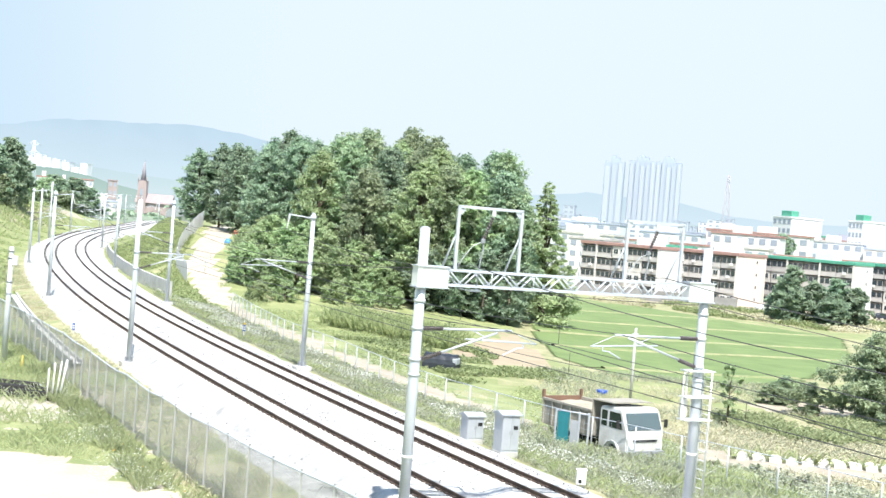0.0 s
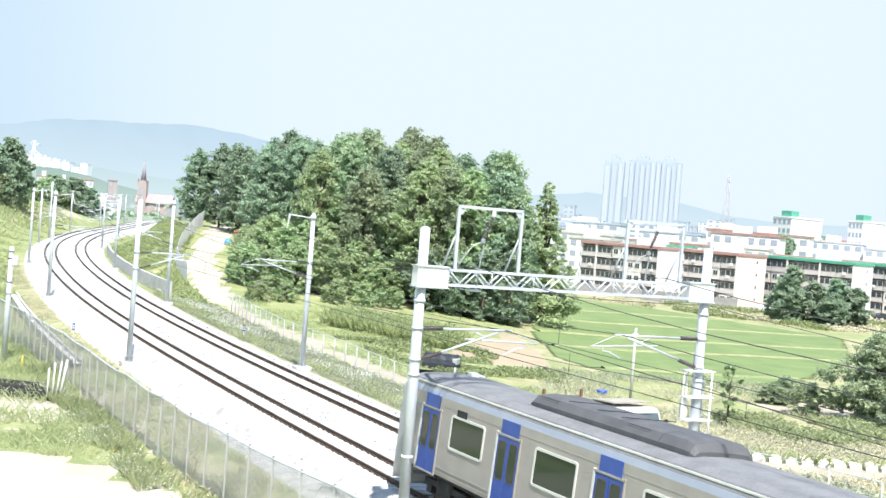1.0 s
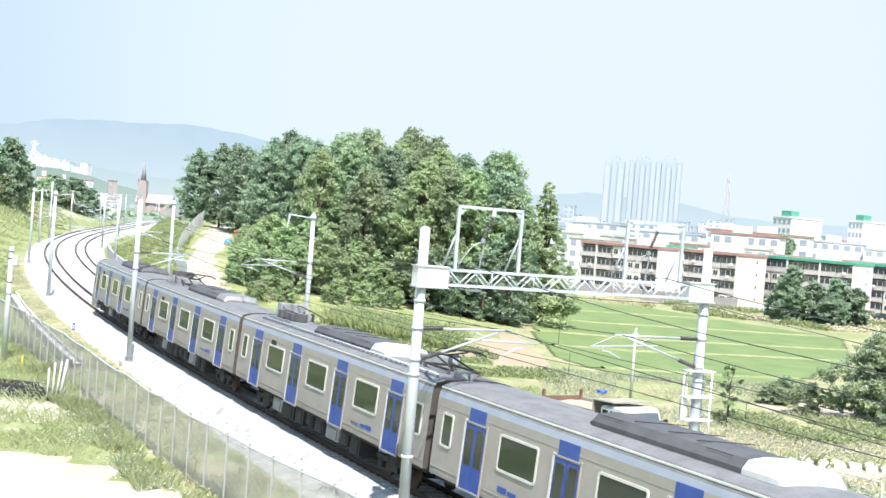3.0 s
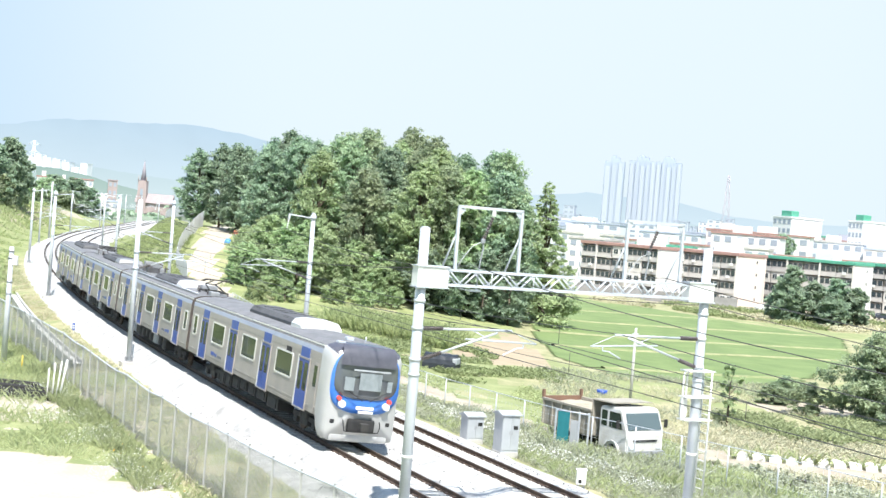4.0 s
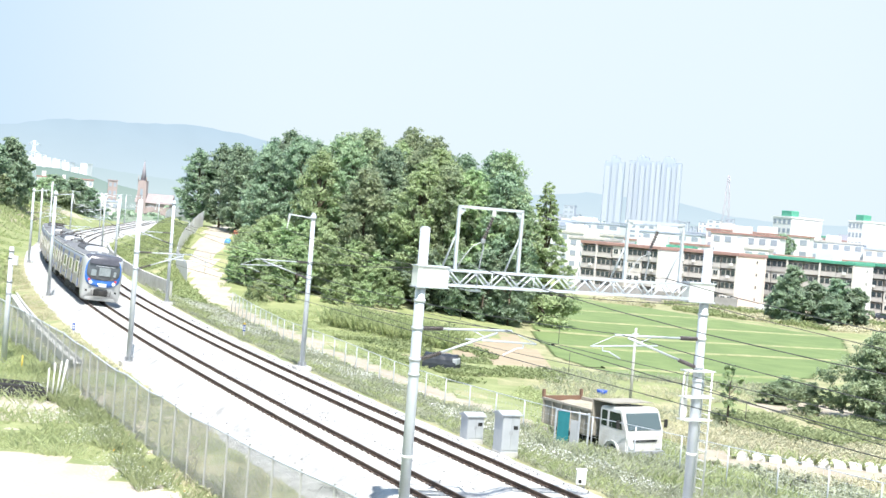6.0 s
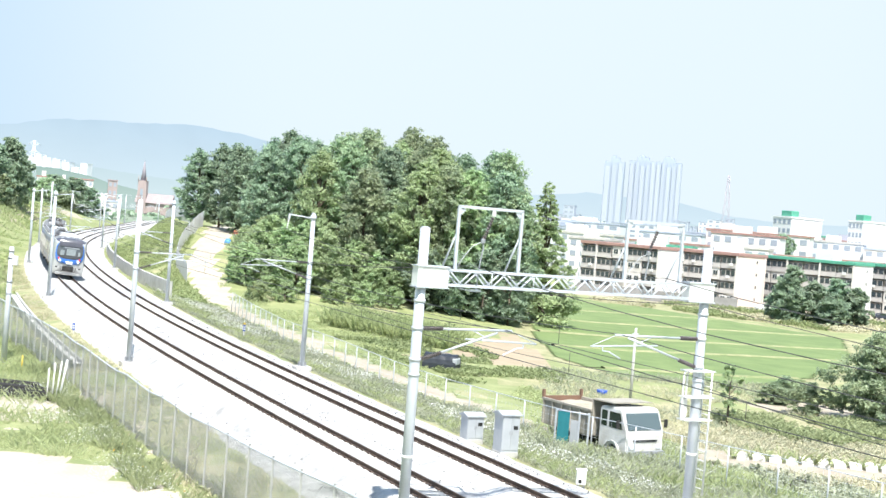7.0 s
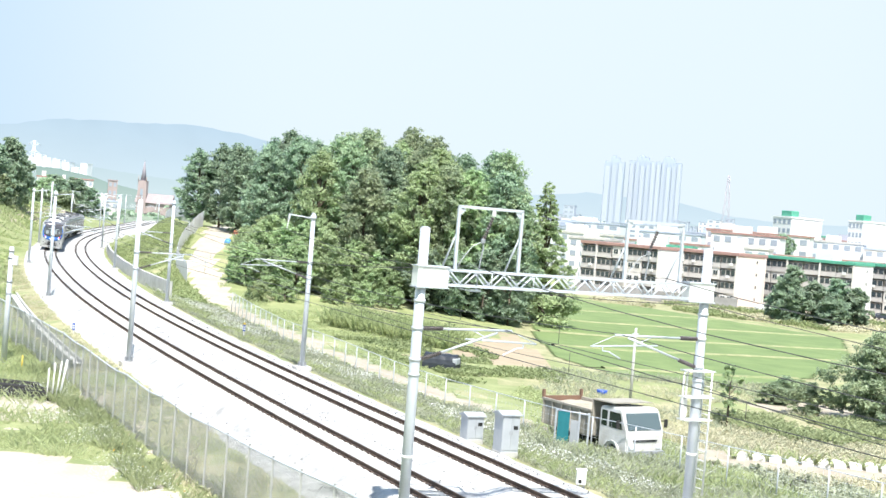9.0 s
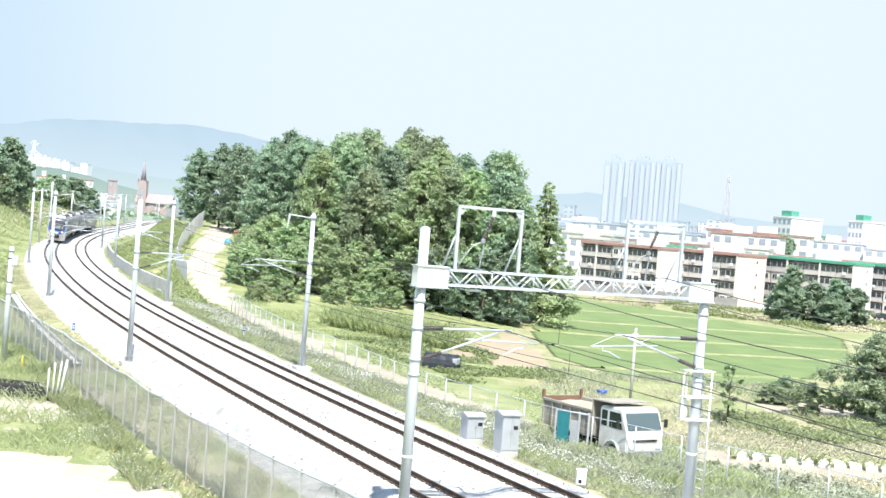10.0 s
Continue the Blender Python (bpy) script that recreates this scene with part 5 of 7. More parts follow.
x, y = strewn(19, 6000, -28, 8, -6.5, -3.75, 0.35, 0.4, 17)
blades("ballast_edge_grass", x, y, 0.28, 0.014, M_BLADE, "thin green and dry grass behind the mesh fence", 19)
M_DARKSTONE = mat("dark_stone", (0.30, 0.29, 0.28), (0.16, 0.155, 0.15), 0.9, scale=4, per=0.3)
x, y = strewn(20, 800, -17, -9, -3.0, -1.6, 0.5, 0.6, 3)
petals("dark_ballast_patch", x, y, np.full(len(x), -0.5) + np.random.uniform(-0.1, 0.14, len(x)), 0.05, M_DARKSTONE, "patch of darker crushed stone on the ballast", 20, "stones")
x, y = strewn(21, 7000, -26, 50, -3.2, 7.4)
d = line_coords(x, y)[1]
z = np.interp(d, [-3.25, -2.5, -1.75, -1.5, 5.8, 6.05, 6.7, 7.4], [-0.64, -0.59, -0.22, -0.17, -0.17, -0.22, -0.59, -0.64])
petals("loose_ballast_stones", x, y, z, 0.035, M_DARKSTONE, "single darker stones strewn over pale ballast", 21, "stones")


x, y = strewn(22, 14000, -16, 34, -8.2, -6.75, 0.45, 0.5, 41)
blades("fence_foot_weeds", x, y, 0.6, 0.018, M_OLIVE, "tall olive weeds grown along the mesh fence", 22, 0.35, category="weeds")
x, y = strewn(23, 9000, -22, 6, 14.5, 22, 0.4, 0.4, 43)
blades("olive_trackside_weeds", x, y, 0.8, 0.022, M_OLIVE, "tall olive weeds beside the parked truck", 23, 0.4, category="weeds")
x, y = strewn(24, 16000, -10, 12, 26, 44, 0.4, 0.2, 44)
blades("mixed_garden_growth", x, y, 0.4, 0.03, M_STRAW, "dry pale growth around the garden ridges", 24, 0.6, category="weeds")


x, y = strewn(25, 9000, 8, 18, 36, 53, 0.35, 0.25, 51)
blades("leafy_garden_bed", x, y, 0.7, 0.05, M_OLIVE, "dark green leafy bed in the dry gardens", 25, 0.7, category="vegetables")


rng = np.random.default_rng(61)
x, y = rng.uniform(28, 100, 26000), rng.uniform(228, 285, 26000)
keep = inside(x, y, [(30, 262), (60, 236), (86, 225), (100, 270), (70, 278), (40, 282)])
keep &= np.array([noise.noise(Vector((a * 0.12, b * 0.12, 5))) for a, b in zip(x, y)]) > -0.12
x, y = x[keep], y[keep]
half = np.array([noise.noise(Vector((a * 0.07, b * 0.07, 8))) for a, b in zip(x, y)]) > 0.05
blades("field_edge_weeds", x[half], y[half], 0.9, 0.1, M_LUSH, "green weeds between the field and the apartments", 61, category="weeds")
blades("field_edge_dry_grass", x[~half], y[~half], 0.7, 0.1, M_STRAW, "dry brownish grass between the field and the apartments", 62)


def corn():
    rng = np.random.default_rng(5)
    px, py = [], []
    a, b, c = np.array([-11.7, 132.4]), np.array([1.1, 119.5]), np.array([-4.3, 137.0])
    for r in range(9):
        for k in range(52):
            p = a + (b - a) * k / 51 + (c - a - (b - a) * 0.42) * r / 8
            px += [p[0] + rng.normal(0, 0.06)] * 9
            py += [p[1] + rng.normal(0, 0.06)] * 9
    blades("corn_field", np.array(px), np.array(py), 1.7, 0.06, M_LUSH, "rows of green maize plants", 17, 0.28, category="maize")


corn()


def paddies():
    poly = [(18.9, 268), (41.5, 249), (66, 212), (53, 165), (34, 123), (16, 113), (12, 125), (11.5, 150), (14, 200)]
    along = np.array([0.87, 0.49])
    across = np.array([-0.49, 0.87])
    cuts = [48, 96, 116, 131, 154, 178, 204, 232]
    for a, b in zip(cuts, cuts[1:]):
        verts, faces = [], []
        us, vs = np.arange(0, 170, 0.8), np.linspace(a + 0.35, b - 0.35, max(3, int((b - a) / 1.3)))
        U, V = np.meshgrid(us, vs)
        X, Y = U * along[0] + V * across[0], U * along[1] + V * across[1]
        x, y = X.ravel(), Y.ravel()
        z = ground_height(x, y) + 0.06 + np.array([0.04 * noise.noise(Vector((p * 0.7, q * 0.7, 1))) for p, q in zip(x, y)])
        w = len(us)
        i = np.arange((len(vs) - 1) * w).reshape(-1, w)[:, :-1].ravel()
        f = np.stack([i, i + 1, i + 1 + w, i + w], 1)
        f = f[inside(x[f].mean(1), y[f].mean(1), poly)]
        if not len(f):
            continue
        used, inv = np.unique(f, return_inverse=True)
        top = np.stack([x, y, z], 1)[used]
        ob = raw("rice_paddy", top, inv.reshape(-1, 4), [M_RICE], smooth=True)
        tagged(ob, "bright green rice paddy between pale bunds", "rice paddy", "paddies of the field", "stuff")


paddies()


def bunds():
    """Low earth banks between the paddies."""
    poly = [(18.9, 268), (41.5, 249), (66, 212), (53, 165), (34, 123), (16, 113), (12, 125), (11.5, 150), (14, 200)]
    for c in (96, 116, 131, 154, 178, 204):
        rows = []
        for u in np.arange(0, 170, 2.0):
            x, y = u * 0.87 - c * 0.49, u * 0.49 + c * 0.87
            if inside(np.array([x]), np.array([y]), poly)[0]:
                e = 0.8 * noise.noise(Vector((u * 0.06, c, 0)))
                g = ground_z(x, y)
                rows.append([(x - w * 0.49 - e * 0.49, y + w * 0.87 + e * 0.87, g + z) for w, z in ((-0.5, 0.05), (-0.2, 0.2), (0.2, 0.2), (0.5, 0.05))])
        if len(rows) > 2:
            bm = ring_sweep(bmesh.new(), rows)
            tagged(link_mesh("field_bund", bm, M_BUND), "low pale earth bank between rice paddies", "field bund", "bunds of the field")


bunds()


# ---- buildings ----
M_CREAM = mat("cream_wall", (0.72, 0.69, 0.65), (0.62, 0.59, 0.55), 0.85, scale=0.5, fine=8, stain=0.2)
M_PINK = mat("pale_pink_wall", (0.78, 0.66, 0.59), (0.70, 0.58, 0.50), 0.85, scale=0.4, fine=8, stain=0.15)
M_WALLWHITE = mat("white_wall", (0.78, 0.77, 0.75), (0.70, 0.69, 0.67), 0.85, scale=0.4, fine=8, stain=0.15)
M_TAUPE = mat("taupe_parapet", (0.58, 0.555, 0.53), (0.49, 0.465, 0.445), 0.85, scale=0.6, stain=0.2)
M_ROOFRED = mat("red_roof", (0.40, 0.25, 0.215), (0.33, 0.20, 0.175), 0.8, scale=0.8, stain=0.2)
M_ROOFGREEN = mat("green_roof", (0.10, 0.38, 0.26), (0.08, 0.30, 0.21), 0.7, scale=0.8, stain=0.2)
M_BRICK = mat("red_brick_wall", (0.38, 0.22, 0.17), (0.30, 0.17, 0.13), 0.9, scale=0.6, fine=10)
# wall colour behind the balconies is darkened for the shade of the recess
M_BALCONY = mat("shaded_balcony_wall", (0.36, 0.34, 0.325), (0.28, 0.265, 0.25), 0.9, scale=1)
M_HOUSEGLASS = glass_mat("house_window", (0.05, 0.065, 0.075), 0.1)
# tower colours have distance haze mixed in: paled and shifted to blue
M_TOWER = mat("hazed_tower_wall", (0.405, 0.445, 0.52), (0.39, 0.43, 0.505), 0.8, scale=0.02, fine=0.3)
M_TOWERPALE = mat("hazed_white_tower_wall", (0.44, 0.475, 0.54), (0.42, 0.455, 0.525), 0.8, scale=0.02, fine=0.3)
M_TOWERDARK = mat("hazed_dark_tower_wall", (0.37, 0.418, 0.50), (0.355, 0.405, 0.485), 0.8, scale=0.02, fine=0.3)
M_FARWHITE = mat("far_white_wall", (0.72, 0.73, 0.74), (0.64, 0.66, 0.68), 0.85, scale=0.05, fine=0.4)
M_FARGLASS = mat("far_window_band", (0.34, 0.38, 0.43), (0.28, 0.32, 0.37), 0.4, scale=0.3)
# church brick and roof are paled: distance haze is in their colours
M_CHURCH = mat("hazed_church_brick", (0.42, 0.34, 0.325), (0.36, 0.29, 0.275), 0.9, scale=0.3)
M_CHURCHROOF = mat("hazed_red_roof", (0.35, 0.295, 0.29), (0.30, 0.25, 0.25), 0.85, scale=0.3)
M_STONEWALL = mat("grey_retaining_wall", (0.36, 0.35, 0.34), (0.26, 0.25, 0.24), 0.9, scale=0.6, fine=5, stain=0.4)


def plan_matrix(x, y, z, ux, uy):
    """A space whose x runs along (ux, uy) and whose y runs to the left of it."""
    return Matrix.Translation((x, y, z)) @ Matrix.Rotation(math.atan2(uy, ux), 4, "Z")


def apartment(x, y, ux, uy, length, depth, storeys, gable, trim, label, bays=5, floor_h=2.85, base=-5.9, seed=0):
    """A walk-up block. Its own x runs along the balcony front from the visible corner, its y to the back."""
    rng = random.Random(seed)
    root = thing("apartment_block", plan_matrix(x, y, base, ux, uy), label, "apartment block", "walk-up blocks")
    ht = storeys * floor_h + 0.5
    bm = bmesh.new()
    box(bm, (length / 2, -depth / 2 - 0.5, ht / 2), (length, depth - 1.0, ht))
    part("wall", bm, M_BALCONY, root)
    bm = bmesh.new()
    box(bm, (-0.12, -depth / 2, ht / 2 + 0.1), (0.3, depth, ht + 0.2))
    part("gable_wall", bm, gable, root)
    bm = bmesh.new()
    box(bm, (length + 0.12, -depth / 2, ht / 2 + 0.1), (0.3, depth, ht + 0.2))
    part("gable_wall", bm, gable, root)
    bm = bmesh.new()
    box(bm, (length / 2, -depth / 2, ht + 0.4), (length + 0.9, depth + 0.7, 0.7), bevel=0.05)
    part("roof", bm, trim, root)
    bm = bmesh.new()
    box(bm, (length * 0.3, -depth / 2, ht + 1.6), (4.5, depth * 0.45, 1.9), bevel=0.04)
    part("stair_head", bm, M_WALLWHITE, root)
    for k in range(storeys):
        z = 0.5 + k * floor_h
        bay = length / bays
        for b in range(bays):
            kind = rng.random()
            if kind < 0.22:
                bm = bmesh.new()
                box(bm, (bay * (b + 0.5), -0.1, z + floor_h / 2), (bay - 0.3, 0.25, floor_h - 0.1))
                part("infill_wall", bm, M_CREAM, root)
                for e in (-0.22, 0.22):
                    bm = bmesh.new()
                    box(bm, (bay * (b + 0.5 + e), 0.05, z + 1.6), (bay * 0.3, 0.08, 1.2))
                    w = part("window", bm, M_WALLWHITE, root)
                    for j in (-1, 1):
                        bm = bmesh.new()
                        box(bm, (bay * (b + 0.5 + e) + j * bay * 0.072, 0.1, z + 1.6), (bay * 0.12, 0.03, 1.05))
                        part("pane", bm, M_HOUSEGLASS, w)
            else:
                bm = bmesh.new()
                box(bm, (bay * (b + 0.5), 0.15, z + 0.5), (bay - 0.2, 0.14, 1.0))
                box(bm, (bay * (b + 0.5), -0.25, z), (bay - 0.1, 0.9, 0.14))
                part("balcony_parapet", bm, M_TAUPE, root)
                for e in range(3):
                    bm = bmesh.new()
                    box(bm, (bay * (b + 0.2 + 0.3 * e), -0.02, z + 1.75), (bay * 0.27, 0.06, 1.35))
                    w = part("window", bm, M_TAUPE, root)
                    bm = bmesh.new()
                    box(bm, (bay * (b + 0.2 + 0.3 * e), 0.02, z + 1.75), (bay * 0.23, 0.04, 1.22))
                    part("pane", bm, M_HOUSEGLASS, w)
                if rng.random() < 0.35:
                    bm = bmesh.new()
                    box(bm, (bay * (b + rng.uniform(0.3, 0.7)), 0.42, z + 0.9), (0.8, 0.35, 0.6), bevel=0.05)
                    part("air_conditioner", bm, M_WHITE, root)
        bm = bmesh.new()
        box(bm, (-0.3, -depth * 0.66, z + 1.7), (0.1, 0.55, 0.75))
        w = part("gable_window", bm, M_TAUPE, root)
        bm = bmesh.new()
        box(bm, (-0.36, -depth * 0.66, z + 1.7), (0.04, 0.42, 0.62))
        part("pane", bm, M_HOUSEGLASS, w)
    for b in range(0, bays + 1, 2):
        bm = bmesh.new()
        box(bm, (length / bays * b, 0.1, ht / 2), (0.35, 0.5, ht))
        part("pier", bm, M_CREAM, root)
    bm = bmesh.new()
    tube(bm, (-0.34, -depth + 0.8, 0), (-0.34, -depth + 0.8, ht), 0.07, seg=6)
    part("downpipe", bm, M_TAUPE, root)
    return root


U = (-0.72, 0.69)
apartment(66.5, 293.5, *U, 21, 12.4, 4, M_PINK, M_ROOFRED, "four-storey block with pale pink gable and red roof edge", seed=1)
apartment(49.2, 296.5, *U, 22, 12.4, 4, M_WALLWHITE, M_ROOFRED, "four-storey block with white gable and red roof edge", seed=2)
apartment(92.6, 292.5, *U, 29, 9.0, 4, M_WALLWHITE, M_ROOFGREEN, "four-storey block with white gable and green roof edge", bays=7, seed=3)
apartment(118.0, 306.0, *U, 24, 12.0, 4, M_BRICK, M_ROOFGREEN, "red-brick four-storey block beside a green-edged block", seed=4)
apartment(118.0, 350.0, -0.93, 0.37, 44, 11.0, 4, M_WALLWHITE, M_ROOFRED, "long block with red tiled roof behind the others", bays=9, seed=5)


def plain_building(x, y, ux, uy, w, d, h, wall, roof, label, floors, bands=6, base=-6.5, name="building", tank=None, category="building", parapet=True):
    """A farther building: walls, roof edge, window by window on its two seen sides."""
    root = thing(name, plan_matrix(x, y, base, ux, uy), label, category)
    bm = bmesh.new()
    box(bm, (w / 2, -d / 2, h / 2), (w, d, h))
    part("wall", bm, wall, root)
    bm = bmesh.new()
    box(bm, (w / 2, -d / 2, h + 0.25), (w + 0.5, d + 0.5, 0.6))
    part("roof", bm, roof, root)
    if parapet:
        bm = bmesh.new()
        box(bm, (w * 0.6, -d * 0.5, h + 1.6), (w * 0.25, d * 0.4, 2.2))
        part("stair_head", bm, wall, root)
    mesh = None
    fh = h / floors
    for k in range(floors):
        for b in range(bands):
            if mesh is None:
                bm = bmesh.new()
                box(bm, (0, 0, 0), (w / bands * 0.55, 0.12, fh * 0.48))
                ob = part("window", bm, M_FARGLASS, root)
                mesh = ob.data
            else:
                ob = new("window", mesh)
                ob.parent = root
            ob.location = (w / bands * (b + 0.5), 0.03, fh * (k + 0.55))
    if tank:
        bm = bmesh.new()
        box(bm, (w * 0.4, -d * 0.18, h + 1.5), (w * 0.55, d * 0.24, 2.4), bevel=0.2)
        part("roof_house", bm, tank, root)
    return root


plain_building(42.0, 330.0, -0.9, 0.43, 11, 10, 13.5, M_WALLWHITE, M_TAUPE, "white five-storey house with small windows", 5, 4)
plain_building(49.5, 380.0, -0.9, 0.43, 22, 10, 14.5, M_FARWHITE, M_TAUPE, "white flats with shaded galleries behind the grove", 5, 8)
plain_building(66.0, 345.0, -0.95, 0.3, 15, 10, 13.0, M_CREAM, M_ROOFGREEN, "cream house with a flat roof", 4, 4)
plain_building(98.0, 380.0, -0.93, 0.37, 20, 14, 18.0, M_WALLWHITE, M_ROOFRED, "white building with a red roof edge", 5, 6)
plain_building(88.0, 352.0, -0.93, 0.37, 14, 10, 14.2, M_WALLWHITE, M_TAUPE, "white house with rooftop rooms", 4, 4)
plain_building(118.0, 420.0, -0.93, 0.37, 24, 12, 19.0, M_WALLWHITE, M_ROOFRED, "white flats with red roofs", 5, 6)
plain_building(128.3, 483.3, -0.55, 0.83, 9.0, 17, 26.4, M_WALLWHITE, M_WALLWHITE, "tall white slab with green rooftop house", 8, 4, tank=M_ROOFGREEN, parapet=False)
plain_building(152.6, 476.1, -0.55, 0.83, 6.5, 18, 26.8, M_WALLWHITE, M_WALLWHITE, "tall white slab with green rooftop house", 8, 4, tank=M_ROOFGREEN, parapet=False)
plain_building(168.0, 560.0, -0.9, 0.43, 30, 16, 21.0, M_CREAM, M_ROOFGREEN, "cream hall with green roof edge", 4, 8)


def far_town():
    rng = random.Random(9)
    walls = (M_FARWHITE, M_FARWHITE, M_WALLWHITE, M_CREAM, M_TOWER)
    for k in range(46):
        az = rng.uniform(0.075, 0.36)
        r = rng.uniform(430, 1050)
        w, d, h = rng.uniform(12, 34), rng.uniform(10, 16), rng.uniform(9, 17) + r * 0.0075
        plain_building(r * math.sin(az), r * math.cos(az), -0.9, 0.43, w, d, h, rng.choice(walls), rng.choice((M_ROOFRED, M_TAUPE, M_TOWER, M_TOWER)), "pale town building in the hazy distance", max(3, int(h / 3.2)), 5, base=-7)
    for k in range(16):
        az = rng.uniform(-0.33, -0.24)
        r = rng.uniform(560, 900)
        plain_building(r * math.sin(az), r * math.cos(az), -0.9, -0.2, rng.uniform(10, 22), 10, rng.uniform(7, 11) + (r - 500) * 0.012, rng.choice((M_FARWHITE, M_CREAM, M_CREAM)), rng.choice((M_TOWER, M_TAUPE, M_TOWER)), "low town house beyond the railway", 3, 4, base=-6)

    for az0, az1, n in ((0.075, 0.125, 11), (0.172, 0.225, 10), (0.25, 0.33, 5)):
        for k in range(n):
            az, r = az0 + (az1 - az0) * (k + rng.uniform(-0.4, 0.4)) / n, rng.uniform(1350, 1700)
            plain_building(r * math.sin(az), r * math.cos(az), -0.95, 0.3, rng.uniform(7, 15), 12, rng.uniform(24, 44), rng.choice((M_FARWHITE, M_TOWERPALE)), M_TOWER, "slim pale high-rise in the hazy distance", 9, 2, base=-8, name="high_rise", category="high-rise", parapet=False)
    # red-roofed flats and a brick block beyond the curve
    plain_building(-157.7, 578.9, -0.96, -0.28, 9, 9, 17.5, M_CREAM, M_ROOFRED, "cream flats with faded red roof edge beyond the railway", 5, 4, base=-4, parapet=False)
    plain_building(-167.5, 580.0, -0.96, -0.28, 6, 9, 16.4, M_WALLWHITE, M_ROOFRED, "white flats with faded red roof edge beyond the railway", 5, 3, base=-4)
    plain_building(-174.6, 576.0, -0.96, -0.28, 7, 9, 17.4, M_CREAM, M_ROOFRED, "cream flats with faded red roof edge beyond the railway", 5, 3, base=-4)
    plain_building(-148.4, 585.0, -0.96, -0.28, 4, 6, 18.2, M_CHURCH, M_CHURCHROOF, "narrow brick block near the church", 5, 2, base=-4, parapet=False)


far_town()




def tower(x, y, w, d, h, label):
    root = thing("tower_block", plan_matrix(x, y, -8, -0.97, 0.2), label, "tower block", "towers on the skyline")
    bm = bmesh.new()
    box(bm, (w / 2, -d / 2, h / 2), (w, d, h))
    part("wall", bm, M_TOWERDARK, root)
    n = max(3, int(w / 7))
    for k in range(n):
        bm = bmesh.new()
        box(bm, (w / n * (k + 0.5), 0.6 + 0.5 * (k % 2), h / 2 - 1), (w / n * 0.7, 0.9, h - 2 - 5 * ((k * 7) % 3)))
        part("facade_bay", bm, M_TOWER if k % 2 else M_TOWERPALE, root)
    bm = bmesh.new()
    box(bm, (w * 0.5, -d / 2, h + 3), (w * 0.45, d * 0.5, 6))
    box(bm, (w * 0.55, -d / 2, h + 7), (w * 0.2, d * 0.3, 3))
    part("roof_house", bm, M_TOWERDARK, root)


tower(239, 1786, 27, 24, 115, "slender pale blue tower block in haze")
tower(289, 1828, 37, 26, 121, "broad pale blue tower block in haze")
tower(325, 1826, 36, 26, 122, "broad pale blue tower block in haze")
for k, (tx, ty, h) in enumerate(((-464, 1440, 42), (-454.5, 1443, 44), (-445, 1446, 41), (-435.5, 1450, 40), (-426, 1454, 38), (-413, 1444, 33), (-404, 1447, 38))):
    plain_building(tx, ty, 0.97, -0.2, 8.4, 12, h + 8, M_FARWHITE, M_FARWHITE, "tall white apartment slab on the far hillside", 14, 2, base=-8, name="apartment_slab", category="apartment slab", parapet=False)


def church():
    root = thing("church", Matrix.Translation((-159.5, 682, -2.5)), "brick church with pointed dark spire", "church")
    bm = bmesh.new()
    box(bm, (0, 0, 11), (6.4, 6.4, 22))
    part("bell_tower", bm, M_CHURCH, root)
    bm = bmesh.new()
    tube(bm, (0, 0, 22), (0, 0, 34.5), 2.4, 0.1, seg=8)
    # the spire's slate is lightened by painted haze too
    part("spire", bm, mat("hazed_slate_spire", (0.33, 0.30, 0.33), None, 0.7), root)
    for e in (-3, 3):
        bm = bmesh.new()
        tube(bm, (e, -3, 21.5), (e, -3, 25), 0.6, 0.05, seg=6)
        part("pinnacle", bm, M_CHURCH, root)
    bm = bmesh.new()
    box(bm, (9, 4, 4.5), (26, 12, 9))
    part("nave", bm, M_CHURCH, root)
    bm = bmesh.new()
    ring_sweep(bm, [[(-5, -3.4, 8.7), (-5, 4, 14.5), (-5, 11.4, 8.7)], [(23, -3.4, 8.7), (23, 4, 14.5), (23, 11.4, 8.7)]], caps=True)
    part("roof", bm, M_CHURCHROOF, root)
    bm = bmesh.new()
    box(bm, (0, -3.55, 15), (2.0, 0.2, 4))
    part("louvred_window", bm, M_FARGLASS, root)
    root.scale = (0.7, 0.7, 0.86)


church()


def pylon(x, y, base, h, w, material, label, arms=3):
    root = thing("lattice_pylon", Matrix.Translation((x, y, base)), label, "pylon")
    for sx, sy in ((1, 1), (1, -1), (-1, 1), (-1, -1)):
        bm = bmesh.new()
        tube(bm, (sx * w, sy * w, 0), (sx * w * 0.12, sy * w * 0.12, h), 0.13, seg=5)
        part("leg", bm, material, root)
    n = 9
    for k in range(n):
        a, b = k / n, (k + 1) / n
        ra, rb = w * (1 - 0.88 * a), w * (1 - 0.88 * b)
        for e in (-1, 1):
            bm = bmesh.new()
            tube(bm, (-e * ra, -ra, a * h), (e * rb, -rb, b * h), 0.09, seg=4)
            part("brace", bm, material, root)
    for k in range(arms):
        z = h * (0.68 + 0.13 * k)
        bm = bmesh.new()
        tube(bm, (-w * 1.3, 0, z), (w * 1.3, 0, z), 0.18, seg=5)
        tube(bm, (-w * 1.3, 0, z), (0, 0, z + 2.5), 0.18, seg=4)
        tube(bm, (w * 1.3, 0, z), (0, 0, z + 2.5), 0.18, seg=4)
        part("cross_arm", bm, material, root)


M_PYLON = mat("pale_pylon_steel", (0.66, 0.70, 0.75), None, 0.6)
M_PYLONRED = mat("red_white_mast_paint", (0.42, 0.36, 0.41), None, 0.7)
pylon(-274, 857, -6, 45, 3.2, M_PYLON, "pale steel transmission pylon beyond the trees")
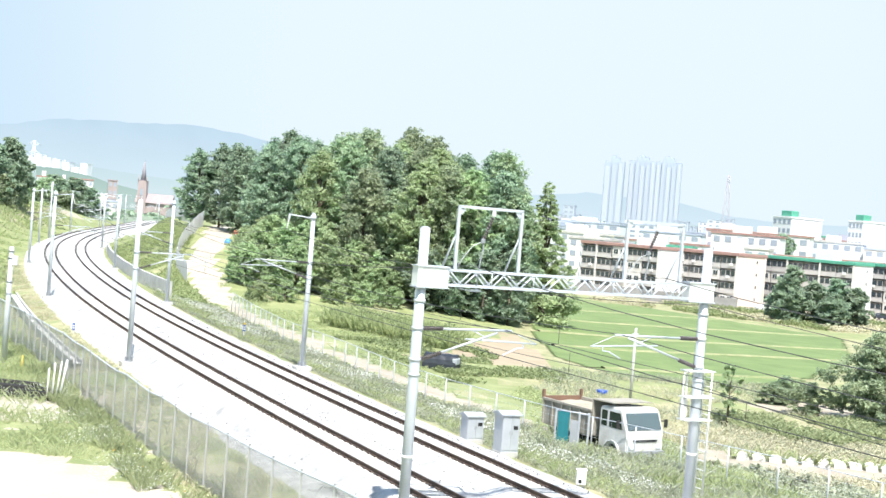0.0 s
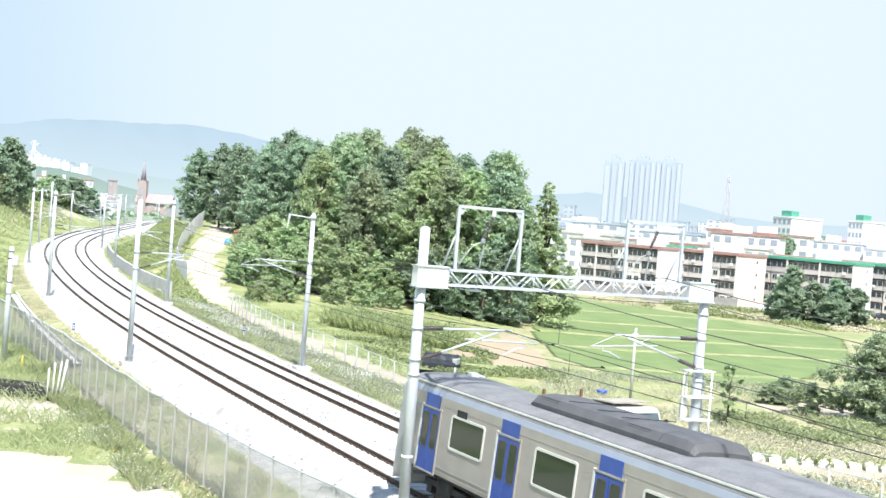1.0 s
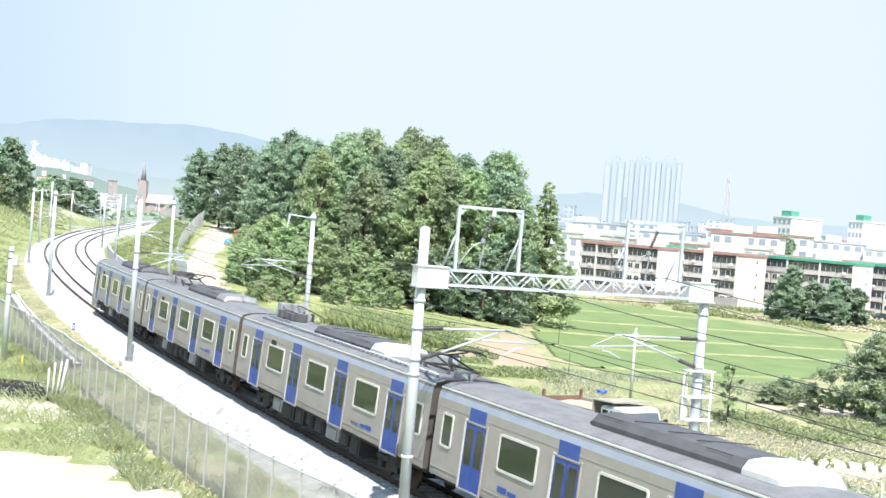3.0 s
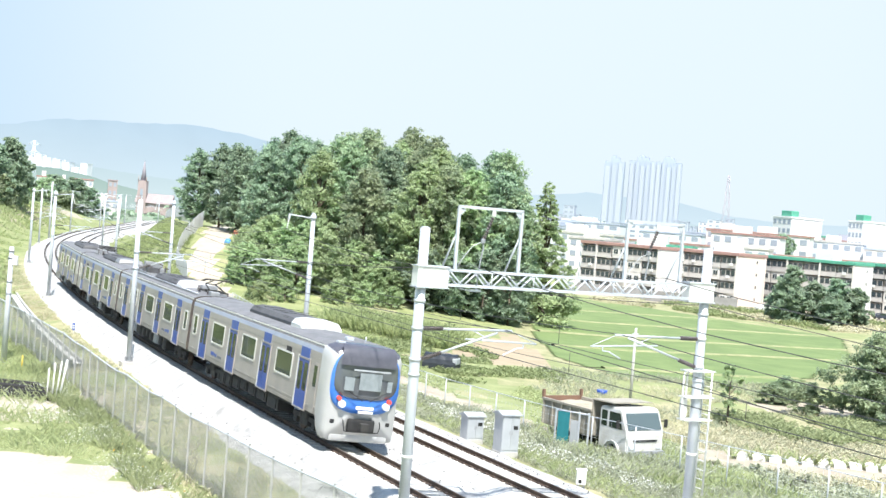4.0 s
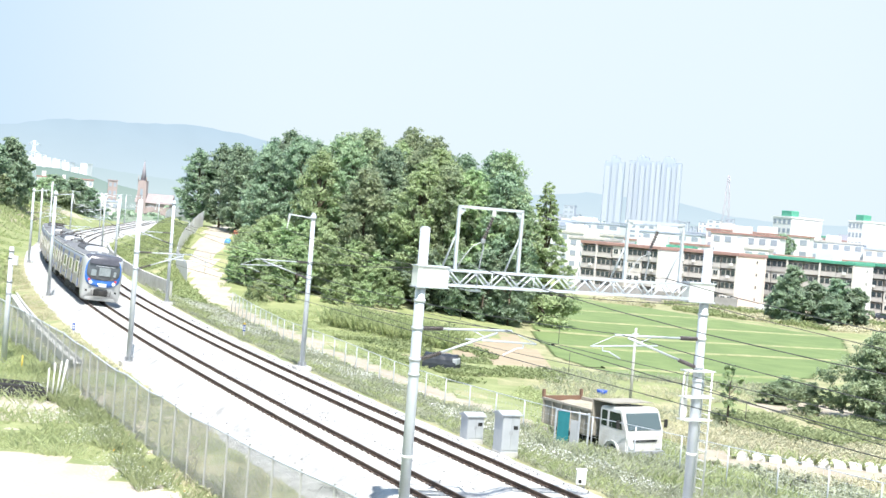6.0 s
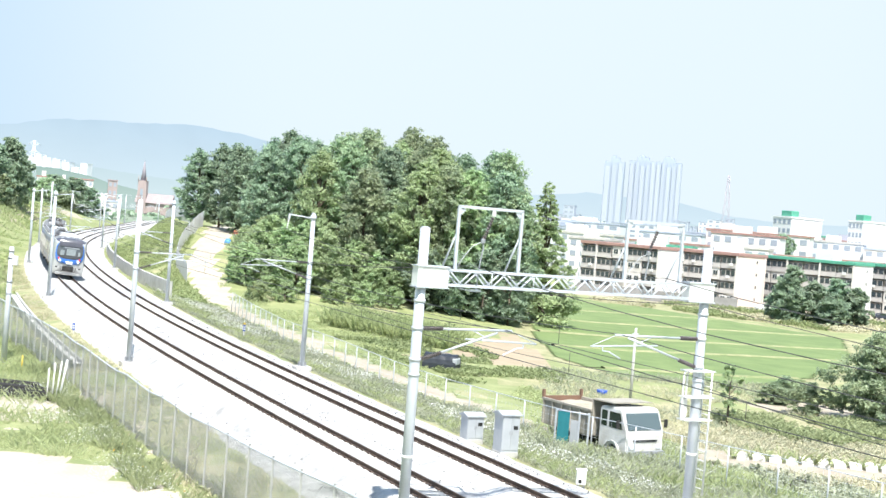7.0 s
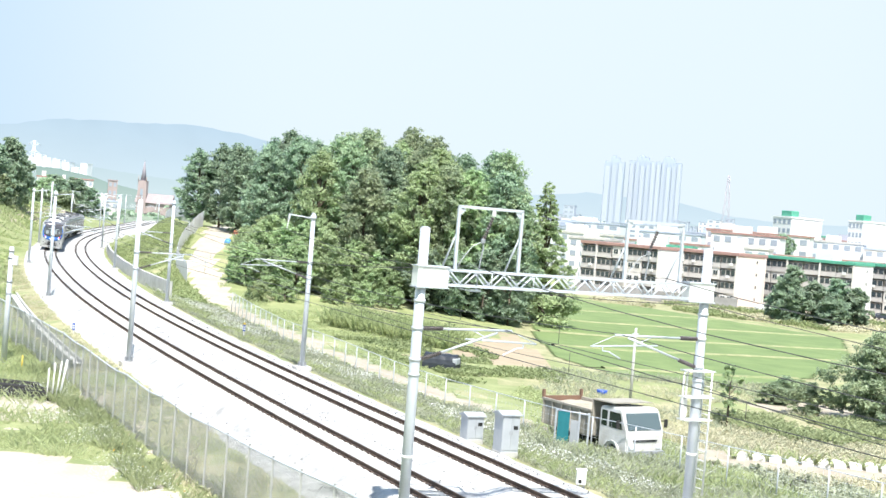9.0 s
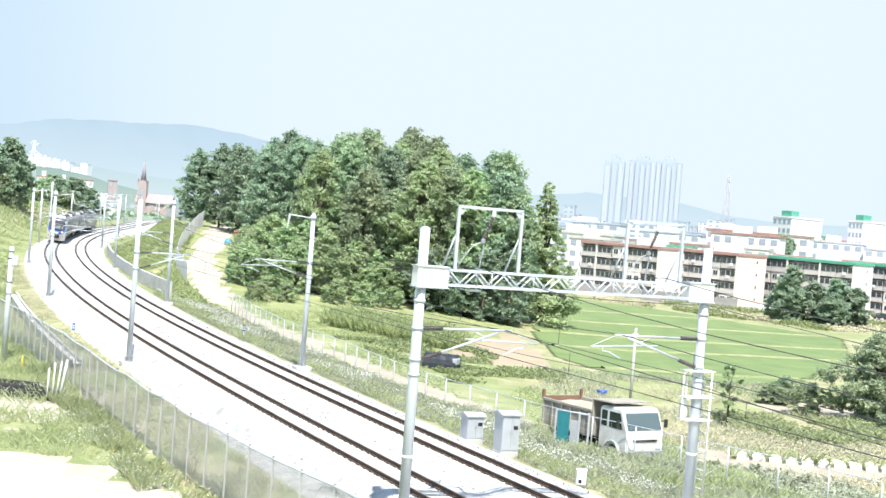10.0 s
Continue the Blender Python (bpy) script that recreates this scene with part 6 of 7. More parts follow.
pylon(231, 1076, -8, 72, 4.5, M_PYLONRED, "faded red lattice mast on the skyline", 0)


# ---- hills and woods on the skyline ----
def hills(name, r, a0, a1, tops, colour, foot, label):
    """A far ridge that glows in painted haze colours: tops are (angle, height) of its crest."""
    m = bpy.data.materials.new(name)
    m.use_nodes = True
    nt = m.node_tree
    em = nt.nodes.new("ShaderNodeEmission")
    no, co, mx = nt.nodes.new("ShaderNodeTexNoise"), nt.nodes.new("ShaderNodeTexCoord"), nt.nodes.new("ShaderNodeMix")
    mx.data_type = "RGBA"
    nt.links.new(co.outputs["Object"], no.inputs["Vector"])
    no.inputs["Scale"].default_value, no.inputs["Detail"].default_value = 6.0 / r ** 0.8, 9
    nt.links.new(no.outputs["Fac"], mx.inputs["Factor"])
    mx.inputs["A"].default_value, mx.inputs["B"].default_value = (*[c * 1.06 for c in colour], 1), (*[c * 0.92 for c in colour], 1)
    # haze painted into the glow: paler colour towards the foot of the ridge
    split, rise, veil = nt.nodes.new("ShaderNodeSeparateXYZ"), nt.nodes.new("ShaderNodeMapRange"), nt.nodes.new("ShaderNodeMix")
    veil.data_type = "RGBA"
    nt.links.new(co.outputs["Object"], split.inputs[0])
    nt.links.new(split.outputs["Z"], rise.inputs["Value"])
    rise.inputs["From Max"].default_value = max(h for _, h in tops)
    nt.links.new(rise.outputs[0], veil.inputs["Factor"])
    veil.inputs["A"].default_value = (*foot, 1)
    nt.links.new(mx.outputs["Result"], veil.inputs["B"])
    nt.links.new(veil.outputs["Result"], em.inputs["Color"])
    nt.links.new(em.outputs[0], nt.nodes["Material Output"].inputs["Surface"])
    ta, th = [t[0] for t in tops], [t[1] for t in tops]
    verts, faces = [], []
    angles = np.linspace(a0, a1, 900)
    for a in angles:
        h = np.interp(a, ta, th) * (1 + 0.02 * noise.noise(Vector((a * 60, r, 0))) + 0.025 * noise.noise(Vector((a * 260, r, 0))))
        for k, rr in ((0, r * 0.93), (0.55, r * 0.97), (1, r), (0, r * 1.05)):
            verts.append((rr * math.sin(a), rr * math.cos(a), -12 + (h + 12) * k))
    for i in range(len(angles) - 1):
        for j in range(3):
            faces.append((i * 4 + j, i * 4 + j + 1, i * 4 + j + 5, i * 4 + j + 4))
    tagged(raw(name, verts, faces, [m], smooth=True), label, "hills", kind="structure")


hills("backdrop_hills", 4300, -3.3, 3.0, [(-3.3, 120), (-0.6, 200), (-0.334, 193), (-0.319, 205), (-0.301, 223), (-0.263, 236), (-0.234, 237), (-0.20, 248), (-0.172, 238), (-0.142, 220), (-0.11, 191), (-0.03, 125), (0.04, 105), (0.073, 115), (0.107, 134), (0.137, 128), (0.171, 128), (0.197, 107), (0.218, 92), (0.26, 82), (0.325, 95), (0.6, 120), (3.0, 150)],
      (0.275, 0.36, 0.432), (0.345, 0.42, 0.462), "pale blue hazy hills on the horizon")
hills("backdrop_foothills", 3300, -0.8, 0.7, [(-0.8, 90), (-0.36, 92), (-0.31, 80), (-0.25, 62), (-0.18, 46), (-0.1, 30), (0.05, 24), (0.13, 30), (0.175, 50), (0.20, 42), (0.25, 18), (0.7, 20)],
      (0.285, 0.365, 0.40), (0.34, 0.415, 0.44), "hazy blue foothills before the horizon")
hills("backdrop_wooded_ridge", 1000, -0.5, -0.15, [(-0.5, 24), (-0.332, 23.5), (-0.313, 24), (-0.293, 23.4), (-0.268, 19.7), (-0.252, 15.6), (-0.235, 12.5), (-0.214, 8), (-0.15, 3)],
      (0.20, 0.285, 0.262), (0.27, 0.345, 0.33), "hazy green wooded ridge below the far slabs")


def far_woods():
    rng = np.random.default_rng(12)
    cs, rs = [], []
    for k in range(520):
        az = rng.uniform(-0.40, 0.40)
        r = rng.uniform(420, 1300) if k % 2 else rng.uniform(380, 700)
        if -0.22 < az < 0.06 and r < 360:
            continue
        lr = rng.uniform(3, 7)
        cs.append((r * math.sin(az), r * math.cos(az), -7 + rng.uniform(0, 4) + max(0, (r - 500) * 0.004)))
        rs.append(lr)
    v, f = leaf_cloud(rng, np.array(cs), np.array(rs), 90, 1.3)
    tagged(raw("far_woods", v, f, [M_LEAF_DARK]), "dark green belts of far trees", "woods", kind="stuff")


far_woods()


# ---- things beside the line ----
M_TEAL = mat("teal_sheet", (0.03, 0.22, 0.25), (0.02, 0.17, 0.2), 0.5)
M_TRUCKBODY = mat("worn_dump_body", (0.42, 0.39, 0.33), (0.30, 0.27, 0.22), 0.7, 0.1, scale=1.5, fine=12, stain=0.5)
M_RUST = mat("rusty_steel", (0.26, 0.15, 0.10), (0.17, 0.10, 0.07), 0.85, scale=2)
M_TARP = mat("black_plastic_sheet", (0.035, 0.04, 0.05), (0.02, 0.024, 0.03), 0.45, scale=1.5, bump=0.02)
M_MULCH = mat("white_mulch_film", (0.72, 0.70, 0.66), (0.60, 0.57, 0.50), 0.5, scale=1.5, bump=0.02)
M_ORANGE = mat("orange_roof_sheet", (0.60, 0.22, 0.10), None, 0.6)
M_CARPAINT = mat("white_car_paint", (0.78, 0.78, 0.78), None, 0.25)
M_CARDARK = mat("dark_car_paint", (0.04, 0.05, 0.07), None, 0.25)


M_TRUCKPAINT = mat("worn_white_truck_paint", (0.76, 0.76, 0.74), (0.55, 0.54, 0.51), 0.6, scale=1.6, fine=14, stain=0.6)


def dump_truck():
    """Built with x forwards, then sized up a little."""
    root = thing("dump_truck", plan_matrix(8.95, 66.8, -2.5, 0.54, -0.84), "old white dump truck with worn brown tipping body", "dump truck")
    # its x points forwards
    bm = bmesh.new()
    box(bm, (-0.1, 0, 0.72), (6.0, 0.8, 0.2))
    part("chassis", bm, T_UNDER, root)
    for x, w in ((2.05, 0.28), (-1.9, 0.5)):
        for y in (-0.88, 0.88):
            bm = bmesh.new()
            tube(bm, (x, y - w / 2, 0.48), (x, y + w / 2, 0.48), 0.48, seg=22)
            wheel = part("wheel", bm, M_RUBBER, root)
            bm = bmesh.new()
            e = math.copysign(1, y)
            tube(bm, (x, y + e * (w / 2 - 0.02), 0.48), (x, y + e * (w / 2 + 0.02), 0.48), 0.24, 0.2, seg=16)
            part("rim", bm, M_GALVDARK, wheel)
    # the tipping body, open on top
    bm = bmesh.new()
    L, W, z0, z1 = 3.7, 2.15, 1.05, 2.15
    cx = -1.35
    box(bm, (cx, 0, z0), (L, W, 0.1))
    for e in (-1, 1):
        box(bm, (cx, e * W / 2, (z0 + z1) / 2), (L, 0.06, z1 - z0))
        for k in range(6):
            box(bm, (cx - L / 2 + 0.1 + k * (L - 0.2) / 5, e * (W / 2 + 0.06), (z0 + z1) / 2), (0.09, 0.08, z1 - z0))
        box(bm, (cx, e * (W / 2 + 0.05), z1), (L + 0.1, 0.12, 0.1))
    part("tipping_body", bm, M_TRUCKBODY, root)
    bm = bmesh.new()
    box(bm, (cx - L / 2 - 0.05, 0, (z0 + z1) / 2 + 0.05), (0.07, W, z1 - z0 + 0.1))
    for e in (-1, 1):
        box(bm, (cx - L / 2 - 0.05, e * W / 2, z1 + 0.2), (0.14, 0.1, 0.4))
    part("tailgate", bm, M_RUST, root)
    bm = bmesh.new()
    box(bm, (cx + L / 2 + 0.05, 0, (z0 + z1) / 2 + 0.25), (0.07, W, z1 - z0 + 0.5))
    box(bm, (cx + L / 2 + 0.75, 0, z1 + 0.52), (1.5, W, 0.05), Matrix.Rotation(-0.03, 4, "Y"))
    part("headboard", bm, M_TRUCKBODY, root)
    bm = bmesh.new()
    rows = []
    rng = random.Random(3)
    for i in range(12):
        rows.append([(cx - L / 2 + 0.1 + i * (L - 0.2) / 11, -W / 2 + 0.08 + j * (W - 0.16) / 6, z1 - 0.12 + 0.22 * math.sin(math.pi * i / 11) * math.sin(math.pi * j / 6) + rng.uniform(-0.04, 0.04)) for j in range(7)])
    ring_sweep(bm, rows)
    part("load", bm, M_DIRT, root, "heap of pale brown earth")
    # the cab
    prof = [(1.05, 0.75), (1.05, 2.35), (1.15, 2.5), (2.45, 2.52), (2.62, 2.42), (2.95, 1.62), (3.02, 1.5), (3.04, 0.7), (2.6, 0.62)]
    bm = bmesh.new()
    ring_sweep(bm, [[(x, -1.02, z) for x, z in prof], [(x, 1.02, z) for x, z in prof]], closed=True, caps=True)
    bmesh.ops.bevel(bm, geom=list(bm.edges), offset=0.05, segments=2, affect="EDGES")
    cab = part("cab", bm, M_TRUCKPAINT, root, "white painted forward cab")
    bm = bmesh.new()
    ring_sweep(bm, [[(2.665, -0.9, 2.36), (2.665, 0.9, 2.36)], [(2.965, -0.92, 1.68), (2.965, 0.92, 1.68)]])
    for v in bm.verts:
        v.co.x += 0.02
    part("windscreen", bm, glass_mat("truck_glass", (0.09, 0.12, 0.13), 0.08), cab)
    for e in (-1, 1):
        bm = bmesh.new()
        vs = [bm.verts.new((x, e * 1.03, z)) for x, z in ((1.75, 1.65), (2.72, 1.65), (2.5, 2.32), (1.75, 2.32))]
        bm.faces.new(vs)
        part("side_window", bm, T_GLASS, cab)
        bm = bmesh.new()
        vs = [bm.verts.new((x, e * 1.03, z)) for x, z in ((1.2, 1.65), (1.6, 1.65), (1.6, 2.32), (1.2, 2.32))]
        bm.faces.new(vs)
        part("side_window", bm, T_GLASS, cab)
        bm = bmesh.new()
        tube(bm, (2.6, e * 1.02, 2.0), (2.75, e * 1.3, 2.0), 0.02)
        box(bm, (2.75, e * 1.33, 1.9), (0.06, 0.18, 0.36), bevel=0.02)
        part("mirror", bm, M_RUBBER, cab)
        bm = bmesh.new()
        for k in range(9):
            a, b = math.pi * k / 9, math.pi * (k + 1) / 9
            box(bm, (2.05 + 0.58 * math.cos((a + b) / 2), e * 1.0, 0.5 + 0.58 * math.sin((a + b) / 2)), (0.05, 0.2, 0.22), Matrix.Rotation(-(a + b) / 2, 4, "Y"))
        part("wheel_arch", bm, M_WHITE, cab)
        bm = bmesh.new()
        box(bm, (3.05, e * 0.75, 0.95), (0.06, 0.3, 0.18), bevel=0.03)
        part("head_lamp", bm, T_LENS, cab)
    bm = bmesh.new()
    box(bm, (3.06, 0, 0.66), (0.16, 2.05, 0.28), bevel=0.03)
    part("bumper", bm, M_GALVDARK, cab)
    bm = bmesh.new()
    box(bm, (3.15, 0, 0.66), (0.02, 0.5, 0.12))
    part("number_plate", bm, M_CABINET, cab)
    bm = bmesh.new()
    box(bm, (3.05, 0, 1.22), (0.03, 1.3, 0.08))
    part("grille", bm, M_RUBBER, cab)
    root.scale = (1.08, 1.18, 1.16)


dump_truck()


def fence_gate():
    root = thing("fence_gate", plan_matrix(6.35, 65.15, -2.2, 0.9, -0.44), "steel fence gate with teal and grey sheets", "gate")
    for x in (0.0, 1.25, 1.75):
        bm = bmesh.new()
        box(bm, (x, 0, 1.05), (0.08, 0.08, 2.3), bevel=0.01)
        part("gate_post", bm, M_GALV, root)
    bm = bmesh.new()
    box(bm, (0.42, 0.0, 1.25), (0.62, 0.03, 1.75))
    part("teal_sheet", bm, M_TEAL, root)
    bm = bmesh.new()
    box(bm, (1.0, 0.0, 1.15), (0.4, 0.03, 1.2))
    part("grey_sheet", bm, M_CABINET, root)
    bm = bmesh.new()
    tube(bm, (0, 0, 2.15), (1.75, 0, 2.15), 0.03)
    part("top_bar", bm, M_GALV, root)


fence_gate()


def cabinet(x, y, z, w, d, h, way, label):
    root = thing("equipment_cabinet", Matrix.Translation((x, y, z)) @ Matrix.Rotation(way, 4, "Z"), label, "equipment cabinet", "trackside cabinets")
    bm = bmesh.new()
    box(bm, (0, 0, 0.0), (w * 1.05, d * 1.05, 0.3), bevel=0.02)
    part("plinth", bm, M_CONCRETE, root)
    bm = bmesh.new()
    box(bm, (0, 0, 0.15 + h / 2), (w, d, h), bevel=0.015)
    part("body", bm, M_CABINET, root)
    bm = bmesh.new()
    e = w / 2 + 0.08
    g = d / 2 + 0.08
    ring_sweep(bm, [[(-e, -g, h + 0.15), (-e, 0, h + 0.3), (-e, g, h + 0.15)], [(e, -g, h + 0.15), (e, 0, h + 0.3), (e, g, h + 0.15)]], caps=True)
    box(bm, (0, 0, h + 0.14), (w + 0.16, d + 0.16, 0.05))
    part("roof", bm, M_CABINET, root)
    for s in (-1, 1):
        bm = bmesh.new()
        box(bm, (s * w * 0.245, -d / 2 - 0.012, 0.18 + h / 2), (w * 0.47, 0.02, h * 0.9), bevel=0.006)
        door = part("door", bm, M_CABINET, root)
        bm = bmesh.new()
        box(bm, (s * 0.05, -d / 2 - 0.03, 0.18 + h / 2), (0.025, 0.03, 0.16))
        part("handle", bm, M_GALVDARK, door)
    bm = bmesh.new()
    box(bm, (w * 0.2, -d / 2 - 0.028, 0.15 + h * 0.66), (0.1, 0.012, 0.16))
    box(bm, (w * 0.33, -d / 2 - 0.028, 0.15 + h * 0.66), (0.1, 0.012, 0.16))
    part("label_plate", bm, M_RUBBER, root)


cabinet(1.95, 58.4, -0.85, 0.8, 0.75, 1.05, 0.42, "low grey steel cabinet on a concrete plinth")
cabinet(3.35, 55.6, -0.8, 0.82, 0.8, 1.6, 0.42, "tall grey steel cabinet on a concrete plinth")


def small_box():
    root = thing("junction_box", Matrix.Translation((6.0, 49.7, -0.95)), "small white junction box on two legs", "junction box")
    bm = bmesh.new()
    box(bm, (0, 0, 0.55), (0.36, 0.26, 0.55), bevel=0.02)
    part("body", bm, M_WHITE, root)
    bm = bmesh.new()
    box(bm, (0, 0, 0.84), (0.42, 0.32, 0.04), bevel=0.01)
    part("lid", bm, M_WHITE, root)
    for e in (-0.12, 0.12):
        bm = bmesh.new()
        box(bm, (e, 0, 0.15), (0.06, 0.1, 0.34))
        part("leg", bm, M_GALVDARK, root)
    bm = bmesh.new()
    box(bm, (-0.05, -0.135, 0.4), (0.12, 0.01, 0.14))
    part("label_plate", bm, M_RUBBER, root)


small_box()


def km_post(s, d, colour, top):
    x, y, _ = on_line(s, d)
    root = thing("distance_post", Matrix.Translation((x, y, -0.95)) @ Matrix.Rotation(0.3, 4, "Z"), "small blue and white distance post beside the track", "distance post", "distance posts")
    bm = bmesh.new()
    tube(bm, (0, 0, 0), (0, 0, 0.7), 0.03)
    part("post", bm, M_WHITE, root)
    bm = bmesh.new()
    box(bm, (0, -0.03, 0.75), (0.17, 0.03, 0.5), bevel=0.01)
    plate = part("plate", bm, M_BLUE, root)
    for z in (0.66, 0.82):
        bm = bmesh.new()
        box(bm, (0, -0.05, z), (0.1, 0.01, 0.1))
        part("figure_bar", bm, M_WHITE, plate)
    bm = bmesh.new()
    box(bm, (0, -0.03, 1.06), (0.16, 0.03, 0.16), bevel=0.01)
    part("top_plate", bm, top, root)


km_post(34.5, -3.9, M_BLUE, M_WHITE)
km_post(38.5, 8.9, M_BLUE, M_YELLOW)


def left_yard():
    root = thing("utility_pole", Matrix.Translation((-25.2, 76.1, -1.6)), "pale grey concrete utility pole at the yard's edge", "utility pole")
    bm = bmesh.new()
    tube(bm, (0, 0, -0.3), (0.0, 0, 7.0), 0.17, 0.13, seg=14)
    part("pole", bm, M_GALV, root)
    for z in (4.2, 4.9, 6.3, 6.7):
        bm = bmesh.new()
        tube(bm, (0, 0, z), (0, 0, z + 0.08), 0.17, seg=14)
        part("band", bm, M_GALVDARK, root)
    bm = bmesh.new()
    box(bm, (0.25, 0, 6.2), (0.3, 0.25, 0.55), bevel=0.04)
    part("terminal_box", bm, M_WHITE, root)
    far_pole = thing("utility_pole", Matrix.Translation((-75.5, 248.8, ground_z(-75.5, 248.8) - 0.2)), "tall pale utility pole on the bank beyond the curve", "utility pole")
    bm = bmesh.new()
    tube(bm, (0, 0, 0), (0, 0, 11.2), 0.2, 0.14, seg=10)
    part("pole", bm, M_GALV, far_pole)
    bm = bmesh.new()
    box(bm, (0, 0, 10.6), (1.4, 0.1, 0.1))
    part("cross_bar", bm, M_GALV, far_pole)
    for k, (dx, dy, h, lean) in enumerate(((-0.35, 0, 1.75, 0.02), (-0.12, 0.1, 2.0, 0.03), (0.08, 0.0, 2.1, 0.1), (0.2, 0.15, 2.2, 0.14))):
        bm = bmesh.new()
        tube(bm, (0, 0, 0), (lean * h, 0, h), 0.036 if k < 3 else 0.055, seg=8)
        ob = link_mesh("plastic_pipe", bm, M_WHITE)
        ob.location = (-18.6 + dx, 64.0 + dy, -1.6)
        tagged(ob, "white plastic pipe standing in the ground", "pipe", "standing pipes")
    for k in range(6):
        bm = bmesh.new()
        y = 64.2 + k * 0.66
        tube(bm, (-27.0, y + 1.1, 0), (-18.5 - 0.15 * k, y - 0.2, 0), 0.13, seg=10)
        ob = link_mesh("black_pipe", bm, M_RUBBER)
        ob.location = (0, 0, -1.36 + 0.1 * (k % 2))
        tagged(ob, "long black pipe lying in a stack on sand", "pipe", "stacked pipes")
    for x, y, h in ((-24.0, 71.5, 1.55), (-23.4, 73.8, 0.95)):
        bm = bmesh.new()
        tube(bm, (0, 0, 0), (0.03, 0, h), 0.04, seg=8)
        tube(bm, (0.03, 0, h), (0.03, 0, h + 0.03), 0.044, 0.02, seg=8)
        ob = link_mesh("marker_post", bm, M_WHITE if h > 1.3 else M_YELLOW)
        ob.location = (x, y, -1.6)
        tagged(ob, "short painted marker post in the grass", "post", "marker posts")
    rng = random.Random(8)
    for k in range(26):
        x, y = rng.uniform(-20, -11), rng.uniform(52, 59)
        bm = bmesh.new()
        bmesh.ops.create_icosphere(bm, subdivisions=1, radius=rng.uniform(0.1, 0.35))
        for v in bm.verts:
            v.co = Vector((v.co.x * 1.5, v.co.y, v.co.z * 0.45)) * rng.uniform(0.8, 1.2)
        ob = link_mesh("stone", bm, M_SAND)
        ob.location = (x, y, ground_z(x, y) + 0.03)
        tagged(ob, "pale flat stone in the grass", "stone", "stones in the yard")


left_yard()


def channel_and_walls():
    prof = [(-0.35, -1.1), (-0.35, -0.6), (-0.22, -0.6), (-0.22, -0.8), (0.22, -0.8), (0.22, -0.6), (0.35, -0.6), (0.35, -1.1)]
    ob = sweep_line("drain_channel", prof, 20, 66, 2.0, [M_CONCRETE], d0=-5.7)
    tagged(ob, "pale concrete drain channel along the track", "drain channel", kind="structure")
    prof = [(-0.15, -1.2), (-0.15, 0.55), (0.15, 0.55), (0.15, -1.2)]
    verts, faces = [], []
    stops = np.arange(76, 171, 2.0)
    wall_d = lambda s: np.interp(s, [76, 93, 112, 170], [9.7, 8.9, 8.6, 8.4])
    for s in stops:
        verts += [on_line(s, wall_d(s) + e, z) for e, z in prof]
    for k in range(len(stops) - 1):
        faces += [(k * 4 + i, k * 4 + i + 1, k * 4 + i + 5, k * 4 + i + 4) for i in range(3)]
    ob = raw("retaining_wall", verts, faces, [M_CONCRETE])
    tagged(ob, "low pale concrete retaining wall beside the track", "retaining wall", kind="structure")
    for s in (75.9, 170.1):
        bm = bmesh.new()
        box(bm, (0, 0, 0), (0.4, 0.4, 1.7), bevel=0.02)
        end = link_mesh("wall_end", bm, M_CONCRETE)
        end.location = on_line(s, float(wall_d(s)), -0.27)
        tagged(end, "pale concrete end of the retaining wall", "wall end", kind="structure")
    root = thing("panel_fence", Matrix(), "grey corrugated panel fence along the sandy path", "fence")
    pts = []
    for s, d in [(k, float(np.interp(k, (102, 116.5, 124, 130, 136.4, 145, 152, 173, 208, 245), (15.2, 15.5, 16.6, 18.0, 19.9, 21.6, 22.6, 22.0, 20.4, 17.0)))) for k in range(102, 246, 3)]:
        x, y, _ = on_line(s, d)
        pts.append(Vector((x, y, ground_z(x, y))))
    for a, b in zip(pts, pts[1:]):
        bm = bmesh.new()
        n = 14
        side = Vector(((b - a).y, -(b - a).x, 0)).normalized() * 0.04
        rows = [[], []]
        for k in range(n + 1):
            p = a.lerp(b, k / n) + side * (1 if k % 2 else -1)
            rows[0].append(p - Vector((0, 0, 0.2)))
            rows[1].append(p + Vector((0, 0, 2.3)))
        ring_sweep(bm, rows)
        part("fence_panel", bm, M_PANEL, root)
        bm = bmesh.new()
        tube(bm, a - Vector((0, 0, 0.2)), a + Vector((0, 0, 2.4)), 0.05, seg=6)
        part("post", bm, M_GALV, root)
    # low grey wall before the apartments
    bm = bmesh.new()
    pts = [Vector((31.0, 298.0, 0)), Vector((44, 289, 0)), Vector((57, 280, 0)), Vector((64, 279, 0))]
    for a, b in zip(pts, pts[1:]):
        m = (a + b) / 2
        box(bm, (m.x, m.y, -4.3), ((b - a).length, 0.4, 2.8), Matrix.Rotation(math.atan2(b.y - a.y, b.x - a.x), 4, "Z"))
    tagged(link_mesh("field_wall", bm, M_STONEWALL), "grey stained concrete wall at the field's edge", "wall", kind="structure")


channel_and_walls()


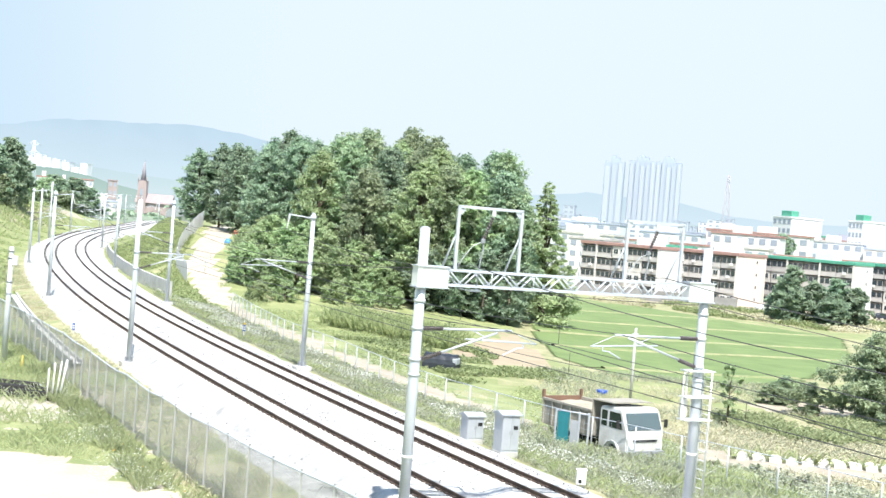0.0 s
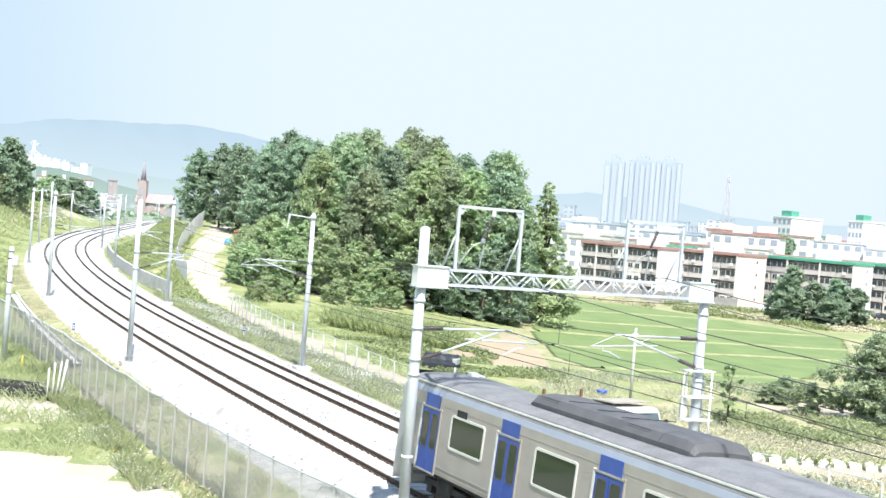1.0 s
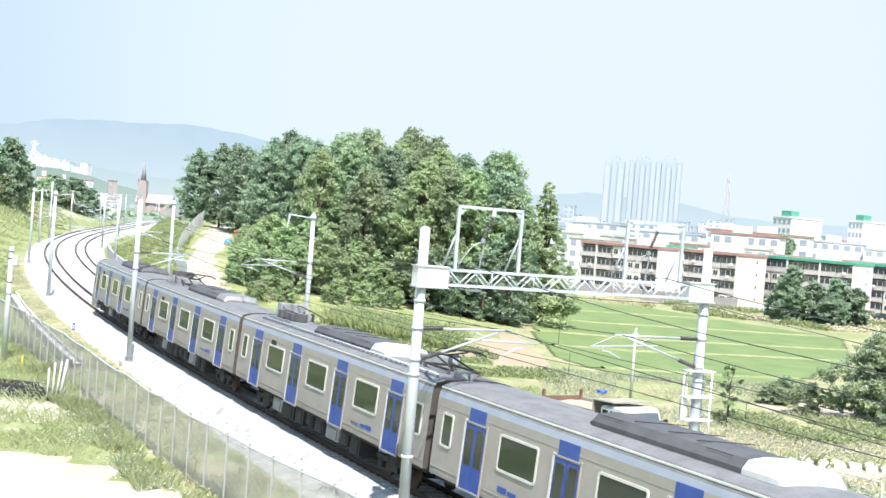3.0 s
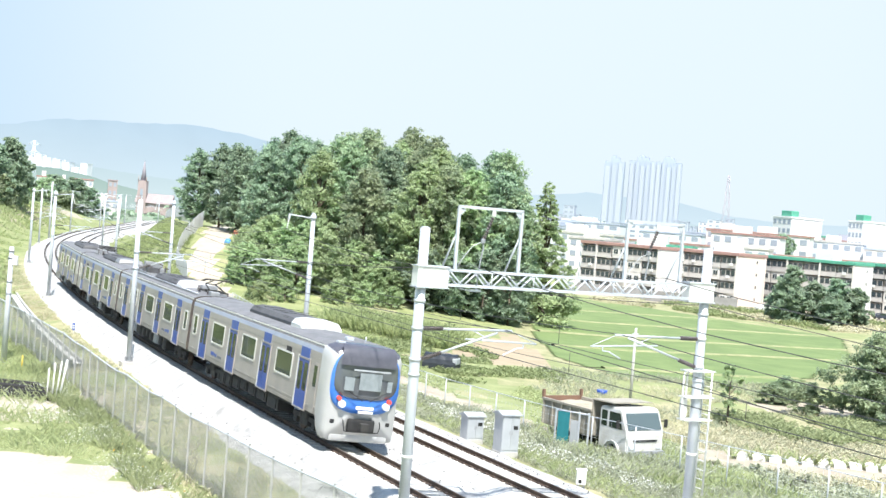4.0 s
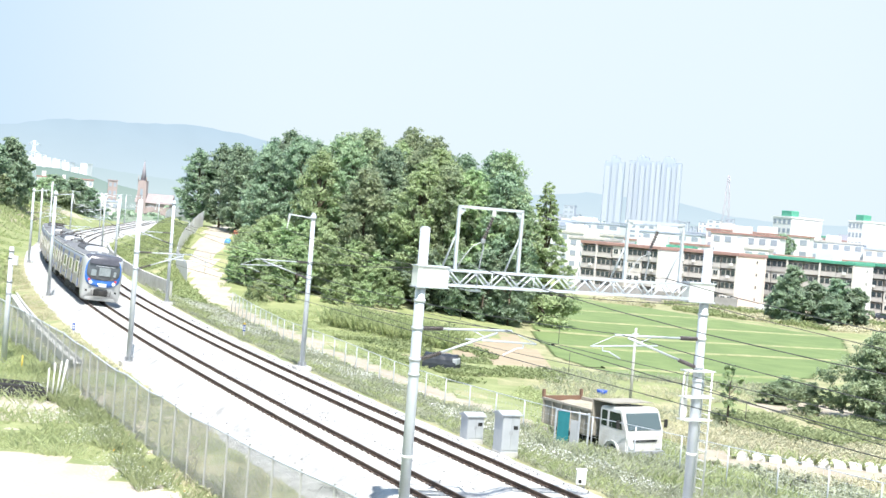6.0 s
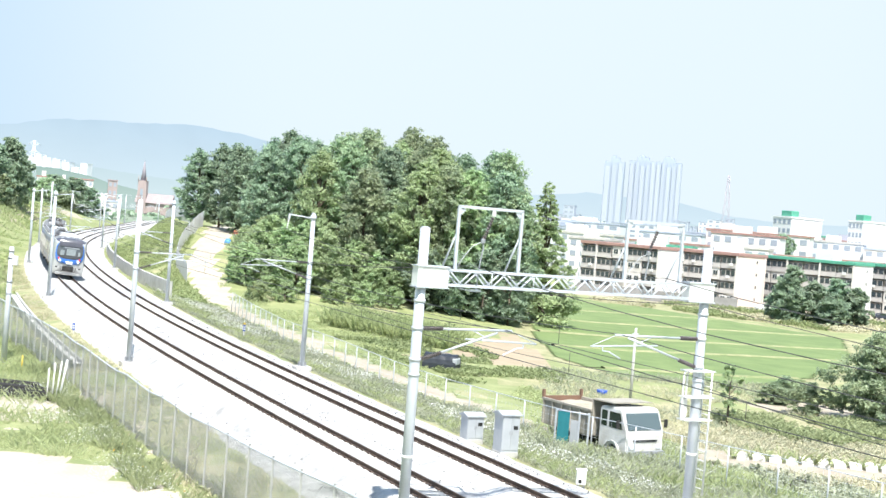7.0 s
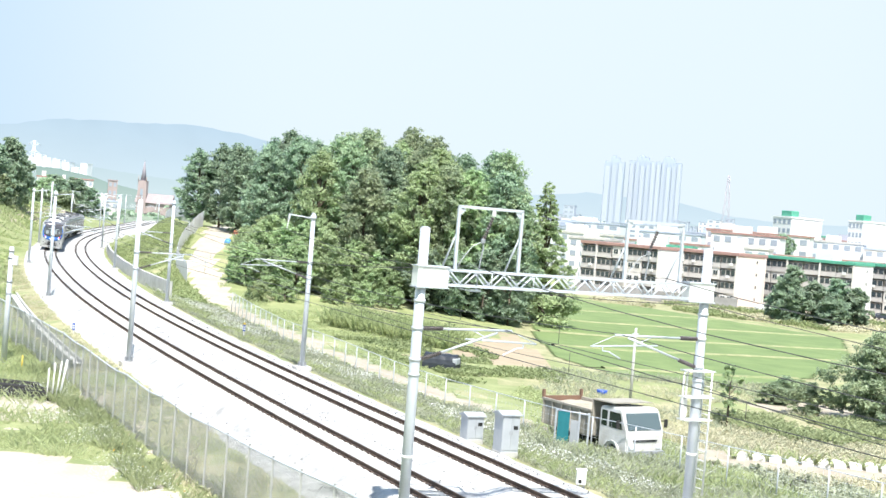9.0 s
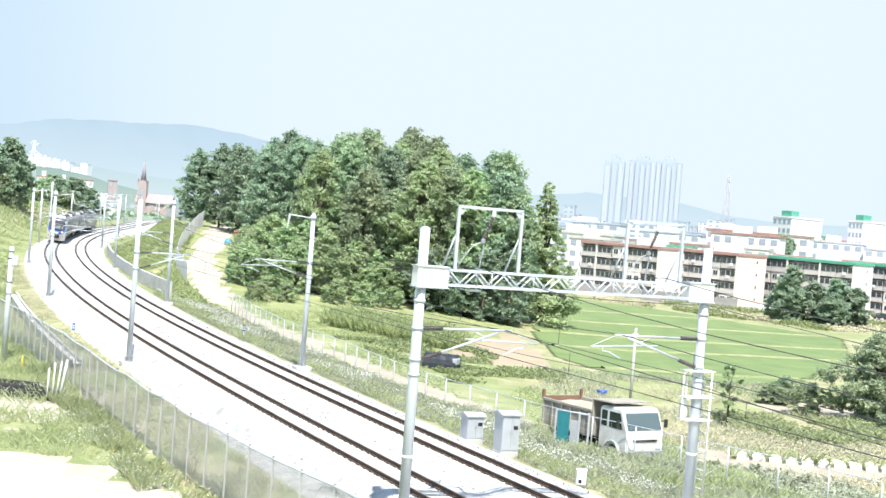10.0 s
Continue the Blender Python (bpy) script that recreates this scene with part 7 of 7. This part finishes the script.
def parked_car(x, y, way, paint, label):
    root = thing("car", Matrix.Translation((x, y, ground_z(x, y) + 0.05)) @ Matrix.Rotation(way, 4, "Z"), label, "car", "parked cars")
    bm = bmesh.new()
    prof = [(-2.2, 0.35), (-2.25, 0.8), (-2.1, 0.95), (-1.5, 1.0), (-0.9, 1.42), (0.5, 1.45), (1.1, 1.0), (2.0, 0.9), (2.2, 0.7), (2.2, 0.35)]
    ring_sweep(bm, [[(a, -0.85, b) for a, b in prof], [(a, 0.85, b) for a, b in prof]], closed=True, caps=True)
    bmesh.ops.bevel(bm, geom=list(bm.edges), offset=0.06, segments=2, affect="EDGES")
    part("body", bm, paint, root)
    for e in (-1, 1):
        bm = bmesh.new()
        bm.faces.new([bm.verts.new((a, e * 0.865, b)) for a, b in ((-1.3, 1.02), (0.9, 1.02), (0.45, 1.38), (-0.85, 1.36))])
        part("side_window", bm, T_GLASS, root)
        for a in (-1.35, 1.35):
            bm = bmesh.new()
            tube(bm, (a, e * 0.7, 0.32), (a, e * 0.9, 0.32), 0.32, seg=16)
            part("wheel", bm, M_RUBBER, root)


parked_car(71.0, 283.5, 0.5, M_CARPAINT, "white car parked below the pink gable")
parked_car(78.5, 288.0, 0.8, M_CABINET, "silver car parked between the blocks")
parked_car(99.0, 290.0, 0.3, M_CARDARK, "dark car parked by the brick block")


def gardens():
    root = thing("tarp_cover", plan_matrix(0.6, 101.2, -2.75, 0.95, -0.3), "black plastic sheet over a low hooped frame", "covered frame")
    bm = bmesh.new()
    rows = []
    for i in range(7):
        x = -1.35 + i * 0.45
        rows.append([(x, 0.8 * math.cos(a), 1.35 * math.sin(a) ** 0.7 * (1 + 0.04 * math.sin(i * 3 + a * 5))) for a in [math.pi * k / 10 for k in range(11)]])
    ring_sweep(bm, rows, caps=True)
    part("sheet", bm, M_TARP, root)
    bm = bmesh.new()
    box(bm, (1.25, -0.2, 0.85), (0.35, 1.0, 0.5), bevel=0.08)
    part("pale_end_sheet", bm, M_CABINET, root)
    pole = thing("wooden_pole", Matrix.Translation((14.2, 92.6, -3.2)), "thin pale utility pole in the gardens", "utility pole")
    bm = bmesh.new()
    tube(bm, (0, 0, -0.3), (0, 0, 5.6), 0.12, 0.09, seg=10)
    part("pole", bm, M_CONCRETE, pole)
    bm = bmesh.new()
    tube(bm, (-0.25, 0, 5.2), (0.25, 0, 5.2), 0.03)
    part("cross_bar", bm, M_GALV, pole)
    rng = random.Random(6)
    for r in range(1):
        for k in range(10):
            x, y = 17.2 + k * 0.95, 71.2 + k * 0.18
            bm = bmesh.new()
            rows = []
            for i in range(4):
                px = -0.36 + i * 0.24
                rows.append([(px, 0.42 * math.cos(a), 0.42 * math.sin(a) * rng.uniform(0.9, 1.1)) for a in [math.pi * j / 6 for j in range(7)]])
            ring_sweep(bm, rows, caps=True)
            ob = link_mesh("mulch_ridge", bm, M_MULCH)
            ob.matrix_basis = plan_matrix(x, y, ground_z(x, y) - 0.02, 0.98, 0.18)
            tagged(ob, "white plastic film over a planted garden ridge", "mulch ridge", "mulched ridges")
    px, py = [], []
    for k in range(11):
        px += [16.7 + k * 0.95] * 14
        py += [70.9 + k * 0.18] * 14
    blades("young_maize", np.array(px), np.array(py), 0.85, 0.045, M_BLADE, "young maize plants between white ridges", 33, 0.45, category="maize")
    for k, (x, y) in enumerate(((15.4, 64.0), (16.6, 63.0), (17.6, 62.2), (14.8, 66.5), (17.0, 66.5), (18.8, 64.0))):
        plant = make_tree(90 + k, 0.55, 0.55, M_WEED, "low round vegetable plant on bare soil", "vegetable_plant", 6, 60, 0.09, 0.2, category="plant", group="garden plants")
        plant.matrix_basis = Matrix.Translation((x, y, ground_z(x, y)))
    hut = thing("garden_hut", plan_matrix(-28.2, 183.9, ground_z(-28.2, 183.9) - 0.1, 0.95, 0.3), "small hut with orange sheet roof beside the path", "hut")
    bm = bmesh.new()
    box(bm, (0, 0, 0.9), (2.6, 2.0, 1.8))
    part("wall", bm, M_CABINET, hut)
    bm = bmesh.new()
    ring_sweep(bm, [[(-1.5, -1.2, 1.75), (-1.5, 0, 2.3), (-1.5, 1.2, 1.75)], [(1.5, -1.2, 1.75), (1.5, 0, 2.3), (1.5, 1.2, 1.75)]], caps=True)
    part("roof", bm, M_ORANGE, hut)
    bm = bmesh.new()
    bmesh.ops.create_icosphere(bm, subdivisions=2, radius=0.55)
    for v in bm.verts:
        v.co *= 1 + 0.12 * noise.noise(v.co * 2)
    ob = link_mesh("tarp_heap", bm, mat("blue_tarp", (0.10, 0.32, 0.62), (0.08, 0.26, 0.52), 0.5, bump=0.02), smooth=True)
    ob.location = (-30.4, 183.6, ground_z(-30.4, 183.6) + 0.3)
    tagged(ob, "blue tarpaulin heap beside the hut", "tarpaulin")
    bm = bmesh.new()
    tube(bm, (0, 0, 0), (0, 0, 0.4), 0.35, 0.42, seg=16)
    ob = link_mesh("blue_tub", bm, M_BLUE)
    ob.location = (12.6, 96.0, ground_z(12.6, 96.0))
    tagged(ob, "blue plastic tub among the weeds", "tub")


gardens()


# ---- sleepers, piece by piece ----
def sleepers():
    bm = bmesh.new()
    box(bm, (0, 0, 0), (2.35, 0.26, 0.2), bevel=0.02)
    base = bpy.data.meshes.new("sleeper")
    bm.to_mesh(base)
    bm.free()
    base.materials.append(M_SLEEPER)
    bm = bmesh.new()
    for g in (-HALF_GAUGE, HALF_GAUGE):
        for e in (-0.11, 0.11):
            box(bm, (g + e, 0, 0.12), (0.1, 0.16, 0.07))
    clip = bpy.data.meshes.new("rail_clip")
    bm.to_mesh(clip)
    bm.free()
    clip.materials.append(M_CLIP)
    verts, faces = [], []
    for centre in (0.0, TRACK_GAP):
        root = thing("sleeper_row", Matrix(), "pale concrete sleepers bedded in ballast under rails", "sleepers", "sleeper rows", "structure")
        for k in range(620):
            s = -34 + k * 0.62
            way = float(np.interp(s, LINE_S, LINE_WAY))
            m = Matrix.Translation(on_line(s, centre + TRACK_SHIFT, CANT / 2 - 0.27)) @ Matrix.Rotation(way - math.pi / 2, 4, "Z") @ Matrix.Rotation(LEAN, 4, "Y")
            if k < 150:
                for nm, me in (("sleeper", base), ("rail_clip", clip)):
                    ob = new(nm, me)
                    ob.parent = root
                    ob.matrix_basis = m
            elif k < 480:
                # flat dark patches: rail clips plus the painted shading at the sleepers
                for x in (-HALF_GAUGE, HALF_GAUGE):
                    i = len(verts)
                    verts += [m @ Vector((x + a, b, 0.14)) for a, b in ((-0.2, -0.1), (0.2, -0.1), (0.2, 0.1), (-0.2, 0.1))]
                    faces.append((i, i + 1, i + 2, i + 3))
    tagged(raw("far_clips_and_shading", verts, faces, [M_CLIP]), "dark rail fastenings with painted sleeper shading far along the tracks", "rail clips", kind="stuff")


sleepers()


motions()
